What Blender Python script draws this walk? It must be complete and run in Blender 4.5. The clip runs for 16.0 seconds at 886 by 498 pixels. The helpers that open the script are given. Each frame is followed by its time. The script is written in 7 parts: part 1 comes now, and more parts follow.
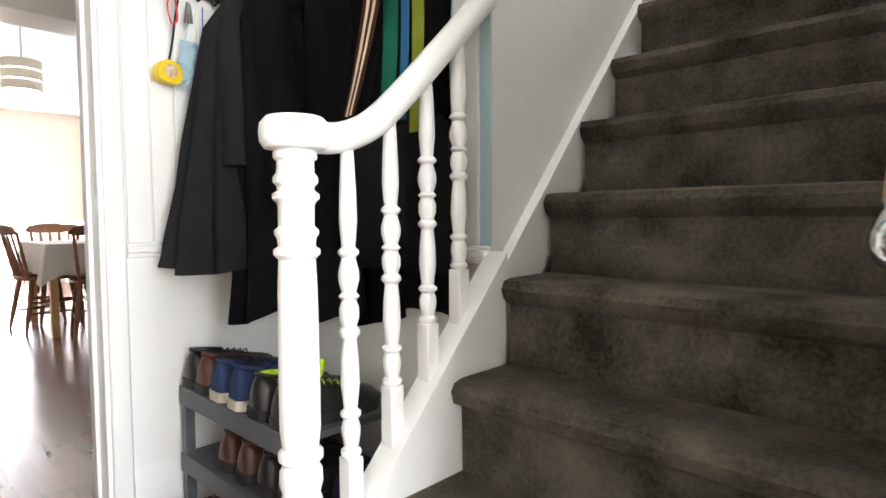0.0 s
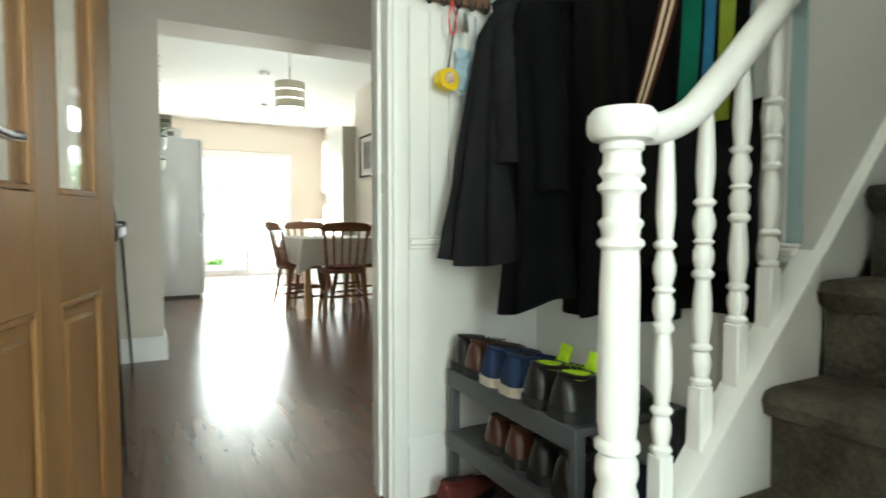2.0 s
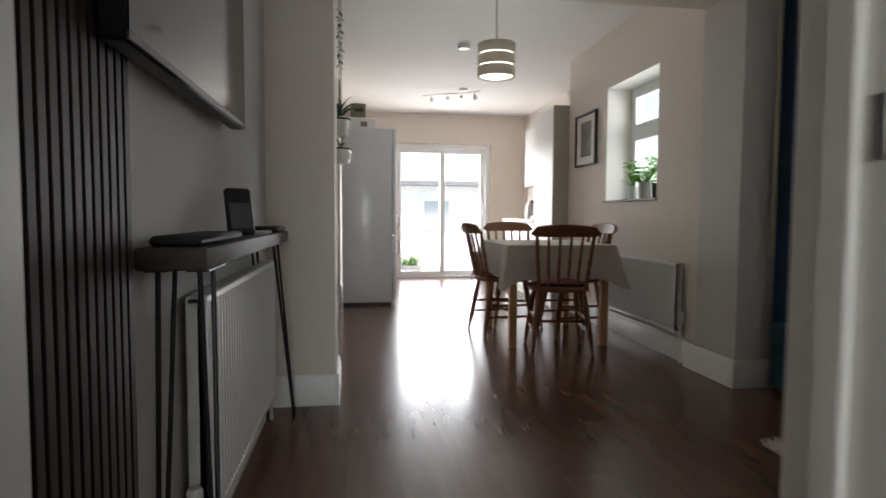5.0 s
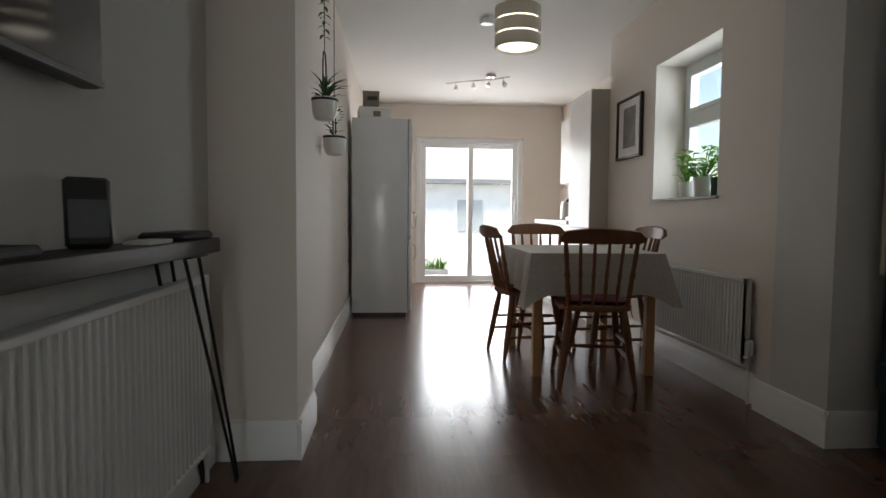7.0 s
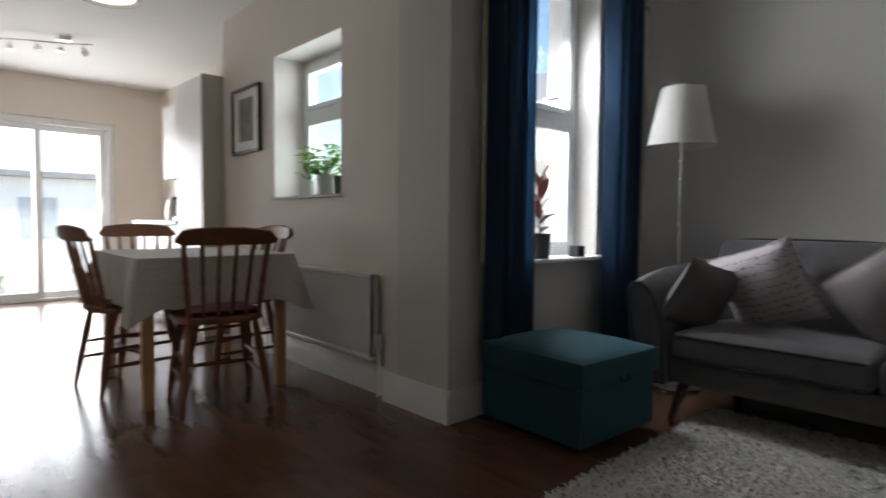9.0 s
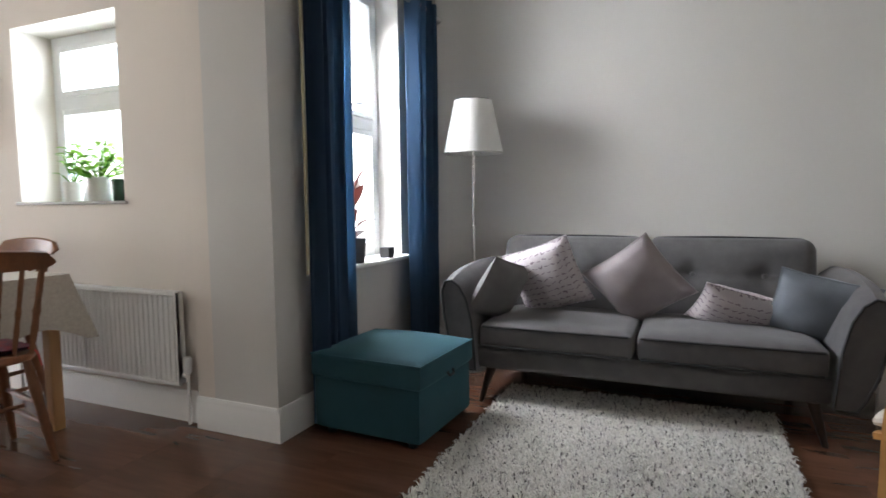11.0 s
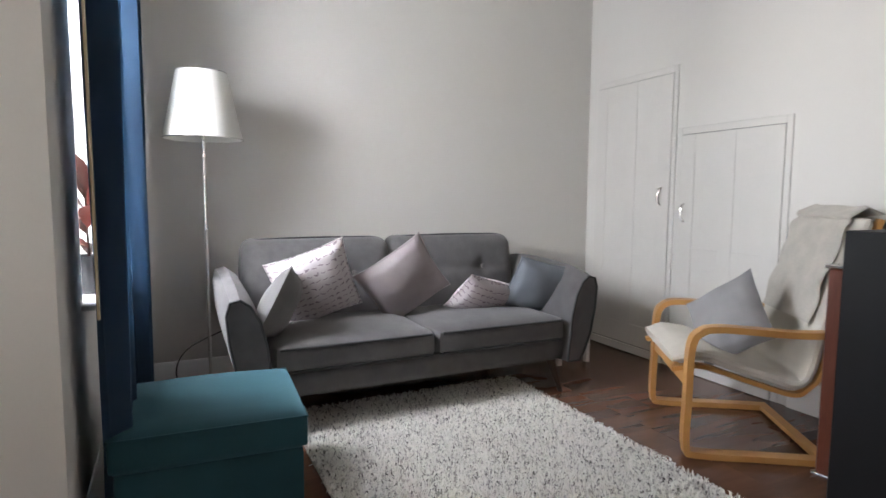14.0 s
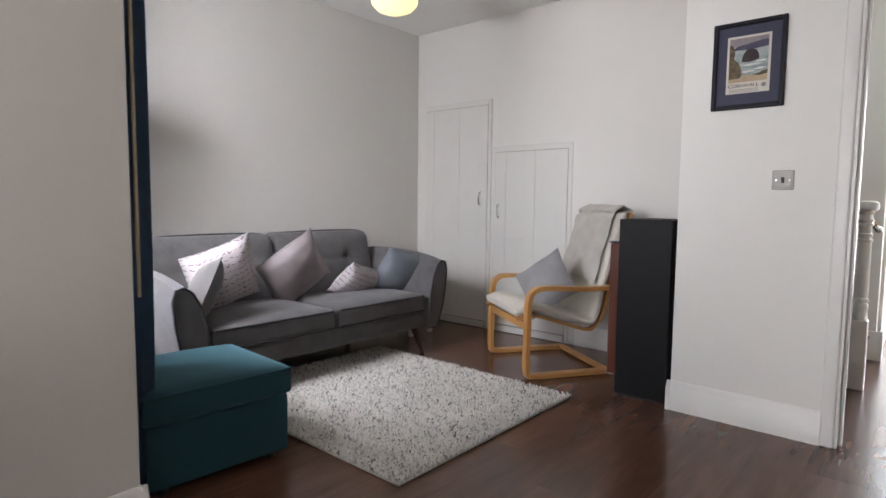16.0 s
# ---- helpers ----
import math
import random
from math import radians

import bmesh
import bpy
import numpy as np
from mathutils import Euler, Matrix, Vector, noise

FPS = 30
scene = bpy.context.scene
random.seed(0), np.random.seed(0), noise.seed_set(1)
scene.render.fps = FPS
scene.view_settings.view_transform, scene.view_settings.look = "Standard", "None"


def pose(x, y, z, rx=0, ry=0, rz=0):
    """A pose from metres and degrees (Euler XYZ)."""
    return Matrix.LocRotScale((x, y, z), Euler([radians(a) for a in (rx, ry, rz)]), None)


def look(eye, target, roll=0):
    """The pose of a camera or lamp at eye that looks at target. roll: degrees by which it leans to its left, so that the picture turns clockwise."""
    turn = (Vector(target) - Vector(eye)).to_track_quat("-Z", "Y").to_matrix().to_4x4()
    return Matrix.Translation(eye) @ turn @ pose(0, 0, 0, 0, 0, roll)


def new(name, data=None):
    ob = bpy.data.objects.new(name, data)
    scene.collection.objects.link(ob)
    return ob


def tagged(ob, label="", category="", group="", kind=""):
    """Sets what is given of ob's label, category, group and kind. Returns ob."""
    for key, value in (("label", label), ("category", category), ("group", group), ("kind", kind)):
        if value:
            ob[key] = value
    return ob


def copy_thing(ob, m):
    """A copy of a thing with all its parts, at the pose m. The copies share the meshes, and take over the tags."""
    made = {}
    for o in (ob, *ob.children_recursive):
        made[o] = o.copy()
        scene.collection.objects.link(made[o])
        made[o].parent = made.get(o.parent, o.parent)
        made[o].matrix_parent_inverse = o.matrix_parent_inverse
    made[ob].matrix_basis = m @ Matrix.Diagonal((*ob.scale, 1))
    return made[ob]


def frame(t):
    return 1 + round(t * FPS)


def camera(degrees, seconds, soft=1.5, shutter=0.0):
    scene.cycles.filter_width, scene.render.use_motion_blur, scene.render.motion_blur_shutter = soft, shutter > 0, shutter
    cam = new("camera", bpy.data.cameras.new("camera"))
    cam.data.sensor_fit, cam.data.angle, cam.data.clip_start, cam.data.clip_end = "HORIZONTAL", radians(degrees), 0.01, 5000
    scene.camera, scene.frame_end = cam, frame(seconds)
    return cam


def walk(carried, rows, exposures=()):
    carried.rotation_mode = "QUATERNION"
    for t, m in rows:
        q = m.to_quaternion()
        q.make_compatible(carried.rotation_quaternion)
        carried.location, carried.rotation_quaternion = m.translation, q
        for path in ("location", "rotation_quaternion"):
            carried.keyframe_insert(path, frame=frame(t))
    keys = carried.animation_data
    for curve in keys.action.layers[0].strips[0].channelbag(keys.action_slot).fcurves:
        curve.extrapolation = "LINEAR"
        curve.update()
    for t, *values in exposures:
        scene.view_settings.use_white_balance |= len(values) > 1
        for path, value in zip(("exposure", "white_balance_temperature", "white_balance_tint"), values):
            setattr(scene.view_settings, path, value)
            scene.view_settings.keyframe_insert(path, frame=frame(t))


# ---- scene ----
cam = camera(76.0, 16.0, 1.5, 0.5)
PATH = [
    (0, (0.207, 0.515, 0.906), (1.658, 1.887, 0.799), -0.3),
    (0.5, (0.196, 0.576, 0.904), (1.653, 1.942, 0.794), -0.3),
    (1, (0.138, 0.62, 0.907), (1.532, 2.051, 0.799), -0.1),
    (1.5, (0.079, 0.632, 0.902), (1.261, 2.242, 0.794), -0.2),
    (2, (0.025, 0.636, 0.889), (0.954, 2.405, 0.789), 0.1),
    (2.5, (0.028, 0.66, 0.88), (0.764, 2.518, 0.78), 0.1),
    (3, (0.069, 0.858, 0.868), (0.677, 2.759, 0.756), 0.2),
    (3.5, (0.087, 1.128, 0.882), (0.622, 3.051, 0.766), 0.4),
    (4, (0.158, 1.389, 0.867), (0.636, 3.328, 0.751), 0.3),
    (4.5, (0.224, 1.654, 0.905), (0.628, 3.609, 0.788), 0.2),
    (5, (0.228, 1.851, 0.924), (0.527, 3.825, 0.809), 0.3),
    (5.2, (0.247, 1.943, 0.929), (0.491, 3.925, 0.819), 0.1),
    (7.3, (0.511, 2.541, 0.936), (0.668, 4.532, 0.817), 0.5),
    (7.5, (0.505, 2.587, 0.93), (0.806, 4.561, 0.818), 0.7),
    (8, (0.524, 2.687, 0.907), (1.243, 4.55, 0.803), 0.7),
    (8.5, (0.57, 2.727, 0.909), (1.601, 4.437, 0.806), 0.4),
    (9, (0.528, 2.796, 0.908), (1.885, 4.262, 0.812), 0.5),
    (9.2, (0.506, 2.809, 0.911), (1.966, 4.172, 0.816), 0.4),
    (11.3, (0.323, 3.08, 1.04), (2.201, 3.745, 0.873), -0.8),
    (11.5, (0.335, 3.138, 1.038), (2.247, 3.699, 0.87), -0.9),
    (12, (0.375, 3.343, 1.032), (2.351, 3.587, 0.851), -0.6),
    (12.5, (0.4, 3.584, 1.023), (2.391, 3.563, 0.841), -0.4),
    (13, (0.376, 3.884, 1.059), (2.333, 3.513, 0.88), -0.0),
    (13.5, (0.462, 4.126, 1.054), (2.349, 3.49, 0.873), 0.2),
    (14, (0.604, 4.365, 1.064), (2.398, 3.499, 0.879), 0.4),
    (14.5, (0.622, 4.676, 1.059), (2.246, 3.522, 0.889), 0.3),
    (15, (0.561, 4.935, 1.018), (1.933, 3.488, 0.87), 1.2),
    (15.5, (0.449, 5.136, 1.027), (1.766, 3.639, 0.865), 0.5),
    (16, (0.43, 5.295, 1.041), (1.733, 3.786, 0.877), 0.6),
]
# seconds, stops, kelvin, tint
EXPOSURES = [(0, 3.0, 6500, 10), (1.0, 3.05, 6500, 2), (1.5, 2.9, 6600, -8), (2.5, 2.2, 6400, -9), (3.5, 2.1, 6250, 0), (4.2, 1.7, 6350, 4), (5, 1.25, 6500, 8),
             (7.5, 0.82, 6500, 6), (9, 1.05, 6350, 7), (11.5, 2.75, 6350, 8), (12.5, 2.95, 6350, 8), (14.5, 2.7, 6370, 10), (16, 2.55, 6400, 12)]
walk(cam, [(t, look(eye, target, roll)) for t, eye, target, roll in PATH], EXPOSURES)

# ---- light ----
world = bpy.data.worlds.new("sky")
scene.world = world
world.use_nodes = True
sky = world.node_tree.nodes.new("ShaderNodeTexSky")
sky.sky_type, sky.sun_disc = "NISHITA", False
sky.sun_elevation, sky.sun_rotation = radians(60), radians(230)
sky.air_density, sky.dust_density, sky.ozone_density = 1.2, 0.8, 0.6
background = world.node_tree.nodes["Background"]
world.node_tree.links.new(sky.outputs[0], background.inputs[0])
background.inputs[1].default_value = 0.15
sun = new("sun", bpy.data.lights.new("sun", "SUN"))
sun.data.energy, sun.data.angle, sun.data.color = 4.8, radians(12), (1, 0.96, 0.9)
sun.matrix_world = look((-3.8, -3.2, 8.7), (0, 0, 0))


def skylight(name, x, y, z, rx, rz, w, h, watts, tint=(0.95, 0.97, 1.0), spread=180):
    lamp = new(name, bpy.data.lights.new(name, "AREA"))
    lamp.data.shape, lamp.data.size, lamp.data.size_y = "RECTANGLE", w, h
    lamp.data.energy, lamp.data.color, lamp.data.spread = watts, tint, radians(spread)
    lamp.matrix_world = pose(x, y, z, rx, 0, rz)
    return lamp


# daylight standing in the openings; front door and landing window are unseen, inferred
skylight("garden_door_daylight", 1.48, 10.72, 1.10, -88, 0, 1.4, 1.9, 48, (0.99, 0.97, 1.0))
skylight("dining_window_daylight", 2.80, 5.97, 1.60, 72, 90, 0.78, 0.9, 8.5, (0.80, 0.91, 1.0))
skylight("living_window_daylight", 3.00, 5.08, 1.62, -42, 22, 0.56, 0.84, 19, (0.94, 0.94, 1.0))
skylight("front_door_daylight", 0.12, -1.22, 1.2, 84, 0, 0.8, 1.8, 12.5)
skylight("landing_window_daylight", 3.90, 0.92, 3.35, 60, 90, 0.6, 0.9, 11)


# ---- materials ----
def mat(name, color, rough=0.6, metal=0.0, vary=0.12, scale=4.0, bump=0.0, grain=80.0, stretch=(1, 1, 1), second=None, sheen=0.0, each=0.0,
        emit=0.0, spec=0.5, coat=0.0, span=(0.45, 1.05)):
    """A surface with stains at one scale and grain at another. each: how far pieces differ from one another."""
    m = bpy.data.materials.new(name)
    m.use_nodes = True
    nt, b = m.node_tree, m.node_tree.nodes["Principled BSDF"]
    n = nt.nodes.new
    tc, mp = n("ShaderNodeTexCoord"), n("ShaderNodeMapping")
    mp.inputs["Scale"].default_value = stretch
    nt.links.new(tc.outputs["Object"], mp.inputs["Vector"])
    info = n("ShaderNodeObjectInfo")
    shift = n("ShaderNodeVectorMath")
    shift.operation = "SCALE"
    shift.inputs[0].default_value = (37.0, 19.0, 53.0)
    nt.links.new(info.outputs["Random"], shift.inputs["Scale"])
    nt.links.new(shift.outputs[0], mp.inputs["Location"])
    big, fine = n("ShaderNodeTexNoise"), n("ShaderNodeTexNoise")
    for t, s, d in ((big, scale, 4), (fine, grain, 3)):
        t.inputs["Scale"].default_value, t.inputs["Detail"].default_value = s, d
        nt.links.new(mp.outputs[0], t.inputs["Vector"])
    both = n("ShaderNodeMath")
    both.operation = "ADD"
    half = n("ShaderNodeMath")
    half.operation, half.inputs[1].default_value = "MULTIPLY", 0.5
    nt.links.new(fine.outputs["Fac"], half.inputs[0])
    nt.links.new(big.outputs["Fac"], both.inputs[0])
    nt.links.new(half.outputs[0], both.inputs[1])
    ramp = n("ShaderNodeMapRange")
    ramp.inputs["From Min"].default_value, ramp.inputs["From Max"].default_value = span
    nt.links.new(both.outputs[0], ramp.inputs["Value"])
    mix = n("ShaderNodeMix")
    mix.data_type = "RGBA"
    low = second or tuple(c * (1 - vary) for c in color)
    high = color if second else tuple(min(1, c * (1 + vary)) for c in color)
    mix.inputs["A"].default_value, mix.inputs["B"].default_value = (*low, 1), (*high, 1)
    nt.links.new(ramp.outputs[0], mix.inputs["Factor"])
    out = mix.outputs["Result"]
    if each:
        hsv, rng = n("ShaderNodeHueSaturation"), n("ShaderNodeMapRange")
        rng.inputs["To Min"].default_value, rng.inputs["To Max"].default_value = 1 - each, 1 + each
        nt.links.new(info.outputs["Random"], rng.inputs["Value"])
        nt.links.new(rng.outputs[0], hsv.inputs["Value"])
        nt.links.new(out, hsv.inputs["Color"])
        out = hsv.outputs[0]
    nt.links.new(out, b.inputs["Base Color"])
    rr = n("ShaderNodeMapRange")
    rr.inputs["To Min"].default_value, rr.inputs["To Max"].default_value = max(0.02, rough - 0.06), min(1, rough + 0.06)
    nt.links.new(big.outputs["Fac"], rr.inputs["Value"])
    nt.links.new(rr.outputs[0], b.inputs["Roughness"])
    b.inputs["Metallic"].default_value, b.inputs["Specular IOR Level"].default_value = metal, spec
    top = max(color)
    b.inputs["Sheen Tint"].default_value = (*[0.25 + 0.75 * c / top for c in color], 1)
    b.inputs["Sheen Weight"].default_value, b.inputs["Coat Weight"].default_value = sheen, coat
    if bump:
        bp = n("ShaderNodeBump")
        bp.inputs["Strength"].default_value, bp.inputs["Distance"].default_value = bump, 0.004
        nt.links.new(both.outputs[0], bp.inputs["Height"])
        nt.links.new(bp.outputs[0], b.inputs["Normal"])
    if emit:
        nt.links.new(out, b.inputs["Emission Color"])
        b.inputs["Emission Strength"].default_value = emit
    return m


def glass_material():
    m = bpy.data.materials.new("clear_glass")
    m.use_nodes = True
    nt = m.node_tree
    nt.nodes.remove(nt.nodes["Principled BSDF"])
    t, g, mix, fr, gain = (nt.nodes.new("ShaderNode" + k) for k in ("BsdfTransparent", "BsdfGlossy", "MixShader", "LayerWeight", "MapRange"))
    g.inputs["Roughness"].default_value = 0.02
    fr.inputs["Blend"].default_value = 0.25
    gain.inputs["To Min"].default_value, gain.inputs["To Max"].default_value = 0.04, 0.6
    nt.links.new(fr.outputs["Facing"], gain.inputs["Value"])
    nt.links.new(gain.outputs[0], mix.inputs[0])
    nt.links.new(t.outputs[0], mix.inputs[1])
    nt.links.new(g.outputs[0], mix.inputs[2])
    nt.links.new(mix.outputs[0], nt.nodes["Material Output"].inputs["Surface"])
    return m


GLASS = glass_material()
WALL = mat("cream_wall_paint", (0.75, 0.685, 0.615), 0.75, vary=0.03, scale=1.5, bump=0.05, grain=160)
GREY_WALL = mat("warm_grey_wall_paint", (0.65, 0.63, 0.595), 0.75, vary=0.03, scale=1.5, bump=0.05, grain=160)
HALL_WALL = mat("hall_wall_paint", (0.80, 0.79, 0.75), 0.6, vary=0.03, scale=1.5, bump=0.04, grain=160)
BLUE_WALL = mat("pale_blue_wall_paint", (0.42, 0.55, 0.57), 0.6, vary=0.04, scale=2, bump=0.04, grain=160)
CEILING = mat("white_ceiling_paint", (0.82, 0.81, 0.78), 0.85, vary=0.02, scale=1.2, bump=0.03, grain=120)
GLOSS = mat("white_gloss_paint", (0.82, 0.81, 0.78), 0.38, vary=0.02, scale=3, bump=0.03, grain=40)
UPVC = mat("white_plastic_frame", (0.84, 0.85, 0.85), 0.3, vary=0.02, scale=5)
RAD_WHITE = mat("white_radiator_enamel", (0.80, 0.80, 0.78), 0.35, vary=0.02, scale=5)
FLOOR = mat("brown_laminate", (0.118, 0.056, 0.034), 0.225, vary=0.26, scale=2.2, grain=9, stretch=(6, 0.7, 6), bump=0.012, each=0.13, spec=0.5)
SUBFLOOR = mat("floor_joints", (0.05, 0.03, 0.02), 0.7)
CARPET = mat("charcoal_carpet", (0.112, 0.097, 0.074), 1.0, scale=8, grain=110, bump=1.0, span=(0.50, 0.98), second=(0.018, 0.016, 0.013), sheen=0.05, spec=0.1)
PINE = mat("honey_pine", (0.31, 0.165, 0.062), 0.36, scale=3, grain=30, stretch=(6, 6, 0.7), second=(0.22, 0.11, 0.038), bump=0.03)
CHAIR_WOOD = mat("varnished_pine", (0.24, 0.095, 0.038), 0.5, scale=5, grain=40, stretch=(4, 4, 0.8), second=(0.14, 0.052, 0.02), bump=0.02)
TABLE_WOOD = mat("light_pine", (0.52, 0.30, 0.13), 0.4, scale=4, grain=40, stretch=(5, 5, 0.7), second=(0.42, 0.22, 0.09))
BENTWOOD = mat("bent_birch_veneer", (0.55, 0.30, 0.10), 0.35, scale=4, grain=40, stretch=(3, 3, 3), second=(0.45, 0.22, 0.07))
RUSTIC = mat("dark_rustic_wood", (0.07, 0.054, 0.045), 0.6, scale=6, grain=50, stretch=(5, 0.8, 5), second=(0.028, 0.021, 0.018), bump=0.2)
SLAT_WOOD = mat("walnut_slat", (0.055, 0.035, 0.026), 0.6, scale=5, grain=60, stretch=(6, 6, 0.6), second=(0.026, 0.017, 0.012), each=0.12)
BLACK_FELT = mat("black_felt", (0.012, 0.012, 0.012), 0.95, vary=0.3)
BLACK = mat("black_satin", (0.012, 0.012, 0.013), 0.45, vary=0.2)
BLACK_METAL = mat("black_hairpin_steel", (0.02, 0.02, 0.022), 0.4, vary=0.2, metal=0.3)
SCREEN = mat("dark_glass_screen", (0.012, 0.013, 0.014), 0.07, vary=0.1)
CHROME = mat("polished_chrome", (0.75, 0.76, 0.77), 0.12, metal=1.0, vary=0.05)
STEEL = mat("brushed_nickel", (0.62, 0.60, 0.57), 0.28, metal=1.0, vary=0.05)
FRIDGE = mat("glossy_white_appliance", (0.72, 0.73, 0.74), 0.17, vary=0.03, scale=5, bump=0.12, grain=22)
CABINET = mat("white_gloss_cabinet", (0.78, 0.77, 0.75), 0.36, vary=0.02, spec=0.3)
CABINET_SIDE = mat("stone_grey_cabinet_side", (0.50, 0.47, 0.41), 0.4, vary=0.03)


# ---- shaping ----
def bx(bm, x0, y0, z0, x1, y1, z1, bevel=0.0, seg=1):
    g = bmesh.ops.create_cube(bm, size=1)["verts"]
    for v in g:
        v.co = Vector((x0 + (v.co.x + 0.5) * (x1 - x0), y0 + (v.co.y + 0.5) * (y1 - y0), z0 + (v.co.z + 0.5) * (z1 - z0)))
    if bevel:
        es = list({e for v in g for e in v.link_edges})
        bmesh.ops.bevel(bm, geom=es, offset=bevel, segments=seg, affect="EDGES", profile=0.5)


def box(*a, **k):
    bm = bmesh.new()
    bx(bm, *a, **k)
    return bm


def lathe(bm, prof, seg=20, at=(0, 0, 0), turn=None):
    rings = []
    m = turn or Matrix.Identity(4)
    for r, z in prof:
        rings.append([bm.verts.new(Vector(at) + (m @ Vector((r * math.cos(2 * math.pi * i / seg), r * math.sin(2 * math.pi * i / seg), z)))) for i in range(seg)])
    for a, b in zip(rings, rings[1:]):
        for i in range(seg):
            bm.faces.new((a[i], a[(i + 1) % seg], b[(i + 1) % seg], b[i]))
    bm.faces.new(rings[0][::-1])
    bm.faces.new(rings[-1])
    return bm


def tube(bm, pts, r, seg=8, rz=None, closed=False):
    """A rod along points; r may be one radius or one for each point; rz: the half height of a flattened section."""
    pts = [Vector(p) for p in pts]
    n = len(pts)
    rs = r if isinstance(r, (list, tuple)) else [r] * n
    rings, up = [], None
    for i, p in enumerate(pts):
        if closed:
            d = (pts[(i + 1) % n] - pts[i - 1]).normalized()
        else:
            d = (pts[min(i + 1, n - 1)] - pts[max(i - 1, 0)]).normalized()
        if up is None:
            up = Vector((0, 0, 1)) if abs(d.z) < 0.9 else Vector((0, 1, 0))
        side = d.cross(up).normalized()
        up = side.cross(d).normalized()
        k = rz if rz else rs[i]
        rings.append([bm.verts.new(p + side * rs[i] * math.cos(2 * math.pi * j / seg) + up * k * math.sin(2 * math.pi * j / seg)) for j in range(seg)])
    pairs = list(zip(rings, rings[1:])) + ([(rings[-1], rings[0])] if closed else [])
    for a, b in pairs:
        for j in range(seg):
            bm.faces.new((a[j], a[(j + 1) % seg], b[(j + 1) % seg], b[j]))
    if not closed:
        bm.faces.new(rings[0][::-1])
        bm.faces.new(rings[-1])
    return bm


def strip(bm, pts, w, t, axis):
    """A flat lath of width w along axis and thickness t that follows points."""
    pts, a = [Vector(p) for p in pts], Vector(axis).normalized()
    rings = []
    for i, p in enumerate(pts):
        d = (pts[min(i + 1, len(pts) - 1)] - pts[max(i - 1, 0)]).normalized()
        nrm = d.cross(a).normalized()
        rings.append([bm.verts.new(p + a * w * u + nrm * t * v) for u, v in ((-0.5, -0.5), (0.5, -0.5), (0.5, 0.5), (-0.5, 0.5))])
    for r0, r1 in zip(rings, rings[1:]):
        for j in range(4):
            bm.faces.new((r0[j], r0[(j + 1) % 4], r1[(j + 1) % 4], r1[j]))
    bm.faces.new(rings[0][::-1])
    bm.faces.new(rings[-1])
    return bm


def prism(bm, outline, axis, a, b):
    """An outline in two axes, drawn out along the third from a to b."""
    def put(u, v, w):
        return {"x": (w, u, v), "y": (u, w, v), "z": (u, v, w)}[axis]
    r0 = [bm.verts.new(put(u, v, a)) for u, v in outline]
    r1 = [bm.verts.new(put(u, v, b)) for u, v in outline]
    n = len(outline)
    for i in range(n):
        bm.faces.new((r0[i], r0[(i + 1) % n], r1[(i + 1) % n], r1[i]))
    bm.faces.new(r0[::-1])
    bm.faces.new(r1)
    return bm


def curve(points, n=12):
    """A smooth line through points."""
    p = [Vector(q) for q in points]
    p = [2 * p[0] - p[1]] + p + [2 * p[-1] - p[-2]]
    out = []
    for i in range(1, len(p) - 2):
        for k in range(n):
            t = k / n
            out.append(0.5 * ((2 * p[i]) + (p[i + 1] - p[i - 1]) * t + (2 * p[i - 1] - 5 * p[i] + 4 * p[i + 1] - p[i + 2]) * t * t
                              + (3 * p[i] - p[i - 1] - 3 * p[i + 1] + p[i + 2]) * t ** 3))
    return out + [p[-2]]


def pillow(bm, w, h, d, n=14, puff=2.2, m=None, wob=0.0):
    """A stuffed cushion, w across x, h along z, d thick along y, with pinched corners."""
    m = m or Matrix.Identity(4)
    top, bot = [], []
    for i in range(n + 1):
        rt, rb = [], []
        for j in range(n + 1):
            u, v = 2 * i / n - 1, 2 * j / n - 1
            t = max(0.0, (1 - abs(u) ** puff) * (1 - abs(v) ** puff)) ** 0.55
            pinch = 1 - 0.07 * (1 - u * u) * abs(v) ** 3
            pinch2 = 1 - 0.07 * (1 - v * v) * abs(u) ** 3
            x, z = u * w / 2 * pinch2, v * h / 2 * pinch
            nz = wob * noise.noise(Vector((x * 9, z * 9, w * 7)))
            rt.append(bm.verts.new(m @ Vector((x, d / 2 * t + nz * t + 0.004, z))))
            edge = i in (0, n) or j in (0, n)
            rb.append(rt[-1] if edge else bm.verts.new(m @ Vector((x, -d / 2 * t + nz * t - 0.004, z))))
        top.append(rt), bot.append(rb)
    for i in range(n):
        for j in range(n):
            bm.faces.new((top[i][j], top[i + 1][j], top[i + 1][j + 1], top[i][j + 1]))
            f = (bot[i][j], bot[i][j + 1], bot[i + 1][j + 1], bot[i + 1][j])
            bm.faces.new(f)
    return bm


def mesh_of(bm, name, material, soft=38):
    bmesh.ops.recalc_face_normals(bm, faces=bm.faces)
    me = bpy.data.meshes.new(name)
    bm.to_mesh(me)
    bm.free()
    for p in me.polygons:
        p.use_smooth = True
    me.set_sharp_from_angle(angle=radians(soft))
    me.materials.append(material)
    return me


def thing(name, m, label, category, group="", kind=""):
    ob = new(name)
    ob.empty_display_size = 0.1
    ob.matrix_world = m
    return tagged(ob, label, category, group, kind)


def part(name, bm, material, parent, label="", at=None):
    ob = new(name, mesh_of(bm, name, material))
    ob.parent = parent
    if at is not None:
        ob.matrix_local = at
    return tagged(ob, label)


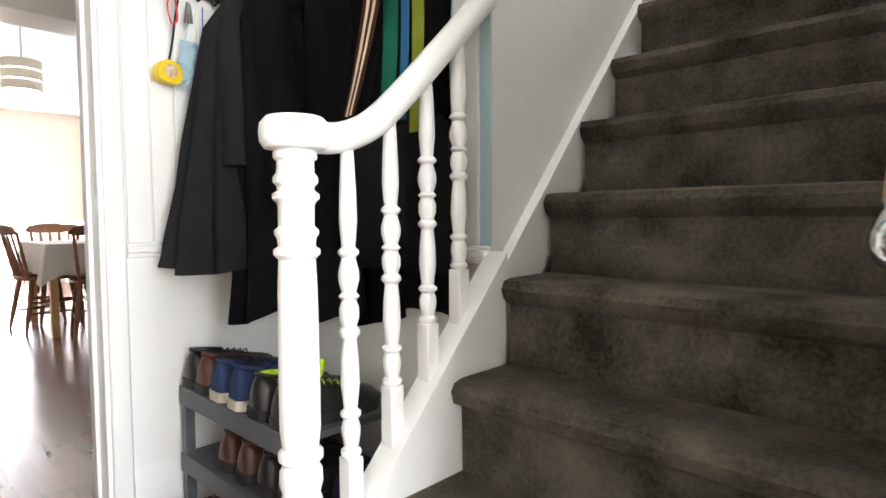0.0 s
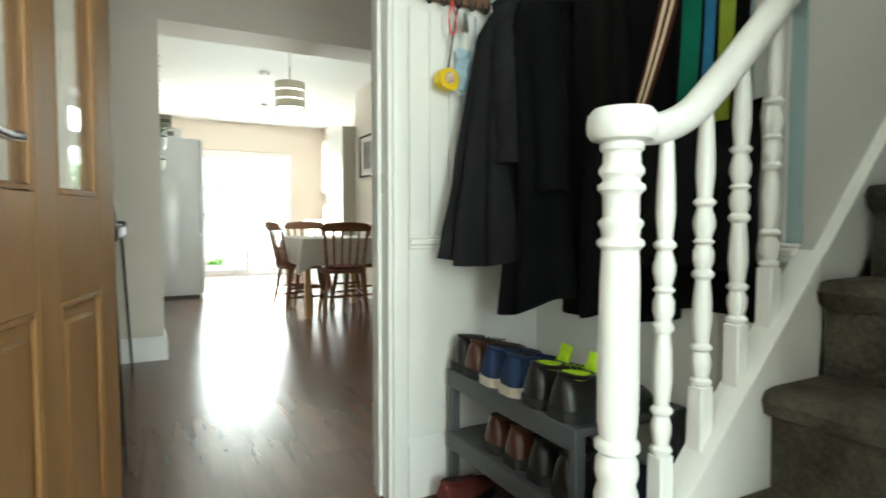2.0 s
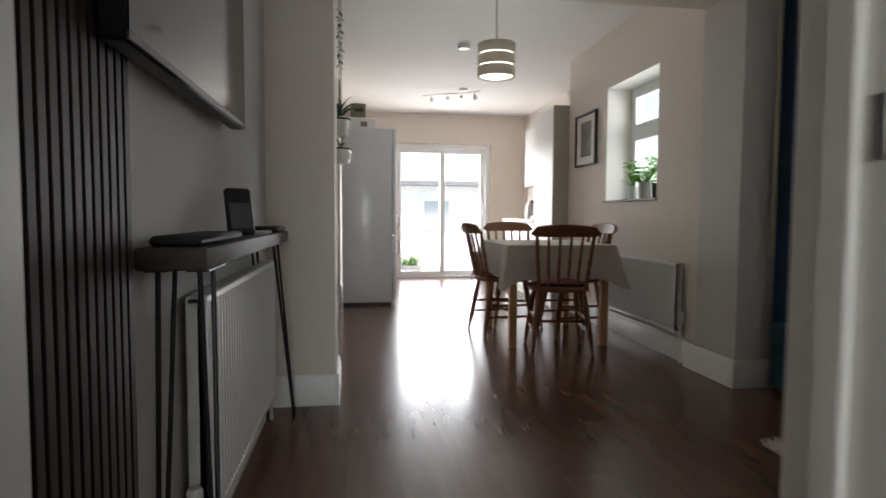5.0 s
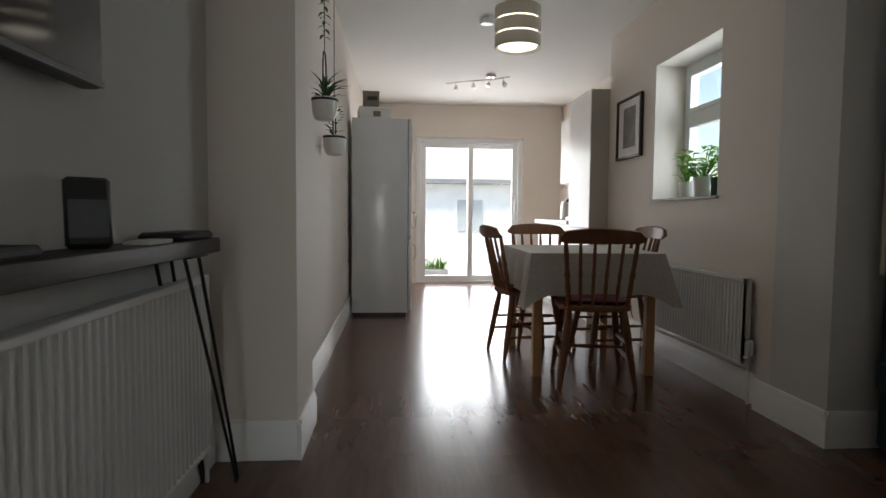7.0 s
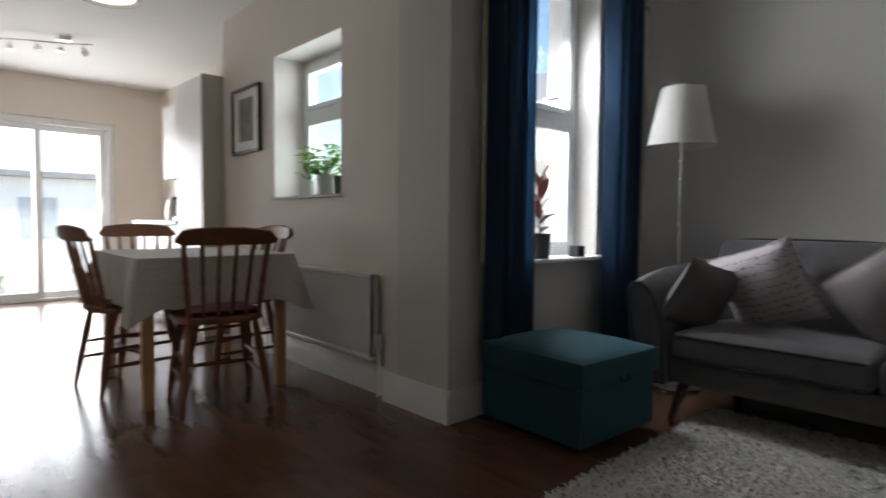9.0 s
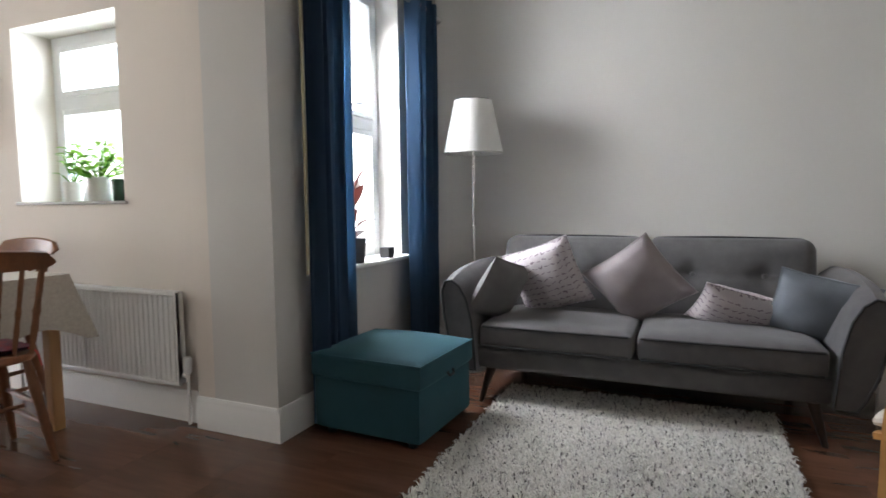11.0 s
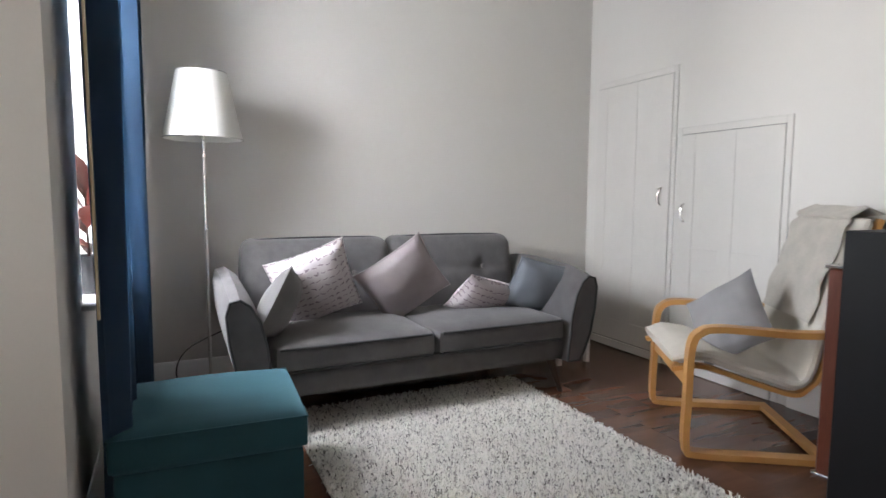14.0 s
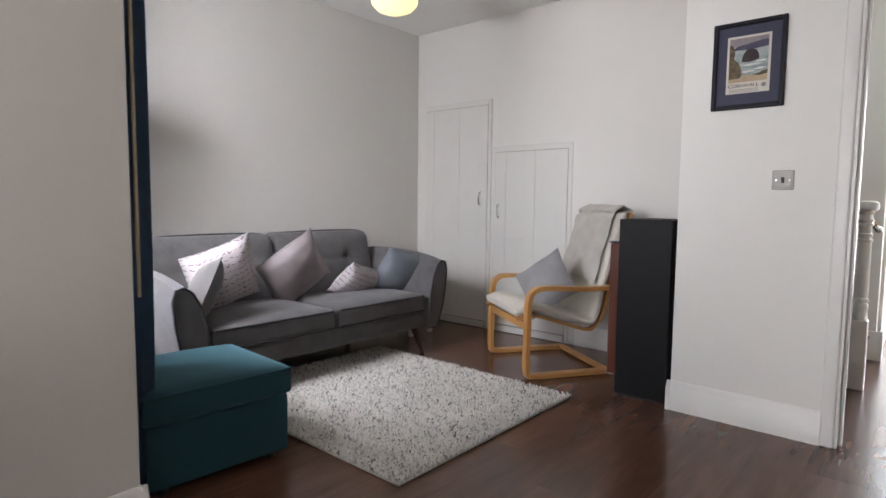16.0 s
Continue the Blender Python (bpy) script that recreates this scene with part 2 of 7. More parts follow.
def solid(name, bm, material, label, category, group="", kind="", at=None):
    ob = new(name, mesh_of(bm, name, material))
    if at is not None:
        ob.matrix_world = at
    return tagged(ob, label, category, group, kind)


def structure(name, bm, material, label, category="wall"):
    return solid(name, bm, material, label, category, "", "structure")


def wall_y(bm, x0, x1, y0, y1, z0, z1, holes=()):
    """A wall along x, with holes (x0, x1, z0, z1) in order along x."""
    x = x0
    for a, b, c, d in holes:
        bx(bm, x, y0, z0, a, y1, z1)
        if c > z0:
            bx(bm, a, y0, z0, b, y1, c)
        if d < z1:
            bx(bm, a, y0, d, b, y1, z1)
        x = b
    bx(bm, x, y0, z0, x1, y1, z1)
    return bm


def wall_x(bm, y0, y1, x0, x1, z0, z1, holes=()):
    y = y0
    for a, b, c, d in holes:
        bx(bm, x0, y, z0, x1, a, z1)
        if c > z0:
            bx(bm, x0, a, z0, x1, b, c)
        if d < z1:
            bx(bm, x0, a, d, x1, b, z1)
        y = b
    bx(bm, x0, y, z0, x1, y1, z1)
    return bm


def skirting(bm, x0, y0, x1, y1, nx, ny, h=0.15, t=0.018):
    """A board with a moulded top along the floor from one point to another; (nx, ny) points into the room."""
    prof = [(0, 0.0), (t, 0.0), (t, h - 0.035), (t * 0.75, h - 0.028), (t * 0.75, h - 0.018), (t * 0.3, h), (0, h)]
    r0 = [bm.verts.new((x0 + nx * u, y0 + ny * u, v)) for u, v in prof]
    r1 = [bm.verts.new((x1 + nx * u, y1 + ny * u, v)) for u, v in prof]
    n = len(prof)
    for i in range(n):
        bm.faces.new((r0[i], r0[(i + 1) % n], r1[(i + 1) % n], r1[i]))
    bm.faces.new(r0[::-1])
    bm.faces.new(r1)


# ---- the large structure ----
CEIL, CEIL_DINING = 2.51, 2.44
BACK_Y = 10.26

bm = bmesh.new()
bx(bm, -1.3, -1.4, -0.20, 4.2, 10.5, -0.012)
structure("floor", bm, SUBFLOOR, "brown laminate plank floor running through all rooms", "floor")

wall = structure("wall_hall_partition", wall_y(bmesh.new(), -1.2, 1.395, 2.26, 2.39, 0, CEIL, [(-0.085, 0.710, 0, 2.03)]), HALL_WALL,
                 "white painted wall between hall and living room")
structure("wall_living_west", box(-0.35, 2.39, 0, -0.2, 4.64, CEIL), GREY_WALL, "warm grey painted chimney-side wall")
structure("wall_coat_recess_end", box(1.245, 1.53, 0, 1.395, 2.26, CEIL), HALL_WALL, "painted end wall of the coat recess")
structure("wall_under_stairs", box(1.245, 1.34, 0, 3.99, 1.53, CEIL), GREY_WALL, "white painted wall that boxes in the staircase")
structure("wall_living_east", box(3.99, 1.34, 0, 4.14, 5.1, CEIL), GREY_WALL, "warm grey painted wall behind the sofa")
structure("wall_living_window", wall_y(bmesh.new(), 2.25, 3.99, 4.62, 4.98, 0, CEIL, [(2.69, 3.43, 0.712, 2.28)]), GREY_WALL,
          "warm grey wall with a tall sash-style window")
structure("wall_dining_nib", box(2.25, 4.98, 0, 2.45, 5.08, CEIL), WALL, "cream wall return between living and dining rooms")
structure("wall_dining_east", wall_x(bmesh.new(), 5.08, 7.24, 2.295, 2.6, 0, CEIL, [(5.56, 6.375, 1.06, 1.99)]), WALL,
          "cream dining room wall with a small deep window")
structure("wall_kitchen_east", box(2.75, 7.14, 0, 2.95, BACK_Y + 0.3, CEIL), WALL, "cream kitchen wall behind the units")
structure("wall_kitchen_return", box(2.6, 7.14, 0, 2.75, 7.24, CEIL), WALL, "cream return beside the tall kitchen unit")
structure("wall_dining_pier", box(-0.35, 4.64, 0, 0.12, 5.02, CEIL), WALL, "cream painted pier beside the dining room opening")
structure("wall_dining_west", box(-0.35, 5.02, 0, 0.04, BACK_Y, CEIL), WALL, "cream painted long dining room wall")
structure("wall_garden", wall_y(bmesh.new(), -0.35, 2.75, BACK_Y, BACK_Y + 0.3, 0, CEIL, [(0.74, 2.22, 0, 2.0)]), WALL,
          "cream end wall with glazed sliding garden doors")
structure("wall_opening_beam", box(0.12, 4.64, 2.14, 2.25, 4.98, CEIL), WALL, "cream beam over the wide dining room opening")
structure("wall_hall_south", box(0.68, 0.36, 0, 4.1, 0.50, 4.2), HALL_WALL, "pale painted wall along the staircase")
structure("wall_hall_street", box(-1.3, -1.4, 0, -1.15, 2.39, CEIL), HALL_WALL, "pale painted hall side wall")
structure("wall_hall_end", wall_y(bmesh.new(), -1.15, 0.84, -1.4, -1.25, 0, CEIL, [(-0.33, 0.57, 0, 2.1)]), HALL_WALL, "pale front wall with the entrance")
structure("wall_hall_return", box(0.66, -1.25, 0, 0.84, 0.36, CEIL), HALL_WALL, "pale painted hall wall return")
structure("wall_stairs_north", box(1.245, 1.34, CEIL + 0.12, 4.1, 1.49, 4.2), HALL_WALL, "pale upper staircase wall")
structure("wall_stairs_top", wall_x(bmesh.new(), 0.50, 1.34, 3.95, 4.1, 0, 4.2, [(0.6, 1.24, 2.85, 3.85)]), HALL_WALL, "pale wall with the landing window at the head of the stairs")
bm = bmesh.new()
bx(bm, -0.35, 2.39, CEIL, 4.14, 4.66, CEIL + 0.12)
bx(bm, 1.34, 1.34, CEIL, 4.14, 2.39, CEIL + 0.12)
structure("ceiling_living", bm, CEILING, "flat white plaster ceiling of the living room", "ceiling")
structure("ceiling_dining", box(0.0, 4.98, CEIL_DINING, 2.8, BACK_Y, CEIL_DINING + 0.1), CEILING, "flat white plaster ceiling of the dining room", "ceiling")
bm = bmesh.new()
bx(bm, -1.3, -1.4, CEIL, 1.245, 2.39, CEIL + 0.12)
bx(bm, -1.3, 0.3, 4.2, 4.1, 1.5, 4.3)
structure("ceiling_hall", bm, CEILING, "white plaster hall ceiling", "ceiling")
structure("wall_stairs_front", box(1.05, 0.50, CEIL + 0.12, 1.2, 1.34, 4.2), HALL_WALL, "pale wall above the hall ceiling")

bm = bmesh.new()
for a in ((-0.2, 2.39, -0.2, 4.64, 1, 0), (-0.2, 4.64, 0.1365, 4.64, 0, -1), (0.12, 4.6205, 0.12, 5.02, 1, 0), (0.04, 5.02, 0.04, BACK_Y, 1, 0),
          (2.25, 4.6005, 2.25, 5.08, -1, 0), (2.295, 5.08, 2.295, 7.24, -1, 0), (2.2335, 4.62, 3.99, 4.62, 0, -1), (3.99, 1.53, 3.99, 4.62, -1, 0),
          (0.750, 2.39, 1.4115, 2.39, 0, 1), (1.395, 1.53, 1.395, 2.4095, 1, 0), (1.395, 1.53, 2.38, 1.53, 0, 1), (0.04, BACK_Y, 0.7, BACK_Y, 0, -1)):
    skirting(bm, *a)
structure("baseboard", bm, GLOSS, "white moulded skirting board along the walls", "skirting")
bm = bmesh.new()
for a in ((-1.15, 2.26, -0.15, 2.26, 0, -1), (0.750, 2.26, 1.245, 2.26, 0, -1), (0.6435, 0.50, 0.74, 0.50, 0, 1), (0.66, 0.345, 0.66, 0.5195, -1, 0),
          (-1.15, -1.25, -1.15, 2.26, 1, 0)):
    skirting(bm, *a, h=0.2)
structure("baseboard_hall", bm, GLOSS, "tall white skirting board in the hall", "skirting")

# door lining and architraves
bm = bmesh.new()
for x0, x1 in ((-0.085, -0.06), (0.685, 0.710)):
    bx(bm, x0, 2.255, 0, x1, 2.395, 2.03, 0.002)
bx(bm, -0.06, 2.255, 2.005, 0.685, 2.395, 2.03, 0.002)
bx(bm, 0.673, 2.31, 0, 0.685, 2.345, 2.005, 0.002)
for y, s in ((2.26, -1), (2.39, 1)):
    for x0, x1 in ((-0.145, -0.075), (0.697, 0.750)):
        bx(bm, x0, min(y, y + s * 0.018), 0, x1, max(y, y + s * 0.018), 2.09, 0.008, 3)
    bx(bm, -0.075, min(y, y + s * 0.018), 2.02, 0.697, max(y, y + s * 0.018), 2.09, 0.008, 3)
structure("trim", bm, GLOSS, "white gloss door lining with moulded architrave", "door frame")


# ---- hall: staircase ----
GOING, RISE = 0.168, 0.197


def nosing(n):
    return 0.716 + GOING * (n - 1), 0.179 + RISE * (n - 1)


NEWEL_X, NEWEL_Y = 0.716, 1.325
stairs = thing("staircase", pose(0.74, 0.94, 0), "carpeted staircase with white string and turned white balusters", "staircase")
inv = Matrix.Translation((-0.74, -0.94, 0))
for n in range(1, 14):
    bm = bmesh.new()
    x, z = nosing(n)
    prof = [(x + 0.03, z - RISE - 0.012), (x + 0.028, z - 0.06), (x + 0.004, z - 0.045), (x - 0.004, z - 0.022), (x + 0.006, z - 0.005), (x + 0.03, z),
            (x + GOING + 0.034, z), (x + GOING + 0.034, z - RISE - 0.012)]
    ys = [0.52 + 0.77 * k / 8 for k in range(9)]
    rings = []
    for k, y in enumerate(ys):
        rings.append([bm.verts.new((u + 0.003 * noise.noise(Vector((k * 0.7, n * 3.1, i))), y, w + 0.003 * noise.noise(Vector((k * 0.6, n * 1.7, i + 9)))))
                      for i, (u, w) in enumerate(prof)])
    for r0, r1 in zip(rings, rings[1:]):
        for i in range(len(prof)):
            bm.faces.new((r0[i], r0[(i + 1) % len(prof)], r1[(i + 1) % len(prof)], r1[i]))
    bm.faces.new(rings[0][::-1]), bm.faces.new(rings[-1])
    bm.transform(inv)
    part("step", bm, CARPET, stairs, "step covered in dark charcoal pile carpet")


def outer_top(x):
    return 0.416 + (x - 0.854) * 1.088


def inner_top(x):
    return 1.007 + (x - 1.446) * 1.113


def string_board(y0, y1, x0, x1, top, down):
    bm = bmesh.new()
    pts = [(x0, 0.0), (x0, top(x0) - 0.024), (x1, top(x1) - 0.024), (x1, max(0.0, top(x1) - down))]
    if top(x1) > down:
        pts.append((x1 - (top(x1) - down) / 1.1, 0.0))
    prism(bm, [(u, v) for u, v in pts], "y", y0, y1)
    bm.transform(inv)
    return bm


part("string", string_board(1.292, 1.339, 0.745, 1.235, outer_top, 0.30), GLOSS, stairs, "white painted outer string")
part("string", string_board(1.315, 1.338, 1.24, 3.2, inner_top, 0.30), GLOSS, stairs, "white painted wall string")
part("string", string_board(0.502, 0.518, 0.745, 3.2, inner_top, 0.30), GLOSS, stairs, "white painted wall string")
bm = bmesh.new()
s = RISE / GOING
for a, b, top in ((0.76, 1.235, outer_top), (1.24, 3.2, inner_top)):
    z0, z1 = top(a) - 0.024, top(b) - 0.024
    prism(bm, [(a, z0), (b, z1), (b, z1 + 0.024), (a, z0 + 0.024)], "y", 1.286 if a < 1 else 1.31, 1.345 if a < 1 else 1.3385)
bm.transform(inv)
part("string_cap", bm, GLOSS, stairs)
bm = bmesh.new()
prism(bm, [(0.76, 0.0), (0.76, 0.05), (1.2, 0.05 + 0.44 * s), (1.2, 0.0)], "y", 1.322, 1.336)
bm.transform(inv)
part("spandrel_panel", bm, GLOSS, stairs, "white panel closing the side under the first steps")

bm = bmesh.new()
newel_prof = [(0.042, 0.0), (0.042, 0.43), (0.035, 0.45), (0.041, 0.47), (0.040, 0.49), (0.032, 0.503), (0.042, 0.511), (0.042, 0.522), (0.034, 0.53), (0.038, 0.56), (0.0385, 0.62), (0.0365, 0.80), (0.034, 0.850),
           (0.043, 0.858), (0.043, 0.866), (0.034, 0.872), (0.036, 0.885), (0.041, 0.892), (0.041, 0.898), (0.033, 0.905), (0.0335, 0.938), (0.036, 0.944), (0.043, 0.950), (0.043, 0.958),
           (0.034, 0.964), (0.034, 0.970), (0.041, 0.977), (0.041, 0.985), (0.0345, 0.994), (0.034, 1.012), (0.040, 1.017), (0.040, 1.026), (0.036, 1.03), (0.036, 1.04)]
lathe(bm, [(r * 0.88, z if z < 0.44 else 0.43 + (z - 0.43) * 0.979) for r, z in newel_prof], 28, (NEWEL_X, NEWEL_Y, 0))
bm.transform(inv)
part("newel_post", bm, GLOSS, stairs, "turned white newel post")
bm = bmesh.new()
bx(bm, NEWEL_X - 0.042, NEWEL_Y - 0.042, 0, NEWEL_X + 0.042, NEWEL_Y + 0.042, 0.40, 0.004)
bm.transform(inv)
part("newel_base", bm, GLOSS, stairs)
bm = bmesh.new()
lathe(bm, [(0.034, 1.017), (0.049, 1.020), (0.056, 1.030), (0.057, 1.045), (0.055, 1.060), (0.046, 1.070), (0.02, 1.074)], 28, (NEWEL_X, NEWEL_Y, 0))
bm.transform(inv)
part("newel_cap", bm, GLOSS, stairs, "rounded white newel cap")
bm = bmesh.new()
rail = curve([(0.73, NEWEL_Y, 1.043), (0.80, NEWEL_Y, 1.046), (0.876, NEWEL_Y, 1.078), (0.960, NEWEL_Y, 1.150), (1.042, NEWEL_Y, 1.230), (1.145, NEWEL_Y, 1.332), (1.205, NEWEL_Y, 1.392)], 8)
tube(bm, rail, 0.030, 14, rz=0.027)
bm.transform(inv)
part("handrail", bm, GLOSS, stairs, "white swept handrail rising from the newel")


def baluster(x, top):
    z0 = outer_top(x)
    bm = bmesh.new()
    bx(bm, x - 0.016, NEWEL_Y - 0.016, z0 - 0.02, x + 0.016, NEWEL_Y + 0.016, z0 + 0.10, 0.002)
    h = top - z0 - 0.10
    prof = [(0.014, 0), (0.019, 0.012), (0.019, 0.022), (0.013, 0.032), (0.0175, 0.075), (0.0175, 0.10), (0.013, 0.125), (0.019, 0.137), (0.019, 0.147), (0.0125, 0.158),
            (0.0175, 0.24), (0.016, 0.32), (0.0125, 0.385), (0.019, 0.40), (0.019, 0.412), (0.013, 0.425), (0.018, 0.455), (0.018, 0.485), (0.013, 0.51), (0.019, 0.522),
            (0.013, 0.535), (0.019, 0.575), (0.019, 0.60), (0.0125, 0.645), (0.019, 0.658), (0.019, 0.668), (0.0125, 0.68), (0.0165, 0.76), (0.015, 0.86), (0.0115, 0.985), (0.0115, 1.0)]
    lathe(bm, [(r, z * h) for r, z in prof], 14, (x, NEWEL_Y, z0 + 0.10))
    bm.transform(inv)
    part("baluster", bm, GLOSS, stairs)


for x, top in ((0.820, 1.035), (0.920, 1.093), (1.018, 1.19), (1.113, 1.285)):
    baluster(x, top)

rail2 = thing("wall_handrail", pose(0.70, 0.548, 0.885), "pine mopstick handrail on chrome brackets along the stair wall", "handrail")
bm = bmesh.new()
dirn = Vector((GOING, 0, RISE)).normalized()
tube(bm, [dirn * t for t in (0.02, 0.5, 1.2, 2.0)], 0.019, 14)
part("rail", bm, PINE, rail2)
bm = bmesh.new()
tube(bm, [dirn * t for t in (-0.018, -0.015, -0.006, 0.004, 0.016, 0.024, 0.034)], [0.006, 0.014, 0.022, 0.024, 0.023, 0.020, 0.0198], 16)
part("end_cap", bm, CHROME, rail2, "chrome end cap")
for t in (0.12, 1.1):
    bm = bmesh.new()
    p = dirn * t
    tube(bm, [p + Vector((0, 0, -0.02)), p + Vector((0, -0.01, -0.05)), p + Vector((0, -0.044, -0.055))], 0.006, 8)
    lathe(bm, [(0.026, 0), (0.026, 0.006), (0.012, 0.01)], 16, p + Vector((0, -0.0475, -0.055)), Matrix.Rotation(radians(-90), 4, "X"))
    part("bracket", bm, CHROME, rail2, "chrome bracket")

# panelling of the coat recess
bm = bmesh.new()
bx(bm, 0.750, 2.246, 0.2, 1.245, 2.26, 0.80)
bx(bm, 0.750, 2.236, 0.80, 1.245, 2.26, 0.814, 0.003)
bx(bm, 0.750, 2.228, 0.814, 1.245, 2.26, 0.832, 0.004)
bx(bm, 0.750, 2.238, 0.832, 1.245, 2.26, 0.842, 0.003)
for x in (0.79, 0.86, 0.93, 1.0, 1.07, 1.14):
    bx(bm, x - 0.033, 2.253, 0.842, x + 0.033, 2.26, 1.545, 0.002)
bx(bm, 1.221, 1.34, 0.80, 1.245, 2.228, 0.814, 0.003)
bx(bm, 1.213, 1.34, 0.814, 1.245, 2.228, 0.832, 0.004)
bx(bm, 1.223, 1.34, 0.832, 1.245, 2.228, 0.842, 0.003)
structure("trim_recess_panelling", bm, GLOSS, "white boarded panelling with a moulded dado rail", "wall panelling")
bm = bmesh.new()
bx(bm, 1.239, 1.338, 0.842, 1.2445, 2.252, 2.4)
bx(bm, 0.98, 2.2545, 1.60, 1.238, 2.2595, 2.4)
structure("trim_recess_blue", bm, BLUE_WALL, "pale blue painted upper wall of the coat recess", "wall")
bm = bmesh.new()
bx(bm, 1.231, 1.37, 0.842, 1.245, 1.45, 2.4, 0.003)
structure("trim_recess_casing", bm, GLOSS, "white casing strip at the end of the coat recess", "trim")

# ---- hall: inner door, open into the hall ----
DOOR_W, DOOR_H, DOOR_T = 0.735, 1.98, 0.036
door = thing("inner_door", pose(-0.058, 2.258, 0.008, 0, 0, 255.5), "open honey-pine door with two glazed upper panels", "door")
bm = bmesh.new()
rails = ((0.0, 0.20), (0.72, 0.93), (1.86, DOOR_H))
for a, b in ((0, 0.105), (0.322, 0.413), (0.63, DOOR_W)):
    bx(bm, a, -DOOR_T / 2, 0, b, DOOR_T / 2, DOOR_H, 0.003)
for a, b in ((0.105, 0.322), (0.413, 0.63)):
    for c, d in rails:
        bx(bm, a, -DOOR_T / 2 + 0.0005, c, b, DOOR_T / 2 - 0.0005, d, 0.001)
part("frame", bm, PINE, door)
for a, b in ((0.105, 0.322), (0.413, 0.63)):
    bm = bmesh.new()
    bx(bm, a - 0.006, -0.006, 0.19, b + 0.006, 0.006, 0.73)
    bx(bm, a + 0.03, -0.014, 0.24, b - 0.03, 0.014, 0.68, 0.008)
    part("panel", bm, PINE, door, "raised and fielded pine panel")
    for z0, z1 in ((0.20, 0.72), (0.93, 1.86)):
        bm = bmesh.new()
        for y0, y1 in ((-0.0175, -0.007), (0.007, 0.0175)):
            for u0, w0, u1, w1 in ((a, z0, a + 0.014, z1), (b - 0.014, z0, b, z1), (a + 0.014, z0, b - 0.014, z0 + 0.014), (a + 0.014, z1 - 0.014, b - 0.014, z1)):
                bx(bm, u0, y0, w0, u1, y1, w1, 0.003)
        part("moulding", bm, PINE, door)
    part("pane", box(a - 0.003, -0.003, 0.925, b + 0.003, 0.003, 1.865), GLASS, door, "clear glass pane")
for side in (1, -1):
    hb = bmesh.new()
    y = side * DOOR_T / 2
    bx(hb, 0.665, min(y, y + side * 0.008), 0.905, 0.705, max(y, y + side * 0.008), 1.075, 0.006, 2)
    plate = part("backplate", hb, CHROME, door, "scalloped chrome backplate")
    hb = bmesh.new()
    tube(hb, [(0.685, y + side * 0.006, 1.005), (0.685, y + side * 0.05, 1.005)], 0.009, 12)
    tube(hb, curve([(0.685, y + side * 0.05, 1.005), (0.66, y + side * 0.054, 1.005), (0.62, y + side * 0.05, 1.003), (0.575, y + side * 0.05, 1.006)], 5), 0.009, 12)
    part("handle", hb, CHROME, plate, "chrome lever handle")
bm = box(0.6825, 2.285, 0.975, 0.6855, 2.306, 1.035, 0.001)
solid("strike_plate", bm, STEEL, "small steel strike plate let into the door lining", "door hardware")

# ---- hall: coat rail and what hangs on it ----
HOOKBOARD = mat("oiled_hook_board", (0.20, 0.105, 0.055), 0.5, scale=5, grain=40, stretch=(1, 5, 5), second=(0.11, 0.055, 0.03))
rack = thing("coat_rail", pose(0.91, 2.254, 1.59), "dark wooden coat rail with black double hooks on the wall", "coat rail")
part("board", box(-0.13, -0.022, -0.018, 0.13, -0.001, 0.05, 0.004), HOOKBOARD, rack)
for x in (-0.105, -0.055, -0.005, 0.045, 0.095):
    bm = bmesh.new()
    tube(bm, curve([(x, -0.023, 0.0), (x, -0.026, -0.025), (x, -0.045, -0.04), (x, -0.062, -0.028), (x, -0.064, -0.015)], 5), 0.0035, 8)
    tube(bm, curve([(x, -0.023, 0.02), (x, -0.045, 0.02), (x, -0.07, 0.035), (x, -0.075, 0.05)], 5), 0.0035, 8)
    part("hook", bm, BLACK_METAL, rack, "black metal hook")
YELLOW = mat("yellow_plastic", (0.80, 0.55, 0.02), 0.4)
tape = thing("tape_measure", pose(0.858, 2.20, 1.322, 0, 8, 10), "yellow tape measure hanging by a strap from a hook", "tape measure")
bm = bmesh.new()
prism(bm, [(0.036 * math.cos(a) * (1.0 if math.sin(a) > -0.3 else 1.1), max(-0.03, 0.034 * math.sin(a))) for a in [k * math.pi / 12 for k in range(24)]], "y", -0.017, 0.017)
part("case", bm, YELLOW, tape)
bm = bmesh.new()
lathe(bm, [(0.019, 0.0), (0.019, 0.002), (0.015, 0.003)], 20, (0, -0.017, 0.003), Matrix.Rotation(radians(90), 4, "X"))
part("badge", bm, mat("tape_badge", (0.45, 0.16, 0.05), 0.4, second=(0.75, 0.7, 0.6), scale=40), tape, "brown and cream round badge")
bm = bmesh.new()
tube(bm, curve([(0.0, 0, 0.034), (0.004, 0.0, 0.10), (0.002, -0.005, 0.17), (0.004, -0.01, 0.235)], 5), 0.0035, 6)
part("strap", bm, BLACK, tape, "black cord strap")
RED = mat("red_cord", (0.6, 0.05, 0.05), 0.6)
bm = bmesh.new()
tube(bm, curve([(0, 0, 0), (-0.014, -0.002, -0.05), (-0.004, -0.003, -0.10), (0.012, -0.003, -0.085), (0.009, -0.001, -0.04), (0, 0, 0)], 5), 0.0028, 6)
solid("red_lanyard", bm, RED, "looped red cord hanging from a hook", "lanyard", at=pose(0.872, 2.19, 1.56))
MASK = mat("pale_blue_mask_fabric", (0.52, 0.68, 0.76), 0.9, vary=0.1, scale=30, grain=120)
